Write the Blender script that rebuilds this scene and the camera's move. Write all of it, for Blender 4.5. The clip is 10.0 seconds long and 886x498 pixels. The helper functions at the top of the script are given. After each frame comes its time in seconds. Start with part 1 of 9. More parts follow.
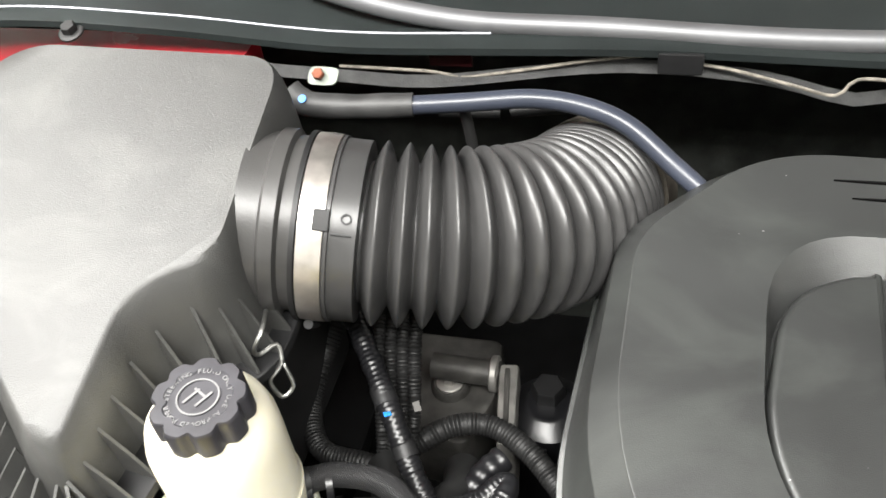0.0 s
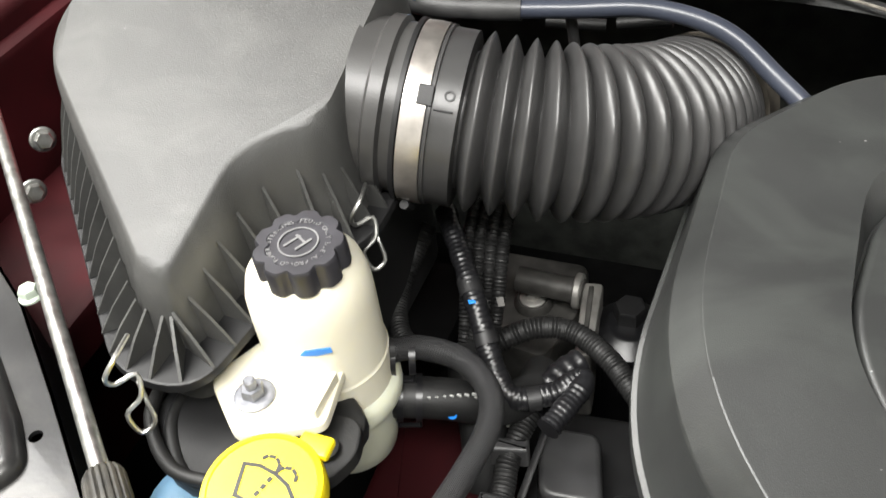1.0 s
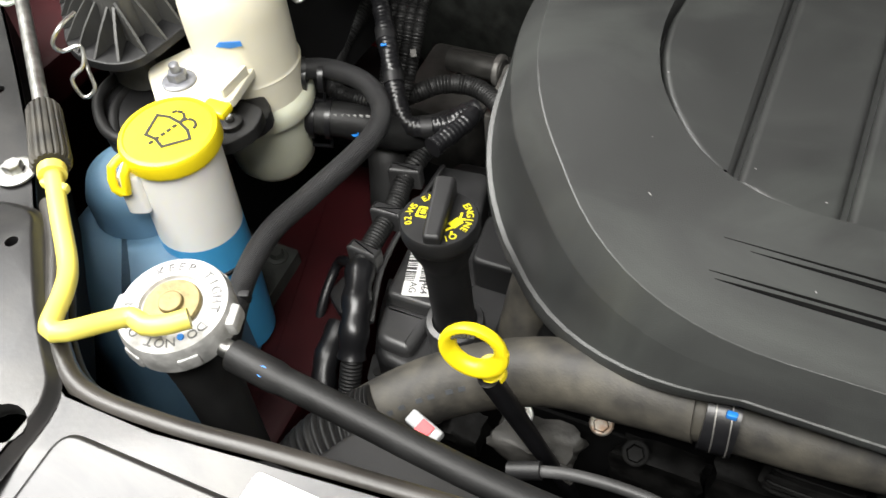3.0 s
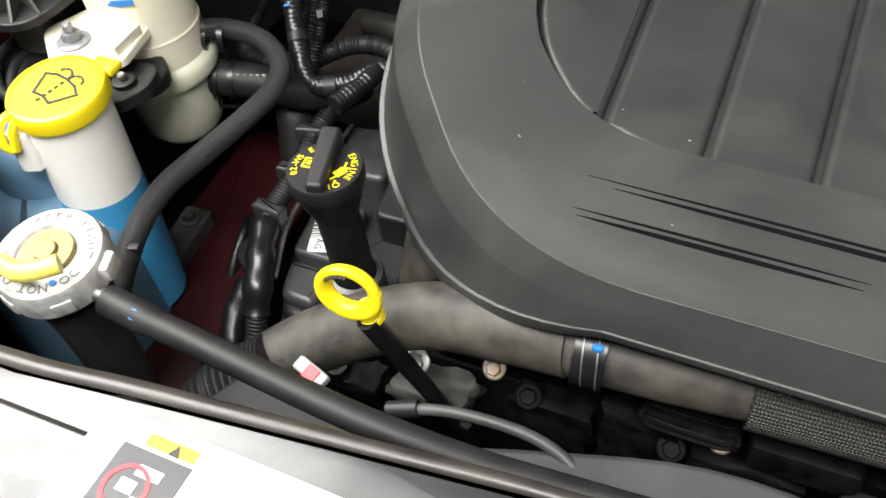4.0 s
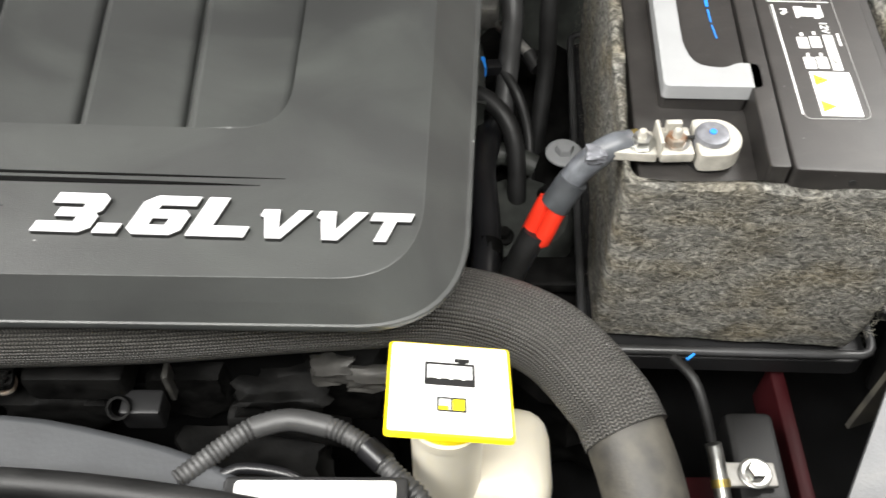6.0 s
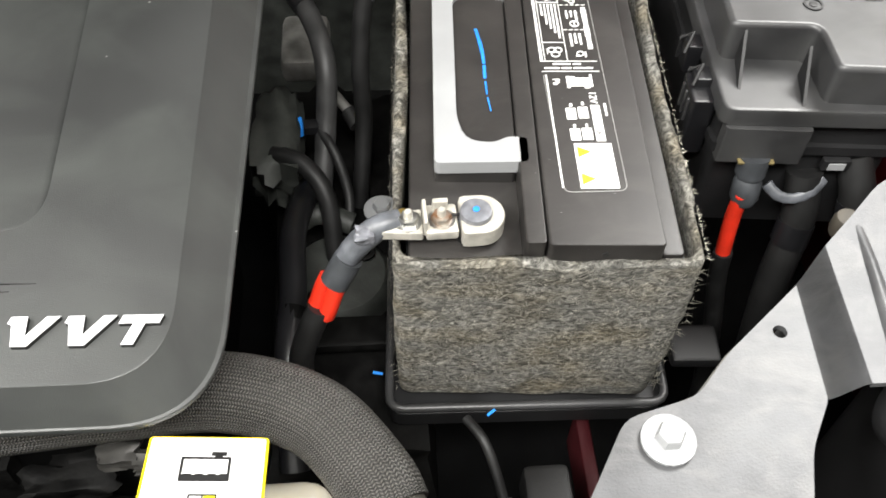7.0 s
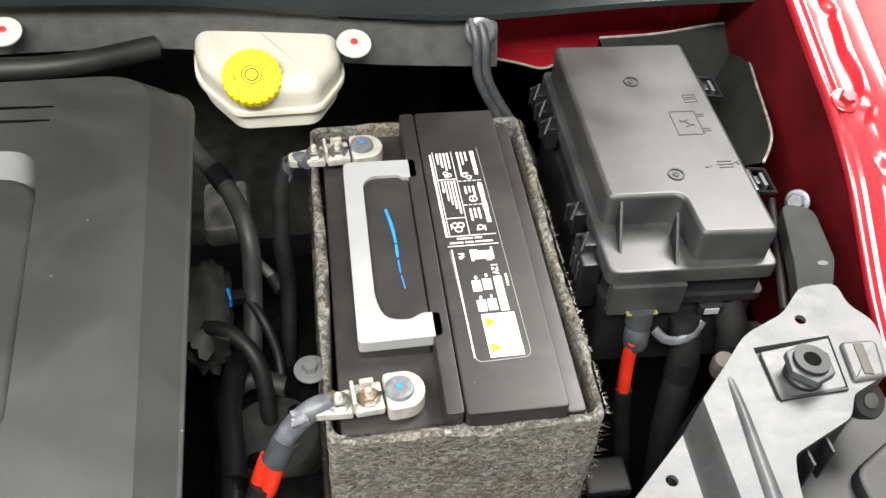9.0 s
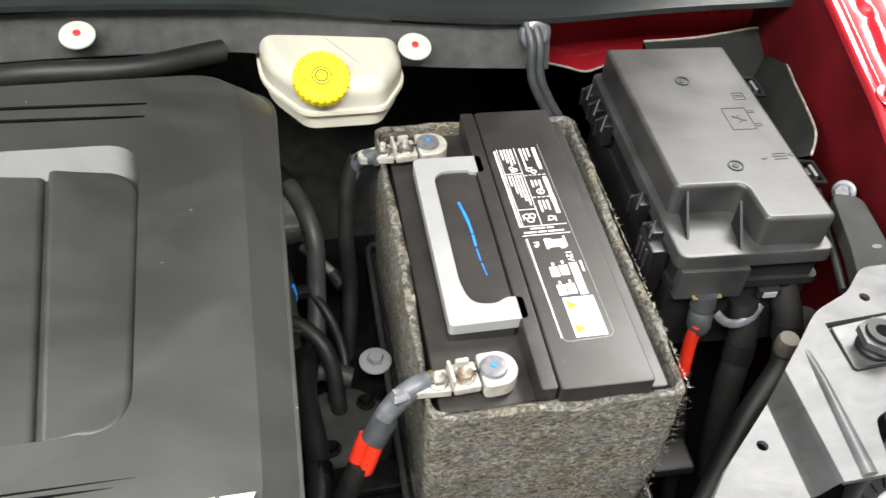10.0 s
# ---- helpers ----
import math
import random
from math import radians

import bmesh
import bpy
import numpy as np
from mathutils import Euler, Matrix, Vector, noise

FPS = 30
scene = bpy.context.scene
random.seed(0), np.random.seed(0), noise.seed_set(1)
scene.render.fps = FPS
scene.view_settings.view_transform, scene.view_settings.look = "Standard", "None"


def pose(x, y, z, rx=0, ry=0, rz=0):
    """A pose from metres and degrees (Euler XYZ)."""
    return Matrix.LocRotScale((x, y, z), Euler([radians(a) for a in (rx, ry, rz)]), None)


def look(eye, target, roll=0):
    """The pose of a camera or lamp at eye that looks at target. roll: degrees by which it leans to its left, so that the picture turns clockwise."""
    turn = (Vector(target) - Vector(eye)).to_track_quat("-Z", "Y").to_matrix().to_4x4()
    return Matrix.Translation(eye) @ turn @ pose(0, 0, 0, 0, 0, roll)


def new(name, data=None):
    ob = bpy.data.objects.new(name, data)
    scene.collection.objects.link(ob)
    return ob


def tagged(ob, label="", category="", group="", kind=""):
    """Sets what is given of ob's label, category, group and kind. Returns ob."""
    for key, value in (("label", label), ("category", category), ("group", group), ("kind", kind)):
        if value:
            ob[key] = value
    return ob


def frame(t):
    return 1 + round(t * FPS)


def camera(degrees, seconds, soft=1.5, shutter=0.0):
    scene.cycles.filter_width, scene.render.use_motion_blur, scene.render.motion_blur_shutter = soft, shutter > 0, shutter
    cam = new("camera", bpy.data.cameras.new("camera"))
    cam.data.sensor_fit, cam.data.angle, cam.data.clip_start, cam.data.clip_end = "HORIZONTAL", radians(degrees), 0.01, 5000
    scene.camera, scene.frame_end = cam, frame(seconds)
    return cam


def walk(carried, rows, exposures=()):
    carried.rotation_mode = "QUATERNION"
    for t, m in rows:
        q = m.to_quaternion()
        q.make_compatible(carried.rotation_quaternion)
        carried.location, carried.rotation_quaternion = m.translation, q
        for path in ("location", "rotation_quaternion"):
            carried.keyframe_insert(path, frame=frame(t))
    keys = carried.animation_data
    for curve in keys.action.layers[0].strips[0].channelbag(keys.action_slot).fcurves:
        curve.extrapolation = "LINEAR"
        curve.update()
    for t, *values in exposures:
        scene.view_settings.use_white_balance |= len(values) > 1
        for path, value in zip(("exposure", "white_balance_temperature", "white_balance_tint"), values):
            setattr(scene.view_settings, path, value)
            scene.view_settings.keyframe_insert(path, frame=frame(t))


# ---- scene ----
cam = camera(51.9, 10.0, shutter=0.2)
PATH = [
    (0, (-0.23, -0.14, 1.427), (-0.682, 1.245, 0.057), -7.8),
    (0.5, (-0.232, -0.162, 1.419), (-0.799, 1.18, 0.048), -8.6),
    (1, (-0.222, -0.199, 1.39), (-0.851, 1.122, 0.027), -8.1),
    (1.5, (-0.19, -0.244, 1.372), (-0.865, 1.057, 0.011), -7.7),
    (2, (-0.153, -0.288, 1.358), (-0.853, 0.965, -0.036), -7.4),
    (2.5, (-0.095, -0.313, 1.353), (-0.798, 0.884, -0.087), -6.9),
    (2.7, (-0.079, -0.32, 1.359), (-0.779, 0.861, -0.095), -7.0),
    (3.8, (-0.001, -0.318, 1.344), (-0.67, 0.831, -0.15), -8.0),
    (4, (0.01, -0.317, 1.343), (-0.645, 0.839, -0.152), -7.7),
    (4.5, (0.08, -0.306, 1.335), (-0.437, 0.889, -0.184), -6.3),
    (5, (0.171, -0.299, 1.336), (-0.149, 0.929, -0.21), -5.3),
    (5.5, (0.227, -0.295, 1.344), (0.115, 0.955, -0.213), -2.6),
    (6, (0.288, -0.292, 1.338), (0.285, 0.93, -0.245), 0.1),
    (6.2, (0.312, -0.289, 1.34), (0.354, 0.932, -0.243), 1.4),
    (7.3, (0.409, -0.258, 1.41), (0.569, 0.952, -0.175), 2.9),
    (7.5, (0.415, -0.255, 1.429), (0.6, 0.949, -0.157), 3.3),
    (8, (0.413, -0.253, 1.464), (0.646, 0.959, -0.11), 3.9),
    (8.5, (0.408, -0.254, 1.474), (0.687, 1.051, -0.016), 3.9),
    (9, (0.389, -0.261, 1.477), (0.707, 1.073, 0.021), 3.7),
    (9.5, (0.363, -0.272, 1.483), (0.724, 1.072, 0.047), 4.3),
    (10, (0.289, -0.283, 1.478), (0.691, 1.068, 0.058), 5.3),
]
walk(cam, [(t, look(eye, target, roll)) for t, eye, target, roll in PATH],
     exposures=[(0, 0.33), (0.5, 0.08), (1, -0.08), (1.5, -0.29), (2, -0.43), (2.7, -0.36), (4, -0.21), (4.5, 0.12), (5, 0.25), (5.5, 0.09), (6.2, 0.0), (7.5, 0.10), (10, 0.09)])

# ---- world and light ----
world = bpy.data.worlds.new("world")
scene.world = world
world.use_nodes = True
world.node_tree.nodes["Background"].inputs[0].default_value = (0.75, 0.85, 1.0, 1)
world.node_tree.nodes["Background"].inputs[1].default_value = 0.05


def ceiling_lamp(name, at, aim, size, watts, color):
    d = bpy.data.lights.new(name, "AREA")
    d.shape, d.size, d.size_y, d.energy, d.color = "RECTANGLE", size[0], size[1], watts, color
    ob = new(name, d)
    ob.matrix_world = look(at, aim)
    return ob


for at, aim, size, watts in (((-1.85, -0.05, 3.1), (-1.85, -0.05, 0), (1.8, 1.4), 240), ((1.9, 1.5, 3.4), (1.9, 1.5, 0), (1.6, 1.4), 255), ((0.0, -1.25, 3.4), (0.0, -1.25, 0), (2.4, 0.8), 225)):
    ceiling_lamp("shop_lamp", at, aim, size, watts, (1.0, 0.985, 0.95))


# ---- materials ----
def material(name, color, rough=0.5, metal=0.0, var=0.25, scale=30.0, bump=0.1, fine=400.0, spec=0.5, dirt=None, transmit=0.0, sss=0.0, coat=0.0):
    """A surface with variation at two scales, in metres of the object."""
    m = bpy.data.materials.new(name)
    m.use_nodes = True
    nt = m.node_tree
    b = nt.nodes["Principled BSDF"]
    L = nt.links.new
    co = nt.nodes.new("ShaderNodeTexCoord")
    n1 = nt.nodes.new("ShaderNodeTexNoise")
    n1.inputs["Scale"].default_value, n1.inputs["Detail"].default_value = scale, 6
    n2 = nt.nodes.new("ShaderNodeTexNoise")
    n2.inputs["Scale"].default_value, n2.inputs["Detail"].default_value = fine, 3
    L(co.outputs["Object"], n1.inputs["Vector"]), L(co.outputs["Object"], n2.inputs["Vector"])
    ramp = nt.nodes.new("ShaderNodeValToRGB")
    c = Vector(color)
    lo, hi = c * (1 - var), c * (1 + var)
    if dirt:
        hi = Vector(dirt)
    ramp.color_ramp.elements[0].position, ramp.color_ramp.elements[1].position = 0.35, 0.72
    ramp.color_ramp.elements[0].color, ramp.color_ramp.elements[1].color = (*lo, 1), (*hi, 1)
    L(n1.outputs["Fac"], ramp.inputs["Fac"])
    L(ramp.outputs["Color"], b.inputs["Base Color"])
    r = nt.nodes.new("ShaderNodeMapRange")
    r.inputs["To Min"].default_value, r.inputs["To Max"].default_value = max(rough - 0.1, 0.02), min(rough + 0.12, 1)
    L(n1.outputs["Fac"], r.inputs["Value"]), L(r.outputs["Result"], b.inputs["Roughness"])
    b.inputs["Metallic"].default_value = metal
    b.inputs["Specular IOR Level"].default_value = spec
    b.inputs["Transmission Weight"].default_value = transmit
    b.inputs["Coat Weight"].default_value = coat
    b.inputs["Coat Roughness"].default_value = 0.08
    if sss:
        b.inputs["Subsurface Weight"].default_value = sss
        b.inputs["Subsurface Radius"].default_value = (0.02, 0.018, 0.012)
    if bump:
        bp = nt.nodes.new("ShaderNodeBump")
        bp.inputs["Strength"].default_value, bp.inputs["Distance"].default_value = bump, 0.0006
        L(n2.outputs["Fac"], bp.inputs["Height"]), L(bp.outputs["Normal"], b.inputs["Normal"])
    return m


COVER = material("moulded_black_plastic", (0.0295, 0.0305, 0.030), 0.37, var=0.22, scale=7, bump=0.25, fine=1500)
BOXLID = material("grained_black_plastic", (0.044, 0.044, 0.0425), 0.42, var=0.15, scale=8, bump=0.5, fine=1300)


def worn(m, dust, scale, amount, lint=0.0):
    """Cloudy dust smears and, where lint is set, scattered pale specks of that cell density."""
    nt = m.node_tree
    L = nt.links.new
    b = nt.nodes["Principled BSDF"]
    before = b.inputs["Base Color"].links[0].from_socket
    co = nt.nodes.new("ShaderNodeTexCoord")
    mp = nt.nodes.new("ShaderNodeMapping")
    mp.inputs["Rotation"].default_value, mp.inputs["Scale"].default_value = (0, 0, 0.6), (1, 1.9, 1)
    L(co.outputs["Object"], mp.inputs["Vector"])
    n = nt.nodes.new("ShaderNodeTexNoise")
    n.inputs["Scale"].default_value, n.inputs["Detail"].default_value, n.inputs["Roughness"].default_value, n.inputs["Distortion"].default_value = scale, 9, 0.62, 0.8
    L(mp.outputs["Vector"], n.inputs["Vector"])
    r = nt.nodes.new("ShaderNodeMapRange")
    r.inputs["From Min"].default_value, r.inputs["From Max"].default_value, r.inputs["To Max"].default_value = 0.46, 0.72, amount
    L(n.outputs["Fac"], r.inputs["Value"])
    mix = nt.nodes.new("ShaderNodeMixRGB")
    mix.inputs["Color2"].default_value = (*dust, 1)
    L(r.outputs["Result"], mix.inputs["Fac"]), L(before, mix.inputs["Color1"])
    last = mix.outputs["Color"]
    if lint:
        v = nt.nodes.new("ShaderNodeTexVoronoi")
        v.inputs["Scale"].default_value = lint
        L(mp.outputs["Vector"], v.inputs["Vector"])
        s = nt.nodes.new("ShaderNodeMapRange")
        s.inputs["From Min"].default_value, s.inputs["From Max"].default_value = 0.026, 0.012
        L(v.outputs["Distance"], s.inputs["Value"])
        spot = nt.nodes.new("ShaderNodeMixRGB")
        spot.inputs["Color2"].default_value = (0.28, 0.28, 0.27, 1)
        L(s.outputs["Result"], spot.inputs["Fac"]), L(last, spot.inputs["Color1"])
        last = spot.outputs["Color"]
    L(last, b.inputs["Base Color"])


worn(COVER, (0.060, 0.065, 0.060), 8.0, 0.46, 26.0)
worn(BOXLID, (0.085, 0.085, 0.08), 16.0, 0.45, 30.0)
PLASTIC = material("black_plastic", (0.010, 0.010, 0.0105), 0.48, var=0.3, scale=25, bump=0.15, fine=900, spec=0.4)
LIDPL = material("satin_lid_plastic", (0.034, 0.034, 0.035), 0.36, var=0.35, scale=22, bump=0.12, fine=1200)
GLOSSY = material("glossy_black_plastic", (0.008, 0.008, 0.009), 0.31, var=0.3, scale=25, bump=0.05)
RUBBER = material("black_rubber", (0.010, 0.010, 0.010), 0.52, var=0.35, scale=40, bump=0.2, fine=700, spec=0.4)
BELLOWS = material("bellows_rubber", (0.038, 0.0376, 0.0376), 0.33, var=0.2, scale=20, bump=0.1)
STUB = material("moulded_stub_plastic", (0.045, 0.044, 0.043), 0.36, var=0.3, scale=16, bump=0.15, fine=900)
CLAMP = material("brushed_band_steel", (0.62, 0.58, 0.54), 0.3, metal=0.9, var=0.2, scale=60, bump=0.1)
DUSTBAND = material("dusty_brown_rubber", (0.06, 0.052, 0.04), 0.65, var=0.4, scale=50, bump=0.3)
RUBBERGREY = material("worn_grey_rubber", (0.035, 0.035, 0.035), 0.5, var=0.35, scale=40, bump=0.2, fine=700)
DUSTY = material("dusty_hose_rubber", (0.037, 0.0345, 0.0305), 0.6, var=0.45, scale=55, bump=0.3, fine=600, dirt=(0.066, 0.06, 0.047))
# near-black colour stands in for the shade deep in the bay
DARK = material("shade_black_metal", (0.003, 0.003, 0.0031), 0.75, var=0.6, scale=30, bump=0.3, fine=300, spec=0.1)
# castings blackened as the shade under the hose and beside the battery
CASTDARK = material("shade_black_casting", (0.0045, 0.0044, 0.0042), 0.6, metal=0.0, var=0.7, scale=70, bump=0.5, fine=300, spec=0.1)
LEAD = material("dull_lead", (0.2, 0.205, 0.225), 0.42, metal=0.5, var=0.2, scale=200, bump=0.3)
FIBRE = material("pale_fibre_edge", (0.22, 0.20, 0.17), 0.9, var=0.4, scale=120, bump=0.5)
PIPE = material("blue_black_pipe", (0.035, 0.04, 0.055), 0.3, var=0.15, scale=20, bump=0.03)
SILVER = material("silver_paint", (0.055, 0.055, 0.056), 0.30, metal=0.75, var=0.3, scale=9, bump=0.10, spec=0.35)
EDGE_RUBBER = material("brown_edge_rubber", (0.03, 0.027, 0.0235), 0.36, var=0.35, scale=30, bump=0.1)
GREYPL = material("grey_moulded_plastic", (0.080, 0.081, 0.084), 0.42, metal=0.35, var=0.3, scale=26, bump=0.25, fine=700, spec=0.3)
SHRINK = material("grey_shrink_tube", (0.085, 0.09, 0.1), 0.4, var=0.35, scale=120, bump=0.15)
TERMINAL = material("zinc_plated_brass", (0.46, 0.44, 0.39), 0.45, metal=0.35, var=0.15, scale=150, bump=0.25)
CASTGREY = material("dull_grey_casting", (0.055, 0.053, 0.049), 0.5, metal=0.3, var=0.4, scale=60, bump=0.4, fine=350)
STEEL = material("zinc_steel", (0.5, 0.5, 0.48), 0.35, metal=1, var=0.25, scale=120, bump=0.15)
RUSTBOLT = material("brown_rust", (0.20, 0.06, 0.03), 0.8, var=0.4, scale=150, bump=0.4)
RUSTY = material("rusty_zinc", (0.55, 0.52, 0.46), 0.45, metal=0.8, var=0.3, scale=130, bump=0.3, dirt=(0.25, 0.11, 0.04))
ALU = material("cast_aluminium", (0.34, 0.33, 0.31), 0.55, metal=0.8, var=0.3, scale=50, bump=0.4, fine=350)
TARNISH = material("tarnished_brass", (0.24, 0.19, 0.085), 0.5, metal=0.5, var=0.3, scale=160, bump=0.3)
BRASS = material("brass", (0.5, 0.38, 0.12), 0.4, metal=0.9, var=0.25, scale=100, bump=0.2)
RED = material("red_paint", (0.32, 0.012, 0.02), 0.25, var=0.1, scale=10, bump=0.0, coat=1.0)
# the car's red, darkened to carry the shade on inner fenders and rails
REDDARK = material("red_paint_in_shade", (0.026, 0.002, 0.0032), 0.6, var=0.4, scale=14, bump=0.1, spec=0.2)
INSULATION = material("black_fibre_board", (0.030, 0.031, 0.030), 0.85, var=0.3, scale=20, bump=0.3, fine=500, spec=0.15)
# half the value of RED, rougher and without its coat
REDSATIN = material("satin_red_paint", (0.16, 0.009, 0.013), 0.45, var=0.35, scale=12, bump=0.08, spec=0.35)
CREAM = material("cream_plastic", (0.73, 0.695, 0.565), 0.4, var=0.06, scale=14, bump=0.05, sss=0.3)
CREAMLOW = material("fluid_tinted_plastic", (0.60, 0.61, 0.49), 0.36, var=0.08, scale=14, bump=0.05, sss=0.3)
MILK = material("milky_plastic", (0.88, 0.87, 0.83), 0.35, var=0.05, scale=12, bump=0.05, sss=0.4)
BLUE = material("blue_fluid_plastic", (0.06, 0.33, 0.62), 0.3, var=0.15, scale=14, bump=0.03, sss=0.2)
TANK = material("tank_plastic_blue_grey", (0.12, 0.23, 0.34), 0.45, var=0.2, scale=12, bump=0.1, sss=0.2)
YELLOW = material("yellow_plastic", (0.93, 0.74, 0.012), 0.38, var=0.08, scale=30, bump=0.03)
YELLOWROD = material("yellow_vinyl", (0.74, 0.64, 0.12), 0.36, var=0.08, scale=30, bump=0.03)
REDCABLE = material("red_cable", (0.65, 0.03, 0.012), 0.35, var=0.15, scale=50, bump=0.05)
WHITE = material("white_label", (0.8, 0.8, 0.78), 0.45, var=0.05, scale=40, bump=0.0)
INK = material("black_ink", (0.012, 0.012, 0.012), 0.5, var=0.1, scale=50, bump=0.0)
# near-black that paints the shade inside grooves and the nut bore
GROOVE = material("shadowed_groove", (0.004, 0.004, 0.004), 0.9, var=0.2, scale=50, bump=0.0, spec=0.05)
YINK = material("yellow_ink", (0.75, 0.65, 0.01), 0.5, var=0.1, scale=50, bump=0.0)
BLUEINK = material("blue_paint_mark", (0.02, 0.22, 0.7), 0.45, var=0.2, scale=80, bump=0.0)
REDINK = material("red_mark", (0.65, 0.02, 0.03), 0.45, var=0.1, scale=80, bump=0.0)
GREYPRINT = material("grey_print", (0.35, 0.35, 0.34), 0.5, var=0.1, scale=50, bump=0.0)
BADGE = material("satin_silver_badge", (0.78, 0.78, 0.8), 0.3, metal=0.35, var=0.04, scale=40, bump=0.0)
LIGHTGREY = material("light_grey_plastic", (0.28, 0.285, 0.29), 0.45, var=0.06, scale=30, bump=0.1)
worn(SILVER, (0.095, 0.092, 0.086), 14.0, 0.5)
CAPGREY = material("dark_grey_cap", (0.03, 0.029, 0.034), 0.45, var=0.2, scale=60, bump=0.1)
GREYCABLE = material("grey_heat_shrink", (0.038, 0.041, 0.045), 0.45, var=0.25, scale=80, bump=0.1)
BATTPL = material("brown_black_battery_plastic", (0.021, 0.0192, 0.0182), 0.42, var=0.25, scale=18, bump=0.12, fine=900)
MURKY = material("dusty_dark_casting", (0.03, 0.0325, 0.029), 0.6, var=0.5, scale=45, bump=0.4, fine=300)
RESERVOIR = material("yellowed_milky_plastic", (0.50, 0.485, 0.41), 0.33, var=0.10, scale=12, bump=0.05, sss=0.3)
IVORY = material("aged_ivory_plastic", (0.6, 0.56, 0.46), 0.38, var=0.08, scale=14, bump=0.05, sss=0.3)
PALEGREEN = material("pale_green_plastic", (0.42, 0.48, 0.4), 0.4, var=0.08, scale=50, bump=0.05)
worn(GREYPL, (0.12, 0.119, 0.117), 24.0, 0.6)
worn(LIDPL, (0.05, 0.05, 0.047), 18.0, 0.5, 32.0)
worn(BATTPL, (0.045, 0.042, 0.038), 22.0, 0.4, 40.0)
DULLGREEN = material("dull_green_zinc", (0.16, 0.18, 0.15), 0.5, var=0.25, scale=60, bump=0.1)
COWL = material("cowl_plastic", (0.035, 0.042, 0.042), 0.4, var=0.15, scale=12, bump=0.2, fine=900)
FOAM = material("grey_foam", (0.12, 0.12, 0.12), 0.9, var=0.2, scale=60, bump=0.6, fine=500)
CONCRETE = material("shop_floor", (0.26, 0.26, 0.25), 0.7, var=0.2, scale=2, bump=0.1, fine=60)
WALLPAINT = material("shop_wall", (0.70, 0.70, 0.68), 0.8, var=0.05, scale=1, bump=0.05, fine=60)
EMBOSS = material("grey_embossing", (0.16, 0.16, 0.16), 0.5, var=0.1, scale=50, bump=0.0)
LINER = material("hood_liner", (0.02, 0.02, 0.02), 0.95, var=0.3, scale=20, bump=0.5, fine=300)
CAPSTEEL = material("worn_cap_steel", (0.5, 0.495, 0.48), 0.55, metal=0.35, var=0.25, scale=140, bump=0.3, fine=500)
SHROUD = material("shroud_plastic", (0.033, 0.035, 0.038), 0.5, var=0.25, scale=18, bump=0.15)
CHROME = material("satin_trim", (0.17, 0.172, 0.178), 0.5, metal=0.6, var=0.1, scale=20, bump=0.05)


def felt_material():
    """Matted grey-brown fibres in uneven clumps."""
    m = material("matted_felt", (0.13, 0.125, 0.108), 0.95, var=0.55, scale=130, bump=1.0, fine=700, spec=0.08)
    nt = m.node_tree
    L = nt.links.new
    co = next(n for n in nt.nodes if n.bl_idname == "ShaderNodeTexCoord")
    mp = nt.nodes.new("ShaderNodeMapping")
    mp.inputs["Scale"].default_value = (0.7, 0.7, 1.25)
    L(co.outputs["Object"], mp.inputs["Vector"])
    clump, fibre = [n for n in nt.nodes if n.bl_idname == "ShaderNodeTexNoise"]
    for n in (clump, fibre):
        L(mp.outputs["Vector"], n.inputs["Vector"])
        n.inputs["Distortion"].default_value = 2.2
    clump.inputs["Roughness"].default_value = 0.75
    stain = nt.nodes.new("ShaderNodeTexNoise")
    stain.inputs["Scale"].default_value, stain.inputs["Detail"].default_value = 28.0, 4
    L(mp.outputs["Vector"], stain.inputs["Vector"])
    ramp = next(n for n in nt.nodes if n.bl_idname == "ShaderNodeValToRGB")
    cr = ramp.color_ramp
    cr.elements[0].position, cr.elements[1].position = 0.33, 0.74
    cr.elements[0].color, cr.elements[1].color = (0.045, 0.0445, 0.042, 1), (0.62, 0.60, 0.55, 1)
    for pos, c in ((0.46, (0.135, 0.131, 0.118, 1)), (0.57, (0.29, 0.282, 0.255, 1))):
        cr.elements.new(pos).color = c
    tint = nt.nodes.new("ShaderNodeMixRGB")
    tint.blend_type = "MULTIPLY"
    tint.inputs["Color2"].default_value = (1.0, 0.88, 0.66, 1)
    rg = nt.nodes.new("ShaderNodeMapRange")
    rg.inputs["From Min"].default_value, rg.inputs["From Max"].default_value, rg.inputs["To Max"].default_value = 0.45, 0.70, 0.75
    L(stain.outputs["Fac"], rg.inputs["Value"]), L(rg.outputs["Result"], tint.inputs["Fac"])
    L(ramp.outputs["Color"], tint.inputs["Color1"]), L(tint.outputs["Color"], nt.nodes["Principled BSDF"].inputs["Base Color"])
    add = nt.nodes.new("ShaderNodeMath")
    add.operation = "ADD"
    L(clump.outputs["Fac"], add.inputs[0]), L(fibre.outputs["Fac"], add.inputs[1])
    bp = next(n for n in nt.nodes if n.bl_idname == "ShaderNodeBump")
    bp.inputs["Distance"].default_value = 0.003
    L(add.outputs[0], bp.inputs["Height"])
    return m


FELT = felt_material()
FUZZ = material("pale_felt_fibre", (0.44, 0.415, 0.35), 0.9, var=0.5, scale=200, bump=0.0, spec=0.1)


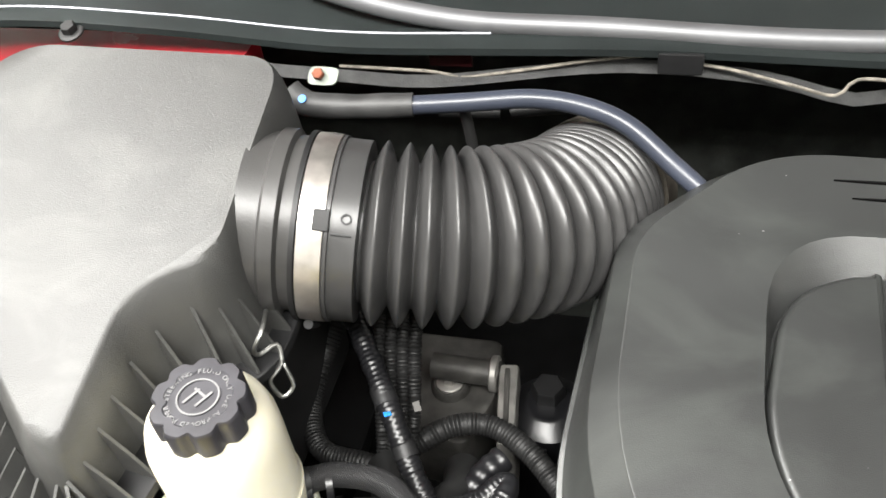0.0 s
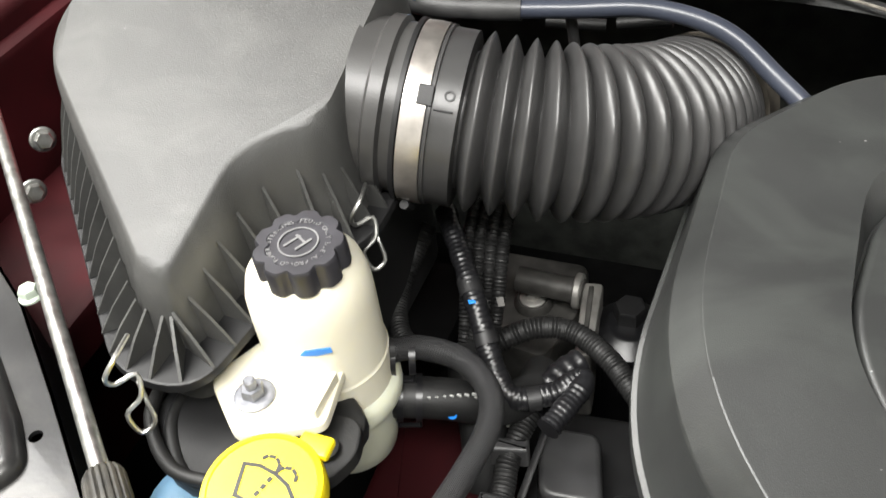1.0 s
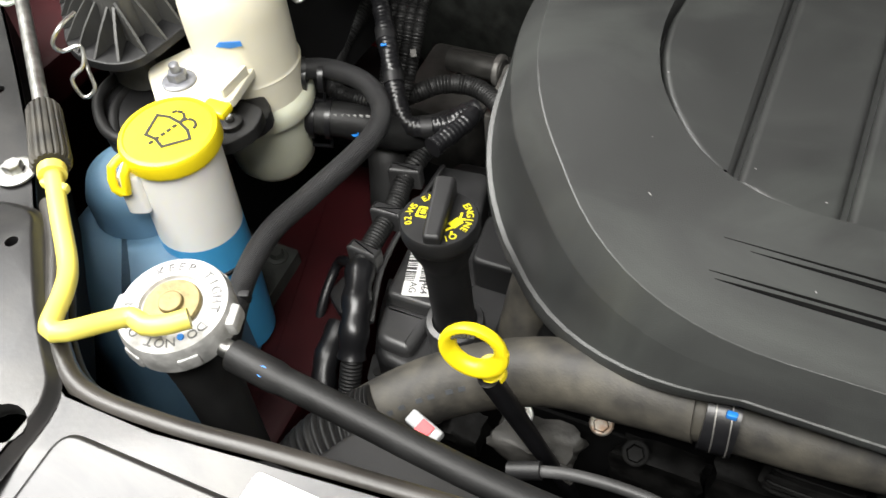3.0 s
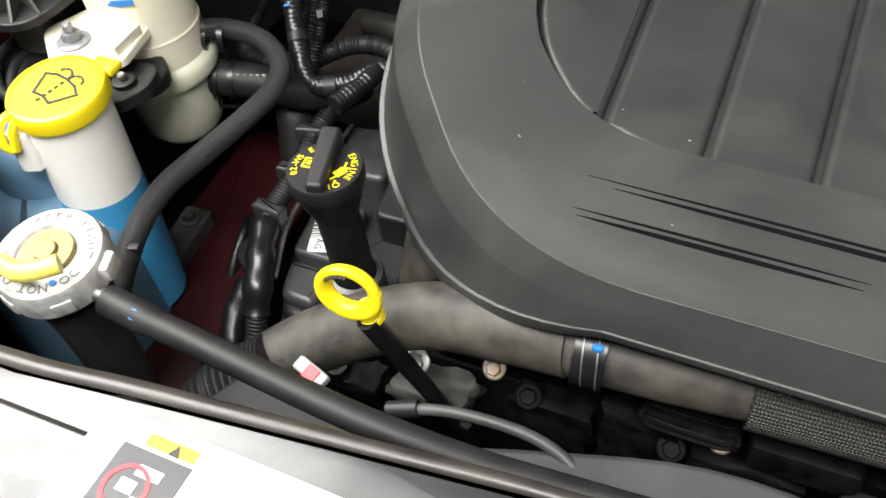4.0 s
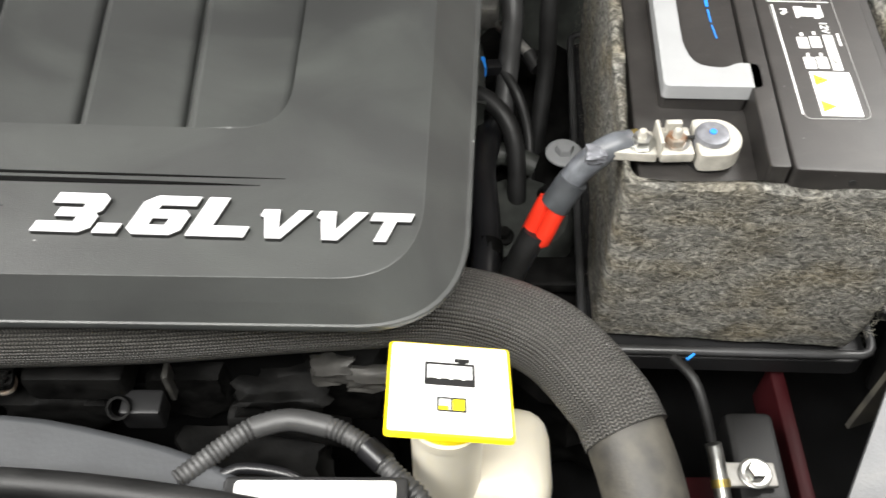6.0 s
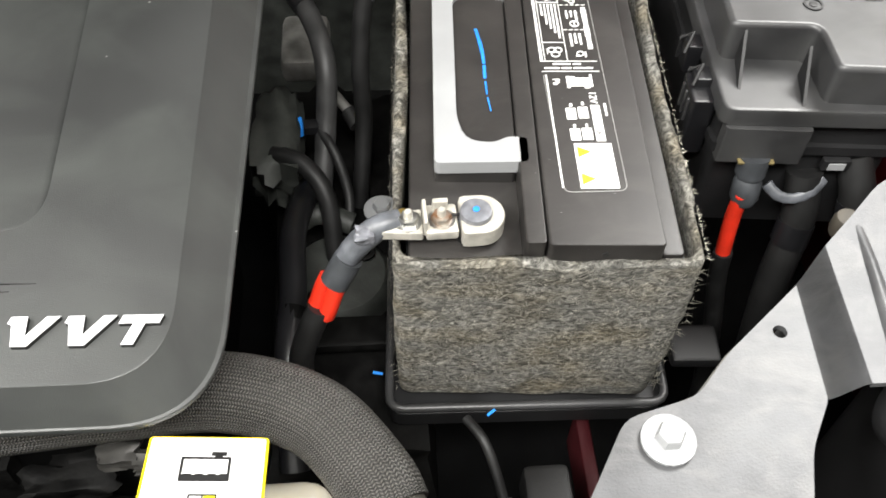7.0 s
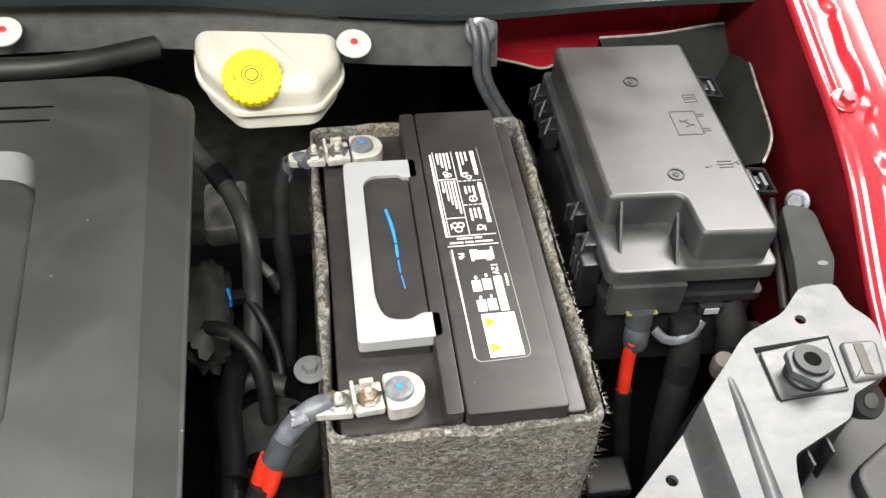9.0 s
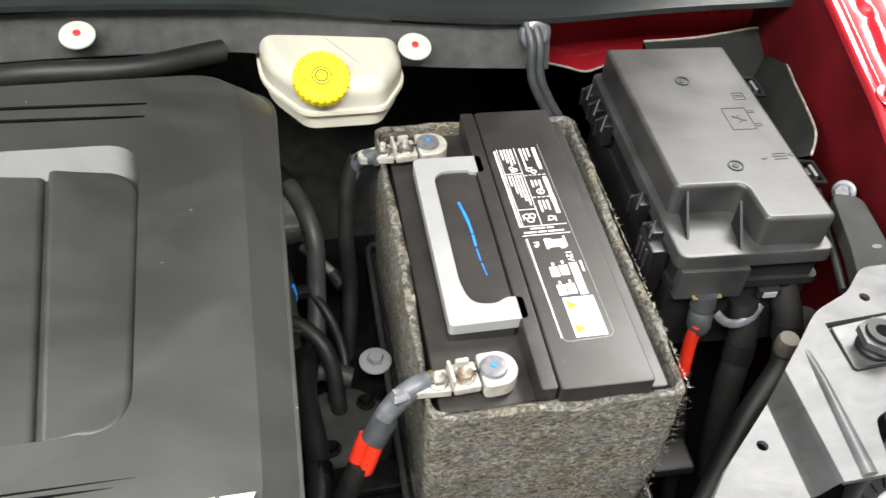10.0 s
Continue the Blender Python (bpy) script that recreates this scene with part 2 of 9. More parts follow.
def woven_material(name, color, light, per_metre, angle, streak):
    """Braided sleeving: crossing threads."""
    m = material(name, color, 0.42, var=0.3, scale=60, bump=0.2)
    nt = m.node_tree
    uv = nt.nodes.new("ShaderNodeUVMap")
    outs = []
    for turn in (angle, -angle):
        mp = nt.nodes.new("ShaderNodeMapping")
        mp.inputs["Rotation"].default_value = (0, 0, turn)
        w = nt.nodes.new("ShaderNodeTexWave")
        w.inputs["Scale"].default_value = per_metre
        nt.links.new(uv.outputs["UV"], mp.inputs["Vector"]), nt.links.new(mp.outputs["Vector"], w.inputs["Vector"])
        outs.append(w.outputs["Fac"])
    mul = nt.nodes.new("ShaderNodeMath")
    mul.operation = "MULTIPLY"
    nt.links.new(outs[0], mul.inputs[0]), nt.links.new(outs[1], mul.inputs[1])
    # lengthwise streaks
    mp = nt.nodes.new("ShaderNodeMapping")
    mp.inputs["Scale"].default_value = (6.0, 420.0, 1.0)
    st = nt.nodes.new("ShaderNodeTexNoise")
    st.inputs["Scale"].default_value, st.inputs["Detail"].default_value = 1.0, 2
    nt.links.new(uv.outputs["UV"], mp.inputs["Vector"]), nt.links.new(mp.outputs["Vector"], st.inputs["Vector"])
    rg = nt.nodes.new("ShaderNodeMapRange")
    rg.inputs["From Min"].default_value, rg.inputs["From Max"].default_value, rg.inputs["To Min"].default_value, rg.inputs["To Max"].default_value = 0.35, 0.65, 1 - streak, 1.0
    nt.links.new(st.outputs["Fac"], rg.inputs["Value"])
    both = nt.nodes.new("ShaderNodeMath")
    both.operation = "MULTIPLY"
    nt.links.new(mul.outputs[0], both.inputs[0]), nt.links.new(rg.outputs["Result"], both.inputs[1])
    b = nt.nodes["Principled BSDF"]
    mix = nt.nodes.new("ShaderNodeMix")
    mix.data_type = "RGBA"
    mix.inputs["A"].default_value, mix.inputs["B"].default_value = (*color, 1), (*light, 1)
    nt.links.new(both.outputs[0], mix.inputs["Factor"]), nt.links.new(mix.outputs["Result"], b.inputs["Base Color"])
    bp = next(n for n in nt.nodes if n.bl_idname == "ShaderNodeBump")
    bp.inputs["Strength"].default_value, bp.inputs["Distance"].default_value = 0.8, 0.0012
    nt.links.new(mul.outputs[0], bp.inputs["Height"])
    return m




def herringbone_material(name, color, light, cord, tick):
    """Flat braid: lengthwise cords whose short stitches lean to either side in turn."""
    m = material(name, color, 0.38, var=0.3, scale=60, bump=0.2)
    nt = m.node_tree

    def calc(op, a, b=None):
        n = nt.nodes.new("ShaderNodeMath")
        n.operation = op
        for k, v in enumerate((a, b)):
            if isinstance(v, (int, float)):
                n.inputs[k].default_value = v
            elif v is not None:
                nt.links.new(v, n.inputs[k])
        return n.outputs[0]

    uv = nt.nodes.new("ShaderNodeUVMap")
    sep = nt.nodes.new("ShaderNodeSeparateXYZ")
    nt.links.new(uv.outputs["UV"], sep.inputs[0])
    across = calc("PINGPONG", calc("DIVIDE", sep.outputs["Y"], cord), 1.0)
    phase = calc("ADD", calc("MULTIPLY", sep.outputs["X"], 2 * math.pi / tick), calc("MULTIPLY", across, 4.4))
    stitch = calc("POWER", calc("ADD", calc("MULTIPLY", calc("SINE", phase), 0.5), 0.5), 0.8)
    edge = calc("ABSOLUTE", calc("SUBTRACT", across, 0.5))
    body = calc("SUBTRACT", 1.0, calc("MULTIPLY", calc("POWER", calc("MULTIPLY", edge, 2.0), 2.0), 1.0))
    both = calc("MULTIPLY", stitch, body)
    wear = nt.nodes.new("ShaderNodeTexNoise")
    wear.inputs["Scale"].default_value, wear.inputs["Detail"].default_value = 55.0, 3
    amount = calc("MULTIPLY", both, calc("ADD", calc("MULTIPLY", wear.outputs["Fac"], 1.1), 0.45))
    mix = nt.nodes.new("ShaderNodeMix")
    mix.data_type = "RGBA"
    mix.inputs["A"].default_value, mix.inputs["B"].default_value = (*color, 1), (*light, 1)
    nt.links.new(amount, mix.inputs["Factor"]), nt.links.new(mix.outputs["Result"], nt.nodes["Principled BSDF"].inputs["Base Color"])
    bp = next(n for n in nt.nodes if n.bl_idname == "ShaderNodeBump")
    bp.inputs["Strength"].default_value, bp.inputs["Distance"].default_value = 1.0, 0.0014
    nt.links.new(both, bp.inputs["Height"])
    return m


BRAID = herringbone_material("braided_sleeve", (0.008, 0.008, 0.0075), (0.15, 0.143, 0.132), 0.0024, 0.0020)
WRAP = woven_material("woven_hose_cover", (0.014, 0.014, 0.015), (0.042, 0.042, 0.042), 300.0, 0.5, 0.2)

# ---- mesh tools ----
ORG = {}


def thing(name, base, label, category, group="", kind=""):
    """An Empty at its base, to which parts are added."""
    ob = tagged(new(name), label, category, group, kind)
    ob.empty_display_size = 0.01
    ob.location = base
    ORG[ob] = Vector(base)
    return ob


def weigh_normals(me, limit):
    """Normals that follow the larger faces, so that flat faces with rounded edges stay flat."""
    around = [[] for _ in me.vertices]
    for p in me.polygons:
        for v in p.vertices:
            around[v].append((p.normal.copy(), p.area))
    out = []
    for p in me.polygons:
        n = p.normal
        for v in p.vertices:
            s = Vector()
            for q, a in around[v]:
                if q.dot(n) >= limit:
                    s += q * a
            out.append(s.normalized() if s.length > 1e-12 else n.copy())
    me.normals_split_custom_set(out)


def finish(bm, name, mat, angle=38.0):
    bmesh.ops.recalc_face_normals(bm, faces=bm.faces[:])
    me = bpy.data.meshes.new(name)
    bm.to_mesh(me)
    bm.free()
    me.materials.append(mat)
    me.shade_smooth()
    me.set_sharp_from_angle(angle=radians(angle))
    if len(me.polygons) < 5000:
        weigh_normals(me, math.cos(radians(angle)))
    return me


def part(name, bm, mat, parent, label="", angle=38.0):
    """Links a bmesh given in world places as one mesh under a thing or a part."""
    o = ORG[parent]
    bmesh.ops.translate(bm, verts=bm.verts[:], vec=-o)
    ob = new(name, finish(bm, name, mat, angle))
    ob.parent = parent
    ORG[ob] = o
    return tagged(ob, label)


def single(name, bm, mat, label, category, group="", kind="", angle=38.0):
    """A thing that is one mesh, with its origin at the middle of its base."""
    vs = [v.co for v in bm.verts]
    o = Vector(((min(v.x for v in vs) + max(v.x for v in vs)) / 2, (min(v.y for v in vs) + max(v.y for v in vs)) / 2, min(v.z for v in vs)))
    bmesh.ops.translate(bm, verts=bm.verts[:], vec=-o)
    ob = new(name, finish(bm, name, mat, angle))
    ob.location = o
    ORG[ob] = o
    return tagged(ob, label, category, group, kind)


def axes(at, up=(0, 0, 1), ahead=(0, 1, 0)):
    """The pose at a place whose z is up and whose y lies towards ahead."""
    z = Vector(up).normalized()
    x = Vector(ahead).cross(z).normalized()
    y = z.cross(x)
    return Matrix.Translation(at) @ Matrix((x, y, z)).transposed().to_4x4()


def box(bm, at, size, bevel=0.0, m=None, seg=2):
    """A box about its middle; m: a pose in which at is given."""
    r = bmesh.ops.create_cube(bm, size=1.0)["verts"]
    for v in r:
        v.co = Vector((v.co.x * size[0], v.co.y * size[1], v.co.z * size[2])) + Vector(at)
    es = list({e for v in r for e in v.link_edges})
    if bevel:
        out = bmesh.ops.bevel(bm, geom=es, offset=bevel, segments=seg, affect="EDGES", profile=0.5)
        r = list({v for f in out["faces"] for v in f.verts} | {v for v in r if v.is_valid})
    if m:
        bmesh.ops.transform(bm, matrix=m, verts=r)
    return bm


def lathe(bm, profile, m=None, seg=32, lobes=0, depth=0.0, close=True):
    """A turned shape: profile is rows of radius and height. lobes: scallops round the rim."""
    m = m or Matrix()
    rings = []
    for r, z in profile:
        ring = []
        for i in range(seg):
            a = 2 * math.pi * i / seg
            k = r * (1 - depth * (0.5 + 0.5 * math.cos(lobes * a)) ** 3) if lobes else r
            ring.append(bm.verts.new(m @ Vector((k * math.cos(a), k * math.sin(a), z))))
        rings.append(ring)
    for a, b in zip(rings, rings[1:]):
        for i in range(seg):
            j = (i + 1) % seg
            bm.faces.new((a[i], a[j], b[j], b[i]))
    if close:
        bm.faces.new(rings[0][::-1]), bm.faces.new(rings[-1])
    return bm


def spline(pts, step=0.006):
    """Even points along a smooth curve through pts."""
    p = [Vector(q) for q in pts]
    p = [2 * p[0] - p[1]] + p + [2 * p[-1] - p[-2]]
    out = []
    for a, b, c, d in zip(p, p[1:], p[2:], p[3:]):
        n = max(2, int((c - b).length / step))
        for i in range(n):
            t = i / n
            out.append(0.5 * (2 * b + (c - a) * t + (2 * a - 5 * b + 4 * c - d) * t * t + (3 * b - a - 3 * c + d) * t ** 3))
    return out + [p[-2]]


def tube(bm, pts, r, seg=16, step=0.006, curve=True, flat=1.0):
    """A round bar along pts. r: radius, or a function of the metres along it and its whole length. Writes UVs in metres."""
    line = spline(pts, step) if curve else [Vector(q) for q in pts]
    s = [0.0]
    for a, b in zip(line, line[1:]):
        s.append(s[-1] + (b - a).length)
    uv = bm.loops.layers.uv.verify()
    t0 = (line[1] - line[0]).normalized()
    side = t0.orthogonal().normalized()
    rings = []
    for i, p in enumerate(line):
        t = (line[min(i + 1, len(line) - 1)] - line[max(i - 1, 0)]).normalized()
        side = (side - t * side.dot(t)).normalized()
        up = t.cross(side)
        k = r(s[i], s[-1]) if callable(r) else r
        rings.append([bm.verts.new(p + k * (math.cos(a) * side + flat * math.sin(a) * up)) for a in (2 * math.pi * j / seg for j in range(seg))])
    rad = r(0, s[-1]) if callable(r) else r
    for i, (a, b) in enumerate(zip(rings, rings[1:])):
        for j in range(seg):
            n = (j + 1) % seg
            f = bm.faces.new((a[j], a[n], b[n], b[j]))
            for lp, q in zip(f.loops, ((s[i], j), (s[i], j + 1), (s[i + 1], j + 1), (s[i + 1], j))):
                lp[uv].uv = (q[0], q[1] * 2 * math.pi * rad / seg)
    bm.faces.new(rings[0][::-1]), bm.faces.new(rings[-1])
    return bm


def ribbed(r, pitch, depth):
    """The radius of corrugated conduit."""
    return lambda s, length: r - depth * (0.5 + 0.5 * math.cos(2 * math.pi * s / pitch)) ** 2


def rounded(corners, seg=6):
    """A closed outline through corners (x, y, radius), each cut to an arc of seg steps."""
    out = []
    n = len(corners)
    for i in range(n):
        a, b, c = (Vector(corners[(i + k) % n][:2]) for k in (-1, 0, 1))
        r = corners[i][2]
        u, w = (a - b).normalized(), (c - b).normalized()
        d = min(r, (a - b).length * 0.48, (c - b).length * 0.48)
        p, q = b + u * d, b + w * d
        for k in range(seg + 1):
            t = k / seg
            out.append((1 - t) ** 2 * p + 2 * t * (1 - t) * b + t * t * q)
    return out


def slab(bm, outline, z0, z1, m=None, bevel=0.0, seg=2, bottom=True):
    """An outline raised from z0 to z1 with its upper edge rounded. z0, z1: heights, or functions of x and y."""
    m = m or Matrix()
    h = lambda z, p: z(p[0], p[1]) if callable(z) else z
    n = len(outline)
    mid = sum((Vector(p) for p in outline), Vector((0, 0))) / n
    area = sum(a[0] * b[1] - a[1] * b[0] for a, b in zip(outline, outline[1:] + outline[:1]))
    if area < 0:
        outline = outline[::-1]
    nrm = []
    for i in range(n):
        d = Vector(outline[(i + 1) % n]) - Vector(outline[i - 1])
        nrm.append(Vector((-d.y, d.x)).normalized() if d.length > 1e-9 else Vector((0, 0)))
    loops = [[(p[0], p[1], h(z0, p)) for p in outline]]
    if bevel:
        for k in range(seg + 1):
            a = math.pi / 2 * k / seg
            ins, drop = bevel * (1 - math.cos(a)), bevel * (1 - math.sin(a))
            loops.append([(p[0] + w.x * ins, p[1] + w.y * ins, h(z1, p) - drop) for p, w in zip(outline, nrm)])
    else:
        loops.append([(p[0], p[1], h(z1, p)) for p in outline])
    vs = [[bm.verts.new(m @ Vector(q)) for q in lp] for lp in loops]
    for a, b in zip(vs, vs[1:]):
        for i in range(n):
            j = (i + 1) % n
            bm.faces.new((a[i], a[j], b[j], b[i]))
    top = bm.faces.new(vs[-1])
    if bottom:
        bm.faces.new(vs[0][::-1])
    return bm


def holed(bm, outline, holes, z0, z1):
    """A sheet from z0 to z1 (heights or functions) with holes through it."""
    h = lambda z, p: z(p[0], p[1]) if callable(z) else z
    for z in (z0, z1):
        es = []
        for loop in [outline] + holes:
            vs = [bm.verts.new((p[0], p[1], h(z, p))) for p in loop]
            es += [bm.edges.new((a, b)) for a, b in zip(vs, vs[1:] + vs[:1])]
            if z is z1:
                low = loop_store.pop(0)
                for i in range(len(vs)):
                    j = (i + 1) % len(vs)
                    bm.faces.new((low[i], low[j], vs[j], vs[i]))
            else:
                loop_store.append(vs)
        bmesh.ops.triangle_fill(bm, edges=es, use_beauty=True, use_dissolve=False)
    return bm


loop_store = []


def pressed(bm, outline, holes, z0, z1, slope):
    """A raised field of a pressed sheet: a sloping border of the given width up to a flat top with holes."""
    n = len(outline)
    inner = []
    for i in range(n):
        d = Vector(outline[(i + 1) % n]) - Vector(outline[i - 1])
        w = Vector((-d.y, d.x)).normalized()
        inner.append(Vector(outline[i]) + w * slope)
    mid = sum((Vector(p) for p in outline), Vector((0, 0))) / n
    if sum((p - mid).length for p in inner) > sum((Vector(p) - mid).length for p in outline):
        inner = [Vector(p) * 2 - q for p, q in zip(outline, inner)]
    rows = []
    for k, h in ((0.0, 0.0), (0.3, 0.14), (0.7, 0.86), (1.0, 1.0)):
        rows.append([bm.verts.new((*Vector(p).lerp(q, k), z0 + (z1 - z0) * h)) for p, q in zip(outline, inner)])
    for a, b in zip(rows, rows[1:]):
        for i in range(n):
            j = (i + 1) % n
            bm.faces.new((a[i], a[j], b[j], b[i]))
    es = [bm.edges.get((a, b)) for a, b in zip(rows[-1], rows[-1][1:] + rows[-1][:1])]
    for loop in holes:
        vs = [bm.verts.new((p[0], p[1], z1)) for p in loop]
        lo = [bm.verts.new((p[0], p[1], z0 - 0.004)) for p in loop]
        es += [bm.edges.new((a, b)) for a, b in zip(vs, vs[1:] + vs[:1])]
        for i in range(len(vs)):
            j = (i + 1) % len(vs)
            bm.faces.new((lo[i], lo[j], vs[j], vs[i]))
    bmesh.ops.triangle_fill(bm, edges=es, use_beauty=True, use_dissolve=False)
    return bm


def ring(x, y, r, seg=14, ry=None):
    return [(x + r * math.cos(2 * math.pi * i / seg), y + (ry or r) * math.sin(2 * math.pi * i / seg)) for i in range(seg)]


def hexagon(bm, m, r, h, top=0.2):
    """A hexagonal head with a chamfered top."""
    prof = [(r, 0), (r, h * (1 - top)), (r * 0.86, h)]
    return lathe(bm, prof, m, seg=6)


def bolt(name, at, up, r, mat, label, group, washer=1.7, stud=0.0, category="bolt"):
    """A flanged hexagon bolt as a thing of its own."""
    m = axes(at, up)
    ob = thing(name, at, label, category, group)
    bm = bmesh.new()
    lathe(bm, [(r * washer, 0), (r * washer, r * 0.22), (r * washer * 0.8, r * 0.42)], m, 20)
    part("flange", bm, mat, ob)
    bm = hexagon(bmesh.new(), m @ Matrix.Translation((0, 0, r * 0.4)), r, r * 0.85)
    part("head", bm, mat, ob)
    if stud:
        part("stud", lathe(bmesh.new(), [(r * 0.5, 0), (r * 0.5, stud), (r * 0.35, stud + r * 0.15)], m, 12), mat, ob)
    return ob


def text_mesh(words, m, size, depth, shear=0.0, align="CENTER", bold=0.0, wide=1.0):
    """Raised letters in the built-in font, as a bmesh laid at m."""
    cu = bpy.data.curves.new("letters", "FONT")
    cu.body, cu.size, cu.extrude, cu.shear, cu.align_x, cu.align_y, cu.offset = words, size, depth / 2, shear, align, "CENTER", bold
    cu.resolution_u = 3
    ob = bpy.data.objects.new("letters", cu)
    scene.collection.objects.link(ob)
    dg = bpy.context.evaluated_depsgraph_get()
    me = bpy.data.meshes.new_from_object(ob.evaluated_get(dg))
    bm = bmesh.new()
    bm.from_mesh(me)
    bpy.data.objects.remove(ob), bpy.data.curves.remove(cu), bpy.data.meshes.remove(me)
    bmesh.ops.transform(bm, matrix=m @ Matrix.Translation((0, 0, depth / 2)) @ Matrix.Diagonal((wide, 1, 1, 1)), verts=bm.verts[:])
    return bm


def arc_text(bm, words, m, radius, size, start, step, depth=0.0003, inward=False):
    """Letters set round a circle, start and step in degrees."""
    for i, ch in enumerate(words):
        if ch == " ":
            continue
        a = radians(start + step * i)
        turn = a + (math.pi / 2 if inward else -math.pi / 2)
        lm = m @ Matrix.Translation((radius * math.cos(a), radius * math.sin(a), 0)) @ Matrix.Rotation(turn, 4, "Z")
        b2 = text_mesh(ch, lm, size, depth)
        me = bpy.data.meshes.new("t")
        b2.to_mesh(me)
        b2.free()
        bm.from_mesh(me)
        bpy.data.meshes.remove(me)
    return bm

def lumpy(at, size, seed, wob=0.12):
    """A cast piece with soft uneven faces."""
    bm = bmesh.new()
    bmesh.ops.create_cube(bm, size=1.0)
    bmesh.ops.subdivide_edges(bm, edges=bm.edges[:], cuts=5, use_grid_fill=True)
    for v in bm.verts:
        p = v.co.copy()
        k = 1 - 0.18 * max(0, p.length - 0.5) ** 1.0
        w = 1 + wob * noise.noise(p * 3.1 + Vector((seed, seed * 2.3, 0)))
        v.co = Vector((p.x * size[0], p.y * size[1], p.z * size[2])) * k * w + Vector(at)
    return bm


# ---- the shop and the body of the car ----
single("floor", box(bmesh.new(), (0, 0, -0.05), (9, 9, 0.1)), CONCRETE, "grey concrete shop floor under the car", "floor", kind="structure")
for nm, at, size in (("wall_north", (0, 4.55, 1.75), (9.2, 0.1, 3.5)), ("wall_south", (0, -4.55, 1.75), (9.2, 0.1, 3.5)), ("wall_east", (4.55, 0, 1.75), (0.1, 9, 3.5)), ("wall_west", (-4.55, 0, 1.75), (0.1, 9, 3.5))):
    single(nm, box(bmesh.new(), at, size), WALLPAINT, "plain painted shop wall", "wall", kind="structure")
single("ceiling", box(bmesh.new(), (0, 0, 3.55), (9.2, 9.2, 0.1)), WALLPAINT, "plain white shop ceiling", "ceiling", kind="structure")

# tub of the engine bay
bay = thing("engine_bay", (0, 0.15, 0.35), "steel engine bay of a red car, shade put into its colours", "engine bay", kind="structure")
part("bay_floor", box(bmesh.new(), (0, 0.15, 0.54), (1.75, 1.0, 0.02)), DARK, bay, "undertray, near-black as deep shade")
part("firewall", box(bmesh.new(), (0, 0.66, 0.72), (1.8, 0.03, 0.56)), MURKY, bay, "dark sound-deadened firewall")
part("inner_fender", box(bmesh.new(), (-0.86, 0.15, 0.78), (0.03, 1.0, 0.48), 0.01), REDDARK, bay, "red painted inner fender, shade put into its colour")
part("inner_fender", box(bmesh.new(), (0.89, 0.2, 0.75), (0.03, 0.9, 0.5), 0.01), REDDARK, bay, "red painted inner fender, shade put into its colour")
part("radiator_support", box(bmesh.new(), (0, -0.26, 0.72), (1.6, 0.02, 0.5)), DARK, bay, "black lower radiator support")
part("fender_edge", slab(bmesh.new(), rounded([(-1.10, 0.62, 0.02), (-1.10, 0.10, 0.02), (-0.885, 0.10, 0.02), (-0.862, 0.30, 0.02), (-0.862, 0.62, 0.02)], 4), 0.90, 1.045, bevel=0.012, seg=3), REDDARK, bay, "red painted fender edge, darkened as shade", angle=60)
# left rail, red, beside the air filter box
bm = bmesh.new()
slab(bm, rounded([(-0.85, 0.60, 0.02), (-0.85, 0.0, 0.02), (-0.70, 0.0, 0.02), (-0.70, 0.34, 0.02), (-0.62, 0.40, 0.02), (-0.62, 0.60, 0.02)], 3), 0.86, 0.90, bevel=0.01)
part("side_rail", bm, REDDARK, bay, "red painted side rail, darkened as shade")

# ---- engine cover ----
TOP = lambda x, y: 0.9796 - 0.0454 * x + 0.1784 * y - 1.3 * max(0.0, y - 0.310) ** 2


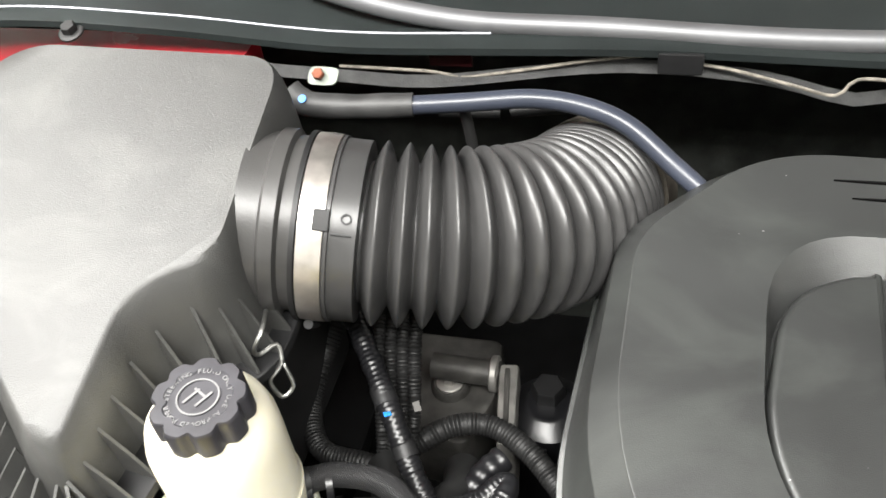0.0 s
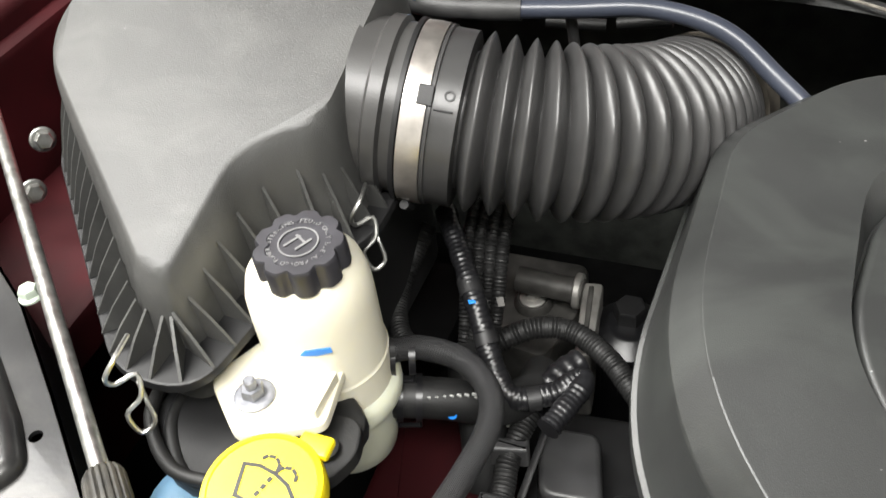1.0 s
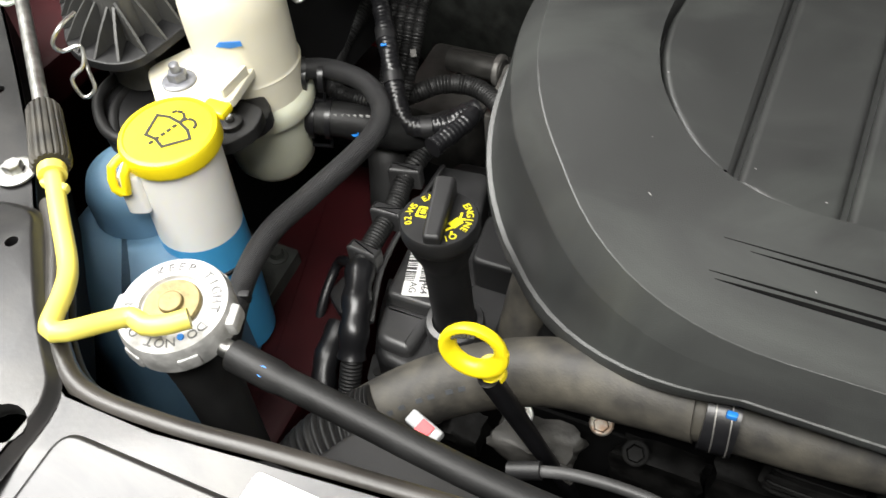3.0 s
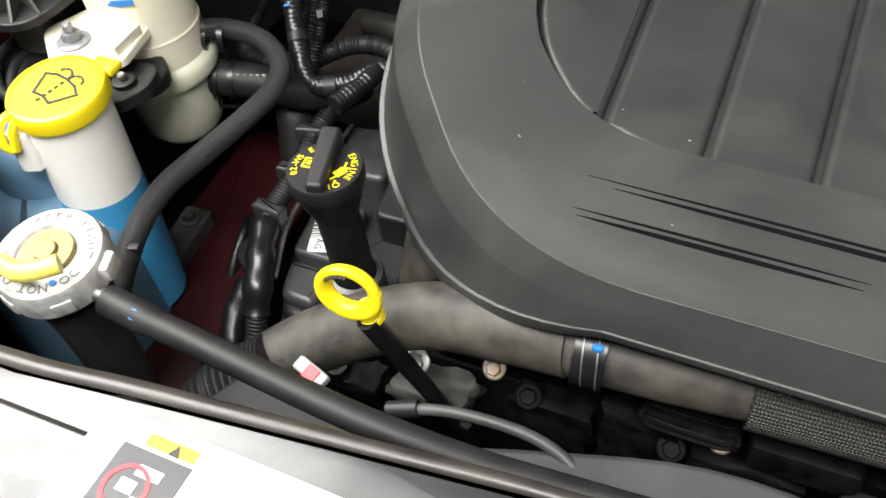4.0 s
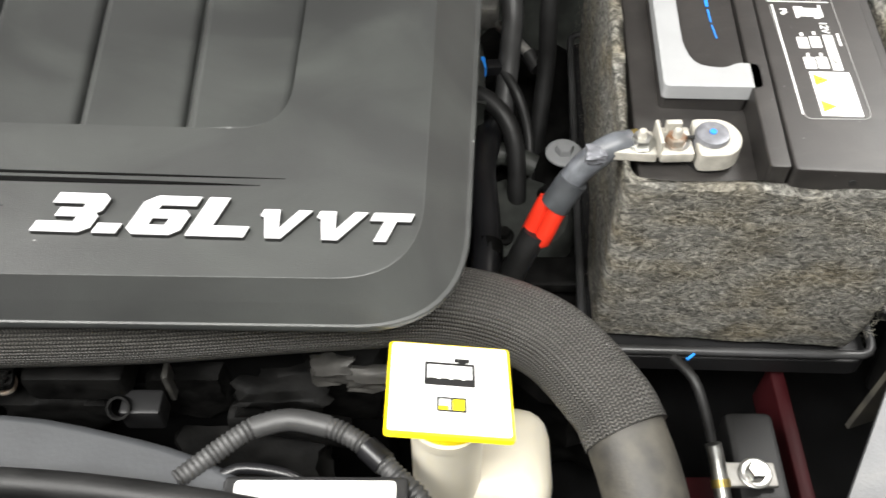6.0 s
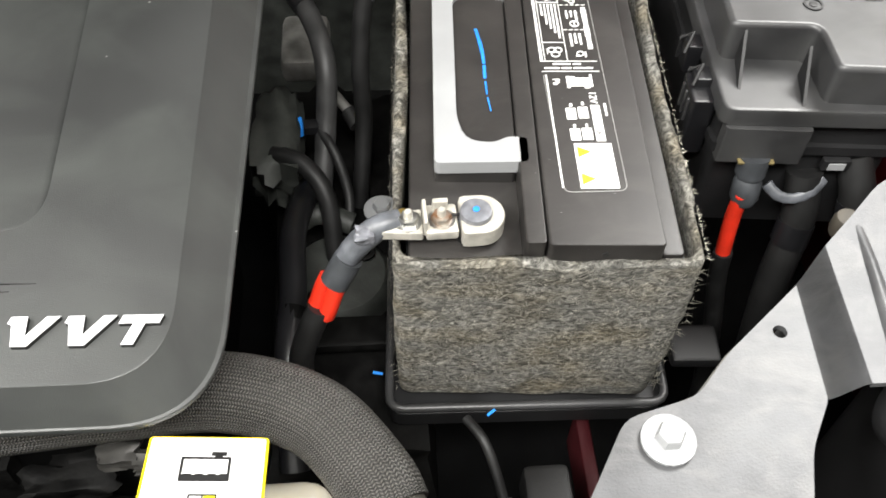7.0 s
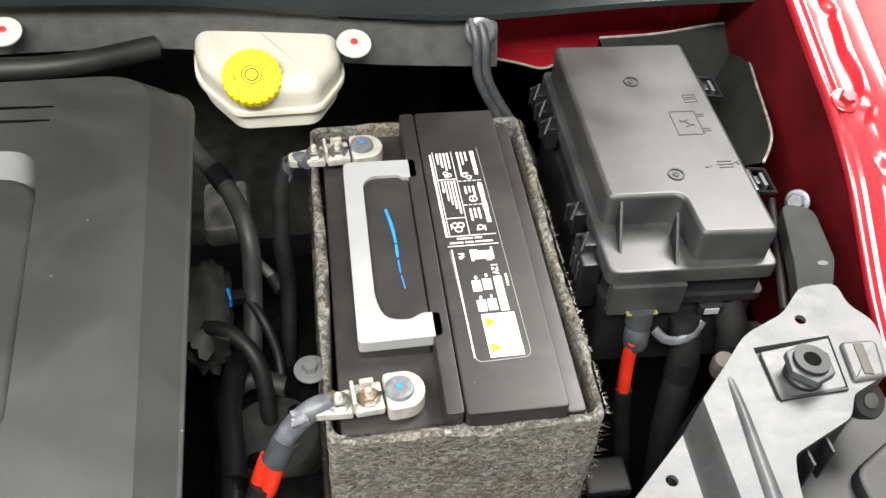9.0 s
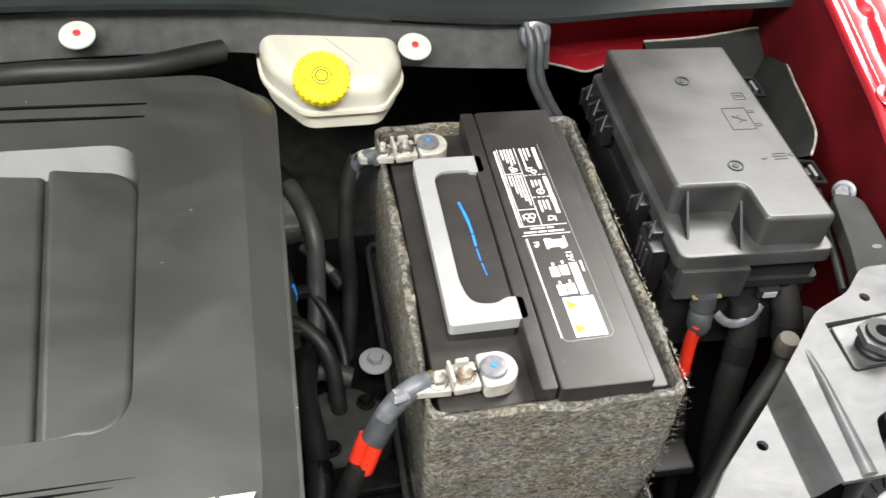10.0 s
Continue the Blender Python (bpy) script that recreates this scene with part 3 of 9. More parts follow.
def engine_cover():
    ob = thing("engine_cover", (0.03, 0.16, 0.90), "large black moulded plastic engine cover with raised silver badge", "engine cover")
    shoulder = [(-0.241, 0.278, 0.022), (-0.165, 0.358, 0.045), (0.291, 0.376, 0.045), (0.275, -0.022, 0.045), (-0.128, -0.029, 0.085), (-0.245, 0.122, 0.10)]
    rim = [(-0.264, 0.314, 0.03), (-0.178, 0.384, 0.05), (0.322, 0.404, 0.06), (0.299, -0.035, 0.055), (-0.145, -0.040, 0.085), (-0.281, 0.106, 0.075)]
    drop = [0.066, 0.05, 0.045, 0.022, 0.028, 0.092]
    fold = [0.20, 0.30, 0.42, 0.50, 0.48, 0.22]
    seg = 10
    so, ro = rounded(shoulder, seg), rounded(rim, seg)
    recess = rounded([(0.201, 0.065, 0.030), (0.212, 0.298, 0.028), (-0.164, 0.294, 0.06), (-0.168, 0.136, 0.06), (-0.10, 0.062, 0.05)], 8)
    bm = bmesh.new()
    # flat top between the shoulder line and the recess
    o_in = [Vector(p) for p in so]
    vs = [bm.verts.new((p.x, p.y, TOP(p.x, p.y))) for p in o_in]
    rc = [bm.verts.new((p.x, p.y, TOP(p.x, p.y))) for p in recess]
    es = [bm.edges.new((a, b)) for a, b in zip(vs, vs[1:] + vs[:1])] + [bm.edges.new((a, b)) for a, b in zip(rc, rc[1:] + rc[:1])]
    bmesh.ops.triangle_fill(bm, edges=es, use_beauty=True)
    # shoulder, band, rim and skirt
    n = len(so)
    loops = [vs]
    for k, (w, d) in enumerate(((0.03, -0.4), (0.07, -0.85), (0.49, -1), (0.53, -2), (0.88, 0.90), (0.91, 0.925), (1.0, 0.94), (1.02, 0.97), (1.02, 1.06), (0.97, 1.14))):
        lp = []
        for i in range(n):
            a, b = so[i], ro[i]
            g = drop[i // (seg + 1)] * (1 - (i % (seg + 1)) / (seg + 1)) + drop[(i // (seg + 1) + 1) % 6] * ((i % (seg + 1)) / (seg + 1))
            p = a.lerp(b, w)
            if d < 0:
                f0, f1, ft = fold[i // (seg + 1)], fold[(i // (seg + 1) + 1) % 6], (i % (seg + 1)) / (seg + 1)
                f = f0 * (1 - ft) + f1 * ft
                e = f * -d * w / 0.49 if d > -2 else f + 0.06 * (0.90 - f)
                lp.append(bm.verts.new((p.x, p.y, TOP(a.x, a.y) - g * e)))
                continue
            lp.append(bm.verts.new((p.x, p.y, TOP(a.x, a.y) - g * d)))
        loops.append(lp)
    for a, b in zip(loops, loops[1:]):
        for i in range(n):
            j = (i + 1) % n
            bm.faces.new((a[i], a[j], b[j], b[i]))
    # recess walls and floor
    def ledge(p):
        k = min(1.0, max(0.0, (p.y - 0.20) / 0.085))
        return Vector((p.x + (0.012 * k if p.x < -0.08 else 0.0), p.y - 0.017 * k))

    floor_line = [ledge(p) for p in recess]
    low = [bm.verts.new((p.x, p.y, TOP(p.x, p.y) - 0.014)) for p in floor_line]
    for i in range(len(rc)):
        j = (i + 1) % len(rc)
        bm.faces.new((rc[j], rc[i], low[i], low[j]))
    bm.faces.new(low)
    body = part("cover_shell", bm, COVER, ob, angle=20)

    # louvre-like panels in the recess
    edges = [-0.18, -0.0965, -0.0355, 0.024, 0.0845, 0.1435, 0.22]
    mid = Vector((0.03, 0.18))
    small = [p + (mid - p).normalized() * 0.0019 for p in floor_line]
    for a, b in zip(edges, edges[1:]):
        poly = small
        for sign, lim in ((1, a + 0.0018), (-1, b - 0.0018)):
            out = []
            for p, q in zip(poly, poly[1:] + poly[:1]):
                ip, iq = sign * (p.x - lim) >= 0, sign * (q.x - lim) >= 0
                if ip:
                    out.append(p)
                if ip != iq:
                    out.append(p.lerp(q, (lim - p.x) / (q.x - p.x)))
            poly = out
        clean = [p for p, q in zip(poly, poly[1:] + poly[:1]) if (p - q).length > 1e-4]
        lift = lambda x, y, a=a, b=b: TOP(x, y) - 0.008 + 0.0055 * min(1, max(0, (b - x) / (b - a)))
        part("panel", slab(bmesh.new(), clean, lambda x, y: TOP(x, y) - 0.0138, lift, bevel=0.0056, seg=4), COVER, ob)

    # tapered moulded lines: slightly raised slivers, blackened as the shade of grooves
    def streak(x0, y0, x1, y1, w):
        bm = bmesh.new()
        c = Vector((x0, y0)), Vector((x1, y1))
        pts = []
        k = 12
        nn = Vector((-(c[1] - c[0]).y, (c[1] - c[0]).x)).normalized()
        for i in range(k + 1):
            t = i / k
            pts.append((c[0].lerp(c[1], t), 1.35 * w * math.sin(math.pi * t) ** 0.7))
        o = [tuple(p + nn * h) for p, h in pts] + [tuple(p - nn * h) for p, h in reversed(pts[1:-1])]
        slab(bm, o, lambda x, y: TOP(x, y) - 0.001, lambda x, y: TOP(x, y) + 0.0004)
        part("moulded_line", bm, GROOVE, ob, "thin moulded line, blackened as groove shade")

    streak(-0.091, 0.0320, 0.203, 0.0338, 0.0006)
    streak(-0.076, 0.0280, 0.190, 0.0292, 0.0011)
    streak(-0.093, 0.0100, 0.060, 0.0125, 0.0006)
    streak(-0.089, 0.0060, 0.057, 0.0080, 0.0011)
    streak(0.05, 0.342, 0.218, 0.341, 0.0008)
    streak(0.05, 0.328, 0.216, 0.3265, 0.0008)
    streak(-0.125, 0.337, 0.01, 0.343, 0.0008)
    streak(-0.115, 0.323, 0.01, 0.328, 0.0008)
    # badge
    e1 = Vector((1, 0, -0.0454)).normalized()
    e3 = Vector((0.0454, -0.1784, 1)).normalized()
    e2 = e3.cross(e1)
    rot = Matrix((e1, e2, e3)).transposed().to_4x4()

    glyphs = {
        "3": [[(0, 0), (0.84, 0), (1, 0.13), (1, 0.42), (0.92, 0.5), (1, 0.58), (1, 0.88), (0.86, 1), (0.04, 1), (0.04, 0.74), (0.64, 0.74), (0.64, 0.62), (0.24, 0.62), (0.24, 0.4), (0.64, 0.4), (0.64, 0.26), (0, 0.26)]],
        ".": [[(0, 0), (1, 0), (1, 1), (0, 1)]],
        "6": [[(0.16, 0), (0.85, 0), (1, 0.13), (1, 0.52), (0.87, 0.64), (0.35, 0.64), (0.35, 0.76), (1, 0.76), (1, 1), (0.2, 1), (0, 0.83), (0, 0.14)], [(0.35, 0.24), (0.66, 0.24), (0.66, 0.42), (0.35, 0.42)]],
        "L": [[(0, 0), (1, 0), (1, 0.27), (0.36, 0.27), (0.36, 1), (0, 1)]],
        "V": [[(0.36, 0), (0.68, 0), (1.0, 1), (0.72, 1), (0.52, 0.34), (0.33, 1), (0, 1), (0, 0.78), (0.1, 0.72)]],
        "T": [[(0.36, 0), (0.66, 0), (0.66, 0.72), (1, 0.72), (1, 1), (0, 1), (0, 0.72), (0.36, 0.72)]],
    }

    def letter(ch, x0, x1, y0, y1, lean):
        """One raised letter: a moulded edge blackened as its shadow and a bright face, sloping to the right by lean of
        its height.
        """
        def solid(z0, z1):
            b = bmesh.new()
            loop_store.clear()
            loops = [[(x0 + u * (x1 - x0) + (v * (y1 - y0) + y0 + 0.0035) * lean, y0 + v * (y1 - y0)) for u, v in lp] for lp in glyphs[ch]]
            return holed(b, loops[0], loops[1:], lambda x, y: TOP(x, y) + z0, lambda x, y: TOP(x, y) + z1)

        part("letter_edge", solid(-0.0005, 0.0026), INK, ob, "raised letter edge, blackened as its shadow", angle=30)
        part("badge_letter", solid(0.0026, 0.0032), BADGE, ob, "satin silver raised badge letter", angle=30)

    # a few pale dust flecks
    rr = random.Random(29)
    bm = bmesh.new()
    for _ in range(22):
        x, y = rr.uniform(-0.2, 0.27), rr.uniform(-0.01, 0.36)
        if -0.17 < x < 0.215 and 0.06 < y < 0.3:
            continue
        a, w, h = rr.uniform(0, 6.28), rr.uniform(0.0006, 0.0022), rr.uniform(0.0002, 0.0005)
        box(bm, (0, 0, 0), (w, h, 0.0003), 0, Matrix.Translation((x, y, TOP(x, y) + 0.0002)) @ rot @ Matrix.Rotation(a, 4, "Z"))
    tagged(part("dust", bm, GREYPRINT, ob, "pale dust flecks"), kind="stuff")
    for ch, x0, x1, y0, y1 in (("3", 0.0775, 0.1060, -0.0035, 0.0190), (".", 0.1085, 0.1205, -0.0035, 0.0020), ("6", 0.1240, 0.1515, -0.0035, 0.0190), ("L", 0.1555, 0.1850, -0.0035, 0.0190), ("V", 0.1870, 0.2120, -0.0035, 0.0130), ("V", 0.2160, 0.2410, -0.0035, 0.0130), ("T", 0.2440, 0.2650, -0.0035, 0.0130)):
        letter(ch, x0, x1, y0, y1, 0.46)
    return ob


engine_cover()

# ---- engine below the cover ----
engine = thing("engine", (0.03, 0.16, 0.56), "engine block with cast aluminium heads, blackened as gap shade", "engine")
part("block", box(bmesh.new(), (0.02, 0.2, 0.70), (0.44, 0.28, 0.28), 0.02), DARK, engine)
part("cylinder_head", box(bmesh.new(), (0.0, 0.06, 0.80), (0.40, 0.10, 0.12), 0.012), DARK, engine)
part("intake_plenum", box(bmesh.new(), (0.03, 0.19, 0.885), (0.46, 0.30, 0.07), 0.02), PLASTIC, engine)
valve = thing("valve_cover", (-0.28, 0.09, 0.72), "black plastic valve cover with raised coil bosses", "valve cover")
part("cover_body", slab(bmesh.new(), rounded([(-0.350, 0.215, 0.015), (-0.338, 0.055, 0.015), (-0.316, -0.004, 0.012), (-0.27, -0.010, 0.012), (-0.21, 0.02, 0.01), (-0.20, 0.225, 0.01)], 4), 0.70, 0.812, bevel=0.008, seg=3), PLASTIC, valve)
part("label_seat", slab(bmesh.new(), rounded([(-0.336, 0.104, 0.006), (-0.329, 0.044, 0.006), (-0.288, 0.044, 0.006), (-0.292, 0.104, 0.006)], 3), 0.805, 0.8245, bevel=0.004, seg=3), LIDPL, valve)
part("front_boss", slab(bmesh.new(), rounded([(-0.328, 0.040, 0.010), (-0.318, 0.004, 0.010), (-0.288, 0.002, 0.008), (-0.286, 0.040, 0.008)], 4), 0.80, 0.822, bevel=0.007, seg=3), LIDPL, valve)
part("coil_boss", slab(bmesh.new(), rounded([(-0.345, 0.178, 0.010), (-0.330, 0.122, 0.010), (-0.285, 0.125, 0.010), (-0.300, 0.182, 0.010)], 4), 0.80, 0.838, bevel=0.005, seg=3), LIDPL, valve)
part("coil_boss", slab(bmesh.new(), rounded([(-0.282, 0.135, 0.008), (-0.275, 0.085, 0.008), (-0.235, 0.085, 0.008), (-0.240, 0.140, 0.008)], 4), 0.80, 0.842, bevel=0.004, seg=3), PLASTIC, valve)
part("side_boss", slab(bmesh.new(), rounded([(-0.240, 0.075, 0.006), (-0.235, 0.035, 0.006), (-0.212, 0.035, 0.006), (-0.212, 0.075, 0.006)], 3), 0.80, 0.832, bevel=0.005, seg=3), PLASTIC, valve)


def oil_filler():
    ob = thing("oil_filler", (-0.2612, 0.0285, 0.82), "black oil filler neck and cap with yellow printing", "oil cap")
    up = Vector((0.02, -0.07, 1)).normalized()
    foot = Vector((-0.2612, 0.0285, 0.836))
    m = axes(foot, up)
    part("base_collar", lathe(bmesh.new(), [(0.0215, -0.02), (0.0215, 0.004), (0.0205, 0.007), (0.0165, 0.008), (0.0150, 0.003)], m, 32), LIDPL, ob, "dull black moulded collar")
    part("neck", lathe(bmesh.new(), [(0.0150, 0.0), (0.0150, 0.075), (0.0165, 0.082), (0.0205, 0.094), (0.0215, 0.104)], m, 32), PLASTIC, ob)
    mc = axes(foot + up * 0.108, (0.0, 0.02, 1))
    cap = part("cap", lathe(bmesh.new(), [(0.021, -0.007), (0.0243, -0.002), (0.0254, 0.002), (0.0254, 0.009), (0.0243, 0.011)], mc, 40), PLASTIC, ob)
    mh = mc @ Matrix.Rotation(radians(14), 4, "Z")
    part("grip", slab(bmesh.new(), rounded([(-0.0058, -0.0235, 0.003), (0.0058, -0.0235, 0.003), (0.0072, 0.0265, 0.004), (-0.0072, 0.0265, 0.004)], 4), 0.009, lambda x, y: 0.0205 + 0.12 * y, mh, bevel=0.003, seg=3), PLASTIC, cap)
    bm = bmesh.new()
    mt = mc @ Matrix.Translation((0, 0, 0.0112))
    arc_text(bm, "ENGINE OIL", mt, 0.0192, 0.0064, 52, -13)
    arc_text(bm, "SAE 5W-20", mt, 0.0192, 0.0064, 120, 12)
    part("lettering", bm, YINK, cap, "yellow printed lettering")
    bm = bmesh.new()
    # oil can with its drop, and a small container
    for at, size, a in (((0.0120, -0.001, 0), (0.0075, 0.006, 0.0006), 65), ((0.0125, 0.0055, 0), (0.0060, 0.0013, 0.0006), 100), ((0.0105, -0.0065, 0), (0.0060, 0.0013, 0.0006), 55), ((0.0150, 0.0035, 0), (0.0030, 0.0013, 0.0006), 20), ((0.0128, -0.0095, 0), (0.0014, 0.0020, 0.0006), 0),
                        ((-0.0110, 0.0045, 0), (0.0070, 0.0013, 0.0006), 5), ((-0.0110, -0.0035, 0), (0.0070, 0.0013, 0.0006), 5), ((-0.0145, 0.0005, 0), (0.0013, 0.0080, 0.0006), 5), ((-0.0078, 0.0005, 0), (0.0013, 0.0080, 0.0006), 5), ((-0.0112, 0.0008, 0), (0.0030, 0.0035, 0.0006), 5)):
        box(bm, (0, 0, 0), size, 0, mt @ Matrix.Translation(at) @ Matrix.Rotation(radians(a), 4, "Z"))
    part("oil_symbols", bm, YINK, cap, "yellow oil can symbols")
    return ob


oil_filler()


def barcode_label(name, m, w, h, label):
    """A paper label lying in the x-y plane of m with bars along one side."""
    ob = thing(name, m.translation, label, "label")
    part("paper", slab(bmesh.new(), rounded([(-w / 2, -h / 2, 0.002), (w / 2, -h / 2, 0.002), (w / 2, h / 2, 0.002), (-w / 2, h / 2, 0.002)], 3), 0, 0.0005, m), WHITE, ob)
    return ob


lab = barcode_label("part_label", axes((-0.3125, 0.0735, 0.8245), (0, 0, 1), (-0.30, 1, 0)), 0.023, 0.050, "white paper part label with a bar code on the valve cover")
mt = axes((-0.3125, 0.0735, 0.8251), (0, 0, 1), (-0.30, 1, 0))
bm = bmesh.new()
rnd = random.Random(4)
for r0 in (-0.0075, 0.004):
    y = -0.010
    while y < 0.021:
        w = rnd.choice((0.0006, 0.001, 0.0015))
        box(bm, (r0, y, 0), (0.008, w, 0.0004), 0, mt)
        y += w + rnd.choice((0.0008, 0.0012))
tagged(part("bar_code", bm, INK, lab, "printed black bar code"), kind="stuff")
for i, w in enumerate(("464", "AG")):
    part("lettering", text_mesh(w, mt @ Matrix.Translation((-0.004 + 0.009 * (1 - i), -0.0170, 0)) @ Matrix.Rotation(radians(-90), 4, "Z"), 0.008, 0.0003), INK, lab)


def dipstick():
    ob = thing("dipstick", (-0.165, -0.045, 0.80), "yellow ring-handled oil dipstick in a black tube", "dipstick")
    up = Vector((-0.03, -0.03, 0.17)).normalized()
    c = Vector((-0.2035, -0.071, 0.979))
    bm = tube(bmesh.new(), [(-0.158, -0.036, 0.79), (-0.178, -0.056, 0.88), (-0.1965, -0.071, 0.957)], lambda s, n: 0.0045 + 0.002 * min(1, s / n), 14)
    part("dipstick_tube", bm, GLOSSY, ob)
    m = axes(c, (0.1, -0.95, 0.1), up)
    bm = bmesh.new()
    pts = [m @ Vector((0.0148 * math.cos(a), 0.0148 * math.sin(a), 0)) for a in (2 * math.pi * i / 40 for i in range(41))]
    tube(bm, pts, 0.0035, 12, curve=False, flat=1.5)
    bmesh.ops.remove_doubles(bm, verts=bm.verts[:], dist=1e-5)
    part("ring_handle", bm, YELLOW, ob, "yellow plastic ring handle")
    part("handle_neck", lathe(bmesh.new(), [(0.005, -0.027), (0.0072, -0.0255), (0.0072, -0.022), (0.0055, -0.0205), (0.0072, -0.019), (0.0072, -0.0155)], axes(c + Vector((0.004, 0.0, 0.0)), up, (0, 1, 0)), 20), YELLOW, ob)
    bm = bmesh.new()
    for i in range(6):
        a = radians(118 - 9 * i)
        box(bm, (0.0148 * math.cos(a), 0.0148 * math.sin(a), 0.0052), (0.0018, 0.0008, 0.003), 0, m)
    part("lettering", bm, INK, ob, "tiny black printed marks")


dipstick()


# ---- radiator hose ----
def upper_hose():
    ob = thing("upper_radiator_hose", (0.0, -0.03, 0.84), "thick dusty black radiator hose with a braided sleeve", "hose")
    a = [(-0.318, -0.125, 0.818), (-0.289, -0.086, 0.843), (-0.240, -0.045, 0.868), (-0.178, -0.022, 0.890), (-0.12, -0.022, 0.904), (-0.080, -0.022, 0.909)]
    part("front_length", tube(bmesh.new(), a, 0.0215, 28), DUSTY, ob)
    b = [(-0.097, -0.022, 0.907), (-0.03, -0.019, 0.906), (0.05, -0.010, 0.903)]
    part("pipe", tube(bmesh.new(), b, 0.0195, 28), DUSTY, ob)
    c = [(0.020, -0.013, 0.904), (0.12, -0.006, 0.899), (0.22, 0.005, 0.895), (0.292, 0.010, 0.891), (0.346, -0.008, 0.887), (0.379, -0.045, 0.882), (0.389, -0.066, 0.878)]
    part("braided_sleeve", tube(bmesh.new(), c, 0.0245, 36, 0.004), BRAID, ob, "grey-black braided sleeve")
    d = [(0.386, -0.058, 0.880), (0.397, -0.10, 0.868), (0.405, -0.16, 0.84), (0.405, -0.22, 0.80)]
    part("end_length", tube(bmesh.new(), d, 0.0228, 28), DUSTY, ob)
    e = [(-0.077, -0.023, 0.909), (-0.059, -0.0215, 0.908)]
    part("clamp", tube(bmesh.new(), e, 0.0228, 28, 0.003), GLOSSY, ob, "black spring clamp")
    for t in (-0.0725, -0.064):
        part("clamp_wire", tube(bmesh.new(), [(t, -0.0225, 0.9088), (t + 0.0006, -0.0224, 0.9088)], 0.0232, 28, 0.002), ALU, ob, "pale clamp wire")
    bm = bmesh.new()
    box(bm, (-0.062, -0.0345, 0.9285), (0.006, 0.004, 0.004), 0.001)
    part("paint_dot", bm, BLUEINK, ob, "light blue paint dot")
    # printed writing that cannot be read, as bars
    bm = bmesh.new()
    for i in range(7):
        t = 0.30 + 0.035 * i
        p = spline(a, 0.004)
        q = p[int(t * len(p))]
        dd = (p[int(t * len(p)) + 1] - q).normalized()
        nrm = Vector((0.15, -0.75, 0.62)).normalized()
        box(bm, (0, 0, 0.0213), (0.0045, 0.003, 0.0008), 0, axes(q, nrm, dd) @ Matrix.Rotation(radians(90), 4, "Z"))
    part("printed_marks", bm, GREYCABLE, ob, "faint grey printed marks")


upper_hose()

# ---- air filter box, bellows, pipe ----
LID = lambda x, y: 1.06 + 0.3 * y


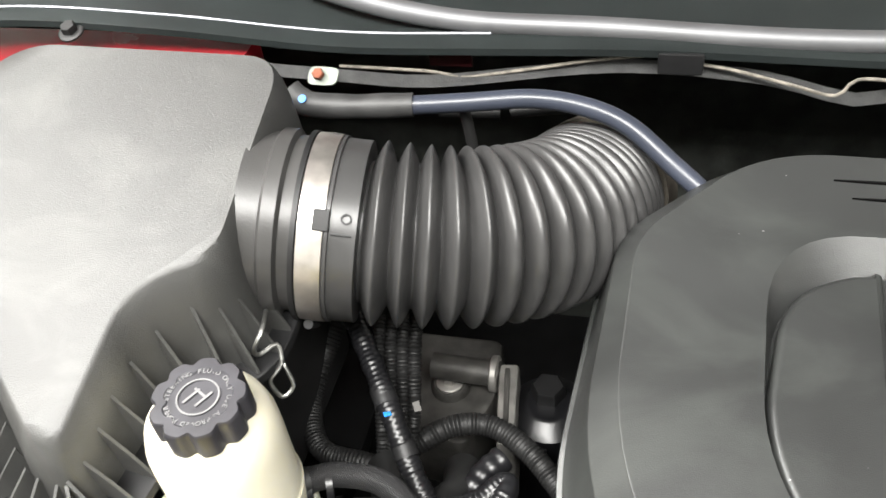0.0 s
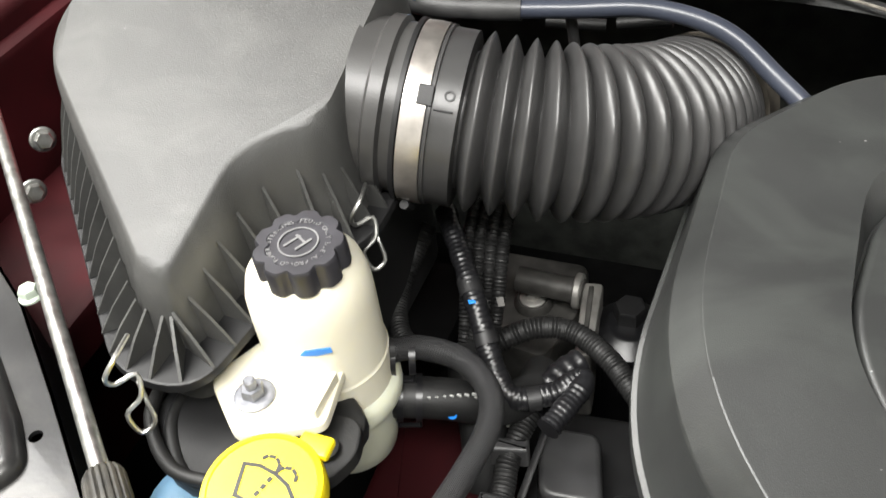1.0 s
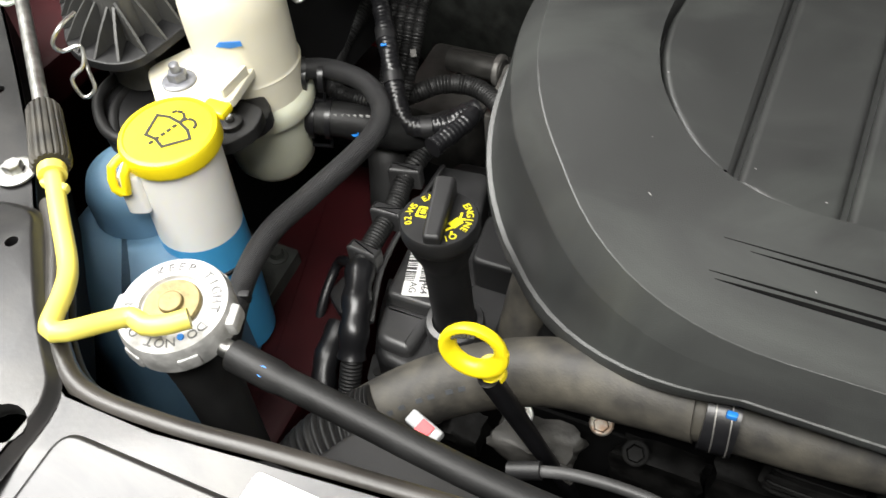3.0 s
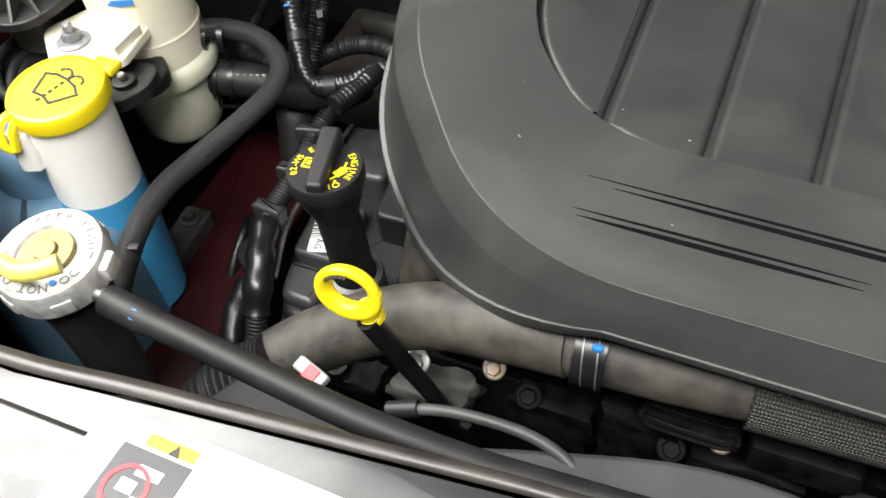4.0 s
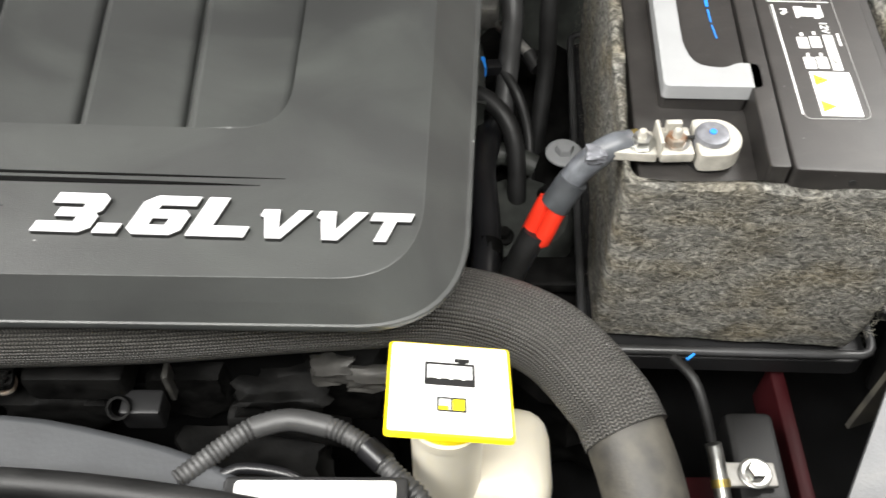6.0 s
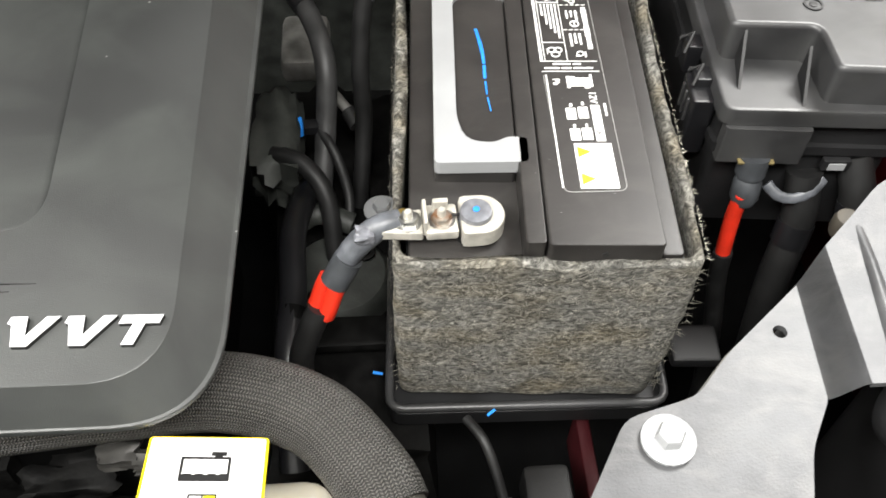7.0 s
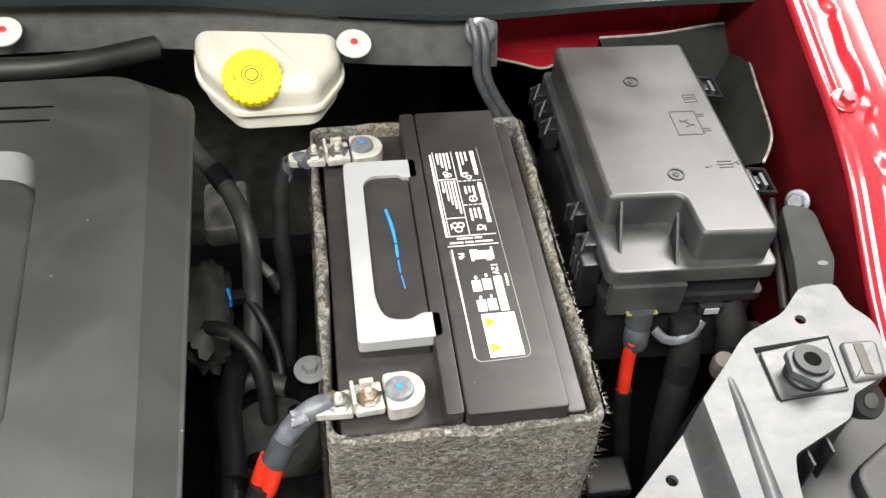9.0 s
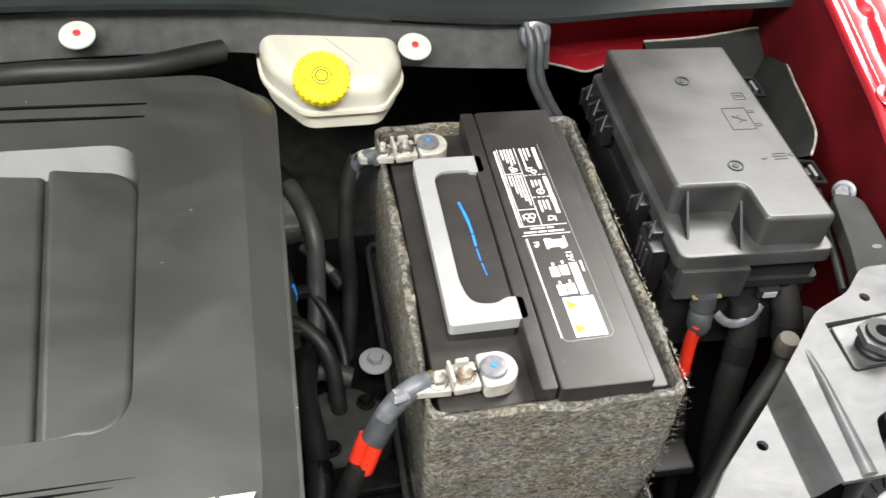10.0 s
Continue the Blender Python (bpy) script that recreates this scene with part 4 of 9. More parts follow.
def air_box():
    ob = thing("air_filter_box", (-0.56, 0.17, 0.88), "large black plastic air filter box with ribbed base and wire clips", "air filter box")
    top = [(-0.640, 0.294, 0.03), (-0.459, 0.290, 0.025), (-0.460, 0.160, 0.016), (-0.505, 0.140, 0.045), (-0.510, 0.054, 0.010), (-0.524, 0.057, 0.010), (-0.672, 0.190, 0.04), (-0.672, 0.25, 0.05)]
    low = [(-0.665, 0.325, 0.04), (-0.445, 0.322, 0.04), (-0.443, 0.150, 0.03), (-0.475, 0.118, 0.06), (-0.488, 0.025, 0.025), (-0.540, 0.025, 0.025), (-0.700, 0.190, 0.04), (-0.700, 0.26, 0.05)]
    seg = 7
    a, b = rounded(top, seg), rounded(low, seg)
    n = len(a)
    bm = bmesh.new()
    loops = []
    mid = Vector((-0.57, 0.2))
    for w, d in ((0.52, 0.090), (0.34, 0.036), (0.27, 0.020), (0.19, 0.010), (0.09, 0.0035), (0.0, 0.0)):
        lp = []
        for p, q in zip(a, b):
            r = p.lerp(q, w)
            lp.append(bm.verts.new((r.x, r.y, LID(p.x, p.y) - d)))
        loops.append(lp)
    for u, v in zip(loops, loops[1:]):
        for i in range(n):
            j = (i + 1) % n
            bm.faces.new((u[i], u[j], v[j], v[i]))
    bmesh.ops.triangle_fill(bm, edges=[e for e in bm.edges if e.is_boundary and all(v in set(loops[-1]) for v in e.verts)], use_beauty=True)
    part("lid", bm, BOXLID, ob, "grained black plastic lid", angle=60)
    # flange between the halves
    fl = [Vector(p) + (Vector(p) - mid).normalized() * 0.006 for p in b]
    seam = lambda x, y: 1.026 + 0.04 * (y - 0.05)
    part("flange", slab(bmesh.new(), fl, lambda x, y: seam(x, y) - 0.006, seam, bevel=0.002), PLASTIC, ob)
    base = [Vector(p) - (Vector(p) - mid).normalized() * 0.02 for p in b]
    part("base", slab(bmesh.new(), base, 0.885, lambda x, y: seam(x, y) - 0.005), PLASTIC, ob)
    # stiffening ribs round the lid's skirt
    per = [(p, q) for p, q in zip(b, b[1:] + b[:1])]
    want, pos, k = 0.0165, 0.0, 0
    for p, q in per:
        L = (q - p).length
        while L > 1e-6 and pos <= L:
            c = p.lerp(q, pos / L)
            d = (q - p).normalized()
            nn = Vector((d.y, -d.x))
            if nn.dot(c - mid) < 0:
                nn = -nn
            if c.y < 0.24:
                bm = bmesh.new()
                z0, z1 = seam(c.x, c.y), LID(c.x, c.y) - 0.018
                o, t = Vector((c.x, c.y, 0)), Vector((d.x, d.y, 0)) * 0.0009
                w = Vector((nn.x, nn.y, 0))
                q4 = [o - w * 0.021 + Vector((0, 0, z1)), o - w * 0.024 + Vector((0, 0, z0)), o + w * 0.004 + Vector((0, 0, z0)), o - w * 0.0075 + Vector((0, 0, z0 + (z1 - z0) * 0.52))]
                f = [bm.verts.new(v + t) for v in q4]
                g = [bm.verts.new(v - t) for v in q4]
                bm.faces.new(f), bm.faces.new(g[::-1])
                for i in range(4):
                    j = (i + 1) % 4
                    bm.faces.new((f[i], g[i], g[j], f[j]))
                part("rib", bm, BOXLID, ob)
            pos += want
        pos -= L
    # outlet stub towards the bellows
    m = axes((-0.4425, 0.2290, 1.0690), (0.97, 0.13, -0.17), (0, 0, 1))
    part("outlet_stub", lathe(bmesh.new(), [(0.0545, -0.030), (0.0545, -0.016), (0.0570, -0.014), (0.0570, -0.006), (0.0535, -0.004), (0.0535, 0.006)], m, 48), STUB, ob, "smooth black outlet stub")
    return ob


air_box()


def wire_clip(at, turn, scale=1.0):
    """A bent spring-wire clip of the filter box."""
    m = pose(*at, 0, 0, turn)
    ob = thing("wire_clip", at, "bent zinc spring-wire clip on the filter box", "clip", "clips of the filter box")
    pts = [(0, 0.008, 0.03), (-0.004, -0.012, 0.032), (-0.012, -0.018, 0.022), (-0.010, -0.014, 0.012), (0.002, -0.008, 0.012), (0.002, -0.016, 0.0), (-0.008, -0.022, -0.008), (-0.003, -0.026, -0.022), (0.006, -0.022, -0.018), (0.004, -0.016, -0.006), (0.0, -0.006, 0.004)]
    part("wire", tube(bmesh.new(), [m @ (Vector(p) * scale) for p in pts], 0.0014, 8, 0.003), STEEL, ob)
    return ob


wire_clip((-0.514, 0.016, 1.034), 25, 0.85)
wire_clip((-0.446, 0.166, 1.026), 25, 0.85)


def bellows():
    ob = thing("intake_bellows", (-0.36, 0.27, 0.97), "corrugated black rubber intake hose with a steel band clamp", "intake hose")
    path = [(-0.4470, 0.2575, 1.0450), (-0.4378, 0.2590, 1.0433), (-0.3933, 0.2655, 1.0352), (-0.3507, 0.2760, 1.0275), (-0.3155, 0.2965, 1.0180), (-0.2919, 0.3290, 1.0050), (-0.2795, 0.3730, 0.9870), (-0.2750, 0.3900, 0.9790)]
    ridge = []
    s, pitch = 0.046, 0.0152
    while s < 0.225:
        ridge.append((s, pitch))
        s += pitch
        pitch = max(0.0078, pitch * 0.955)

    def rad(s, n):
        if s < 0.0365:
            return 0.0588
        if s > n - 0.016:
            return 0.0555
        k = min(ridge, key=lambda q: abs(q[0] - s))
        u = min(1, abs(s - k[0]) / (k[1] * 0.5))
        return 0.0608 - 0.004 * min(1, s / n) - (0.95 if s < 0.11 else 0.90) * k[1] * u ** (1.35 if s < 0.11 else 2.0)

    part("bellows", tube(bmesh.new(), path, rad, 64, 0.0007), BELLOWS, ob, angle=80)
    along = Vector((0.97, 0.13, -0.17)).normalized()
    m = axes((-0.4375, 0.2590, 1.0433), along, (0, 0, 1))
    part("band_clamp", lathe(bmesh.new(), [(0.0585, -0.0075), (0.0604, -0.0075), (0.0608, 0), (0.0604, 0.0075), (0.0585, 0.0075)], m, 64), CLAMP, ob, "bright steel band clamp")
    part("cuff_lip", lathe(bmesh.new(), [(0.0585, 0.008), (0.0600, 0.0085), (0.0600, 0.0105), (0.0585, 0.011)], m, 64), BELLOWS, ob)
    part("rear_lip", lathe(bmesh.new(), [(0.0585, -0.012), (0.0612, -0.0115), (0.0612, -0.0085), (0.0585, -0.008)], m, 64), PLASTIC, ob)
    part("clamp_screw", lathe(bmesh.new(), [(0.0032, -0.007), (0.0032, 0.007), (0.0025, 0.008)], axes((-0.4405, 0.2150, 0.9985), (0, 0.7, -0.7)), 12), PLASTIC, ob)
    near = axes((-0.4375, 0.2590, 1.0433), along.cross(Vector((0, 0.69, 0.72))), along)
    if near.to_3x3().col[2].y > 0:
        near = axes((-0.4375, 0.2590, 1.0433), -along.cross(Vector((0, 0.69, 0.72))), along)
    part("clamp_tab", box(bmesh.new(), (-0.004, 0.006, 0.0600), (0.013, 0.010, 0.003), 0.001, near), PLASTIC, ob)
    part("tab_ridge", box(bmesh.new(), (0.0035, 0.018, 0.0590), (0.0012, 0.012, 0.002), 0.0004, near), PLASTIC, ob)
    part("size_mark", lathe(bmesh.new(), [(0.0022, 0.0587), (0.0022, 0.0594), (0.0034, 0.0594), (0.0034, 0.0587)], near @ Matrix.Translation((-0.006, 0.0205, 0)), 20, close=False), PLASTIC, ob)
    part("end_band", tube(bmesh.new(), [(-0.2790, 0.3745, 0.9862), (-0.2755, 0.3880, 0.9800), (-0.2720, 0.3990, 0.9745)], 0.0572, 48, 0.004), DUSTBAND, ob, "dusty brown rubber end band")
    return ob


bellows()
pipe = thing("breather_pipe", (-0.3, 0.33, 1.02), "bent blue-black breather pipe with a rubber end sleeve", "pipe")
part("tube", tube(bmesh.new(), [(-0.412, 0.372, 1.0600), (-0.3650, 0.3800, 1.0600), (-0.3190, 0.3830, 1.0632), (-0.2820, 0.3795, 1.0602), (-0.2530, 0.3705, 1.0525), (-0.2240, 0.3525, 1.0375), (-0.2005, 0.3385, 1.0240), (-0.184, 0.330, 1.008)], 0.0069, 20), PIPE, pipe)
part("end_sleeve", tube(bmesh.new(), [(-0.4935, 0.3650, 1.0720), (-0.4800, 0.3620, 1.0650), (-0.4490, 0.3660, 1.0615), (-0.4050, 0.3735, 1.0600)], lambda s, n: 0.0092 + 0.0012 * max(0, 1 - s / 0.03) - 0.0006 * math.sin(s * 90) ** 2, 20), RUBBERGREY, pipe, "dull black rubber sleeve")
part("paint_dot", lathe(bmesh.new(), [(0.003, 0.0), (0.003, 0.0008)], axes((-0.4800, 0.3555, 1.0735), (0, -0.55, 0.8)), 12), BLUEINK, pipe, "light blue paint dot")
part("branch_tube", tube(bmesh.new(), [(-0.395, 0.402, 1.035), (-0.372, 0.405, 1.033), (-0.350, 0.408, 1.032)], 0.0050, 12), RUBBER, pipe, "thin black cross tube")
part("branch_tube", tube(bmesh.new(), [(-0.340, 0.405, 1.036), (-0.315, 0.402, 1.042), (-0.300, 0.402, 1.044)], 0.0050, 12), RUBBER, pipe, "thin black cross tube")
part("stem", tube(bmesh.new(), [(-0.372, 0.385, 1.054), (-0.371, 0.392, 1.03), (-0.371, 0.40, 1.0)], 0.0042, 12), RUBBERGREY, pipe)

# ---- power steering reservoir ----
PX, PY = -0.449, 0.091


def steering_reservoir():
    ob = thing("steering_fluid_reservoir", (PX, PY, 0.905), "cream plastic power steering fluid reservoir with a scalloped black cap", "fluid reservoir")
    m = axes((PX, PY, 0))
    prof = [(0.012, 0.893), (0.024, 0.896), (0.030, 0.904), (0.0325, 0.918), (0.0335, 0.930), (0.0345, 0.950), (0.0395, 0.953), (0.0405, 0.956), (0.0405, 0.962), (0.039, 0.966), (0.0360, 0.969), (0.0362, 0.990), (0.0368, 0.9915), (0.0355, 0.994), (0.0355, 1.036), (0.0350, 1.048), (0.032, 1.059), (0.026, 1.067), (0.020, 1.072)]
    part("bottle", lathe(bmesh.new(), prof[10:], m, 40), CREAM, ob)
    part("lower_bottle", lathe(bmesh.new(), prof[:11], m, 40), CREAMLOW, ob, "greenish lower half holding fluid")
    mc = axes((PX + 0.0045, PY - 0.004, 1.0645), (0, -0.03, 1)) @ Matrix.Diagonal((0.88, 0.88, 0.85, 1))
    cap = part("cap", lathe(bmesh.new(), [(0.0255, 0), (0.0285, 0.002), (0.0285, 0.019), (0.027, 0.0215), (0.0205, 0.0215), (0.0195, 0.0205)], mc, 96, lobes=9, depth=0.13), CAPGREY, ob, "scalloped dark grey screw cap")
    bm = bmesh.new()
    mt = mc @ Matrix.Translation((0, 0, 0.0210))
    arc_text(bm, "POWER STEERING FLUID ONLY USE APPROVED", mt, 0.0180, 0.0042, 250, -9.3)
    part("lettering", bm, EMBOSS, cap, "raised grey lettering")
    part("emblem_ring", lathe(bmesh.new(), [(0.0115, 0), (0.0115, 0.0006), (0.0125, 0.0006), (0.0125, 0)], mt, 36, close=False), EMBOSS, cap)
    bm = bmesh.new()
    for x, y, a, w in ((-0.004, 0, 60, 0.012), (0.0, 0.003, -30, 0.009), (0.004, -0.001, 60, 0.012)):
        box(bm, (0, 0, 0.0003), (w, 0.0014, 0.0006), 0, mt @ Matrix.Translation((x, y, 0)) @ Matrix.Rotation(radians(a), 4, "Z"))
    part("emblem", bm, EMBOSS, cap)
    # bracket plate with its nut
    bm = bmesh.new()
    slab(bm, rounded([(-0.497, 0.042, 0.01), (-0.462, 0.010, 0.008), (-0.418, 0.030, 0.006), (-0.425, 0.075, 0.01), (-0.475, 0.085, 0.01)], 4), 1.002, 1.008, bevel=0.002)
    part("mounting_plate", bm, CREAM, ob, "cream plastic mounting plate")
    part("gusset", box(bmesh.new(), (-0.425, 0.046, 1.009), (0.003, 0.028, 0.012), 0.0012, None), CREAM, ob)
    bm = bmesh.new()
    slab(bm, [(0, -0.0032), (0.0085, -0.0022), (0.008, 0.0012), (-0.006, 0.0018), (-0.009, -0.001)], 0, 0.0008, axes((PX + 0.0165, PY - 0.0318, 1.030), (0.46, -0.89, 0), (0, 0, 1)))
    part("paint_mark", bm, BLUEINK, ob, "blue paint dash")
    part("nipple", lathe(bmesh.new(), [(0.006, 0.03), (0.006, 0.037)], axes((PX, PY, 0.975), (0.9, 0.35, 0), (0, 0, 1)), 16), CREAM, ob)
    part("nipple", lathe(bmesh.new(), [(0.009, 0.03), (0.009, 0.037)], axes((PX, PY, 0.938), (0.95, 0.3, 0), (0, 0, 1)), 16), CREAM, ob)
    return ob


steering_reservoir()
bolt("flange_nut", (-0.464, 0.037, 1.008), (0, 0, 1), 0.0068, LEAD, "dull zinc flange nut on a stud", "nuts of the reservoir", stud=0.014, category="nut")
mount = thing("rubber_mount", (-0.41, 0.033, 0.985), "black rubber mount with a steel bush beside the reservoir", "mount")
part("ear", slab(bmesh.new(), rounded([(-0.436, 0.008, 0.01), (-0.410, 0.004, 0.008), (-0.400, 0.026, 0.008), (-0.406, 0.048, 0.01), (-0.43, 0.048, 0.008)], 4), 0.985, 0.994, bevel=0.002), RUBBER, mount)
part("bush", lathe(bmesh.new(), [(0.008, 0), (0.008, 0.003), (0.0055, 0.004)], axes((-0.418, 0.024, 0.994)), 20), RUBBER, mount)
part("pin", lathe(bmesh.new(), [(0.003, 0), (0.003, 0.005), (0.002, 0.006)], axes((-0.418, 0.024, 0.996)), 14), STEEL, mount, "bright steel pin")
brk = thing("reservoir_bracket", (-0.49, 0.02, 0.94), "curved black bracket below the reservoir", "bracket")
part("plate", slab(bmesh.new(), rounded([(-0.540, 0.035, 0.02), (-0.50, -0.015, 0.03), (-0.44, -0.01, 0.02), (-0.40, 0.05, 0.02), (-0.45, 0.09, 0.02), (-0.52, 0.08, 0.02)], 4), 0.975, 0.985, bevel=0.004), PLASTIC, brk)
for k in range(2):
    part("curved_rim", tube(bmesh.new(), [(-0.535 + 0.012 * k, 0.055, 0.988 - 0.006 * k), (-0.528 + 0.012 * k, 0.02, 0.990 - 0.006 * k), (-0.495 + 0.008 * k, -0.008, 0.990 - 0.006 * k), (-0.455, -0.006 + 0.006 * k, 0.988 - 0.006 * k)], 0.004, 10), RUBBER, brk)


def spring_clamp(at, along, r, group):
    """A constant-tension clamp with two raised ears."""
    ob = thing("hose_clamp", at, "black spring clamp with raised ears on a hose", "hose clamp", group)
    m = axes(at, along, (0, 0, 1))
    for z in (-0.006, 0.006):
        part("band", lathe(bmesh.new(), [(r, z - 0.002), (r + 0.0012, z - 0.002), (r + 0.0012, z + 0.002), (r, z + 0.002)], m, 24), GLOSSY, ob)
    for z in (-0.007, 0.007):
        part("ear", box(bmesh.new(), (0, 0, 0), (0.003, 0.010, 0.002), 0.0006, m @ Matrix.Translation((-0.3 * r, -r - 0.004, z))), GLOSSY, ob)
    part("ear_bar", box(bmesh.new(), (0, 0, 0), (0.003, 0.002, 0.016), 0.0006, m @ Matrix.Translation((-0.3 * r, -r - 0.009, 0))), GLOSSY, ob)
    return ob


ret = thing("steering_return_hose", (-0.37, 0.05, 0.90), "woven-covered black steering return hose bending forwards", "hose")
part("hose", tube(bmesh.new(), [(-0.432, 0.125, 0.952), (-0.410, 0.139, 0.948), (-0.382, 0.142, 0.941), (-0.360, 0.128, 0.934), (-0.353, 0.104, 0.930), (-0.357, 0.07, 0.929), (-0.365, 0.03, 0.929), (-0.372, -0.008, 0.929), (-0.368, -0.045, 0.927), (-0.358, -0.08, 0.92), (-0.352, -0.11, 0.90), (-0.352, -0.14, 0.86)], 0.0080, 22), WRAP, ret)
part("hose_tab", box(bmesh.new(), (0, 0, 0), (0.010, 0.006, 0.008), 0.0015, pose(-0.3585, -0.062, 0.928, 0, 0, 20)), PLASTIC, ret, "small black clip")
part("end_sleeve", tube(bmesh.new(), [(-0.436, 0.122, 0.953), (-0.424, 0.131, 0.951)], 0.0088, 20), RUBBER, ret, "plain rubber hose end")
spring_clamp((-0.412, 0.111, 0.972), (0.9, 0.4, -0.1), 0.0105, "clamps of the reservoir hoses")
feed = thing("steering_feed_hose", (-0.37, 0.13, 0.90), "thick black steering feed hose with faint printing", "hose")
part("hose", tube(bmesh.new(), [(-0.424, 0.102, 0.940), (-0.39, 0.114, 0.934), (-0.36, 0.130, 0.918), (-0.345, 0.16, 0.90), (-0.35, 0.19, 0.88)], 0.0135, 22), RUBBER, feed)
bm = bmesh.new()
for i in range(8):
    for k in (0, 1):
        box(bm, (-0.395 + 0.0042 * i, 0.1035 + 0.0022 * i, 0.9465 - 0.003 * k - 0.0008 * i), (0.003, 0.0012, 0.0016))
part("printed_marks", bm, GREYPRINT, feed, "faint printed marks")
part("paint_dot", lathe(bmesh.new(), [(0.003, 0), (0.003, 0.001)], axes((-0.381, 0.1045, 0.933), (0.3, -0.9, 0.3)), 12), BLUEINK, feed, "blue paint dot")
spring_clamp((-0.410, 0.107, 0.937), (0.92, 0.35, -0.12), 0.0142, "clamps of the reservoir hoses")


# ---- washer bottle ----
def washer_bottle():
    ob = thing("washer_fluid_bottle", (-0.45, -0.03, 0.70), "translucent washer bottle with blue fluid and a yellow lid", "washer bottle")
    ax = Vector((0.03, 0.02, 1)).normalized()
    c = Vector((-0.4255, -0.0195, 1.0120))
    m = axes(c, ax)
    part("filler_neck", lathe(bmesh.new(), [(0.0282, -0.068), (0.0278, -0.02), (0.0278, 0.0)], m, 36), MILK, ob, "milky filler neck")
    part("fluid_level", lathe(bmesh.new(), [(0.029, -0.18), (0.0292, -0.10), (0.0283, -0.0681)], m, 36), BLUE, ob, "blue fluid showing through the neck")
    part("band", lathe(bmesh.new(), [(0.0294, -0.096), (0.0302, -0.0955), (0.0302, -0.093), (0.0294, -0.0925)], m, 36), INK, ob, "thin black band")
    mc = axes(c + Vector((0, 0, 0.002)), Vector((0.02, -0.06, 1)))
    lid = part("lid", lathe(bmesh.new(), [(0.0300, -0.004), (0.0312, -0.002), (0.0312, 0.006), (0.0300, 0.0085), (0.0275, 0.009), (0.027, 0.0082)], mc, 40), YELLOW, ob, "yellow snap-on lid")
    part("hinge_tab", box(bmesh.new(), (0.014, 0.030, 0.004), (0.018, 0.012, 0.006), 0.002, mc), YELLOW, lid)
    part("pull_tab", tube(bmesh.new(), [mc @ Vector(p) for p in ((-0.017, -0.023, 0.004), (-0.020, -0.033, 0.002), (-0.018, -0.039, -0.010), (-0.013, -0.036, -0.014), (-0.012, -0.033, -0.002), (-0.011, -0.026, 0.004))], 0.0028, 10), YELLOW, lid)
    part("spout_ear", slab(bmesh.new(), rounded([(-0.030, -0.012, 0.008), (-0.020, -0.036, 0.006), (-0.006, -0.030, 0.004), (-0.014, -0.008, 0.004)], 4), -0.035, -0.006, m, bevel=0.003), MILK, ob)
    # wiper-and-spray symbol
    bm = bmesh.new()
    mt = mc @ Matrix.Translation((0.0, -0.001, 0.0084)) @ Matrix.Rotation(radians(-18), 4, "Z") @ Matrix.Diagonal((1.05, 1.05, 1, 1))
    fan = [(-0.016, 0.005), (-0.009, 0.0085), (0.0, 0.0095), (0.009, 0.0085), (0.016, 0.005), (0.008, -0.009), (0, -0.0075), (-0.008, -0.009)]
    for p, q in zip(fan, fan[1:] + fan[:1]):
        d = Vector(q) - Vector(p)
        box(bm, (0, 0, 0), (d.length + 0.0016, 0.0019, 0.0008), 0, mt @ Matrix.Translation(((p[0] + q[0]) / 2, (p[1] + q[1]) / 2, 0)) @ Matrix.Rotation(math.atan2(d.y, d.x), 4, "Z"))
    for k in range(6):
        box(bm, (0, -0.011 + 0.0042 * k, 0), (0.0021, 0.0028, 0.0008), 0, mt)
    for sg in (-1, 1):
        for k in range(4):
            a = radians(20 + 45 * k)
            box(bm, (0, 0, 0), (0.0032, 0.0018, 0.0008), 0, mt @ Matrix.Translation((sg * (0.0055 - 0.005 * math.cos(a)), 0.0115 + 0.004 * math.sin(a), 0)) @ Matrix.Rotation(sg * (math.pi / 2 - a), 4, "Z"))
    part("washer_symbol", bm, INK, lid, "black wiper and spray symbol")
    # tank below
    bm = bmesh.new()
    slab(bm, rounded([(-0.545, -0.03, 0.04), (-0.50, -0.10, 0.04), (-0.415, -0.13, 0.03), (-0.395, -0.06, 0.03), (-0.42, 0.01, 0.04), (-0.51, 0.03, 0.04)], 6), 0.70, 0.938, bevel=0.03, seg=5)
    part("tank", bm, TANK, ob, "blue-grey translucent tank", angle=70)
    part("tank_shoulder", lathe(bmesh.new(), [(0.038, 0.90), (0.038, 0.955), (0.033, 0.968), (0.02, 0.973)], axes((-0.480, -0.012, 0)), 28), TANK, ob, angle=70)
    return ob


washer_bottle()


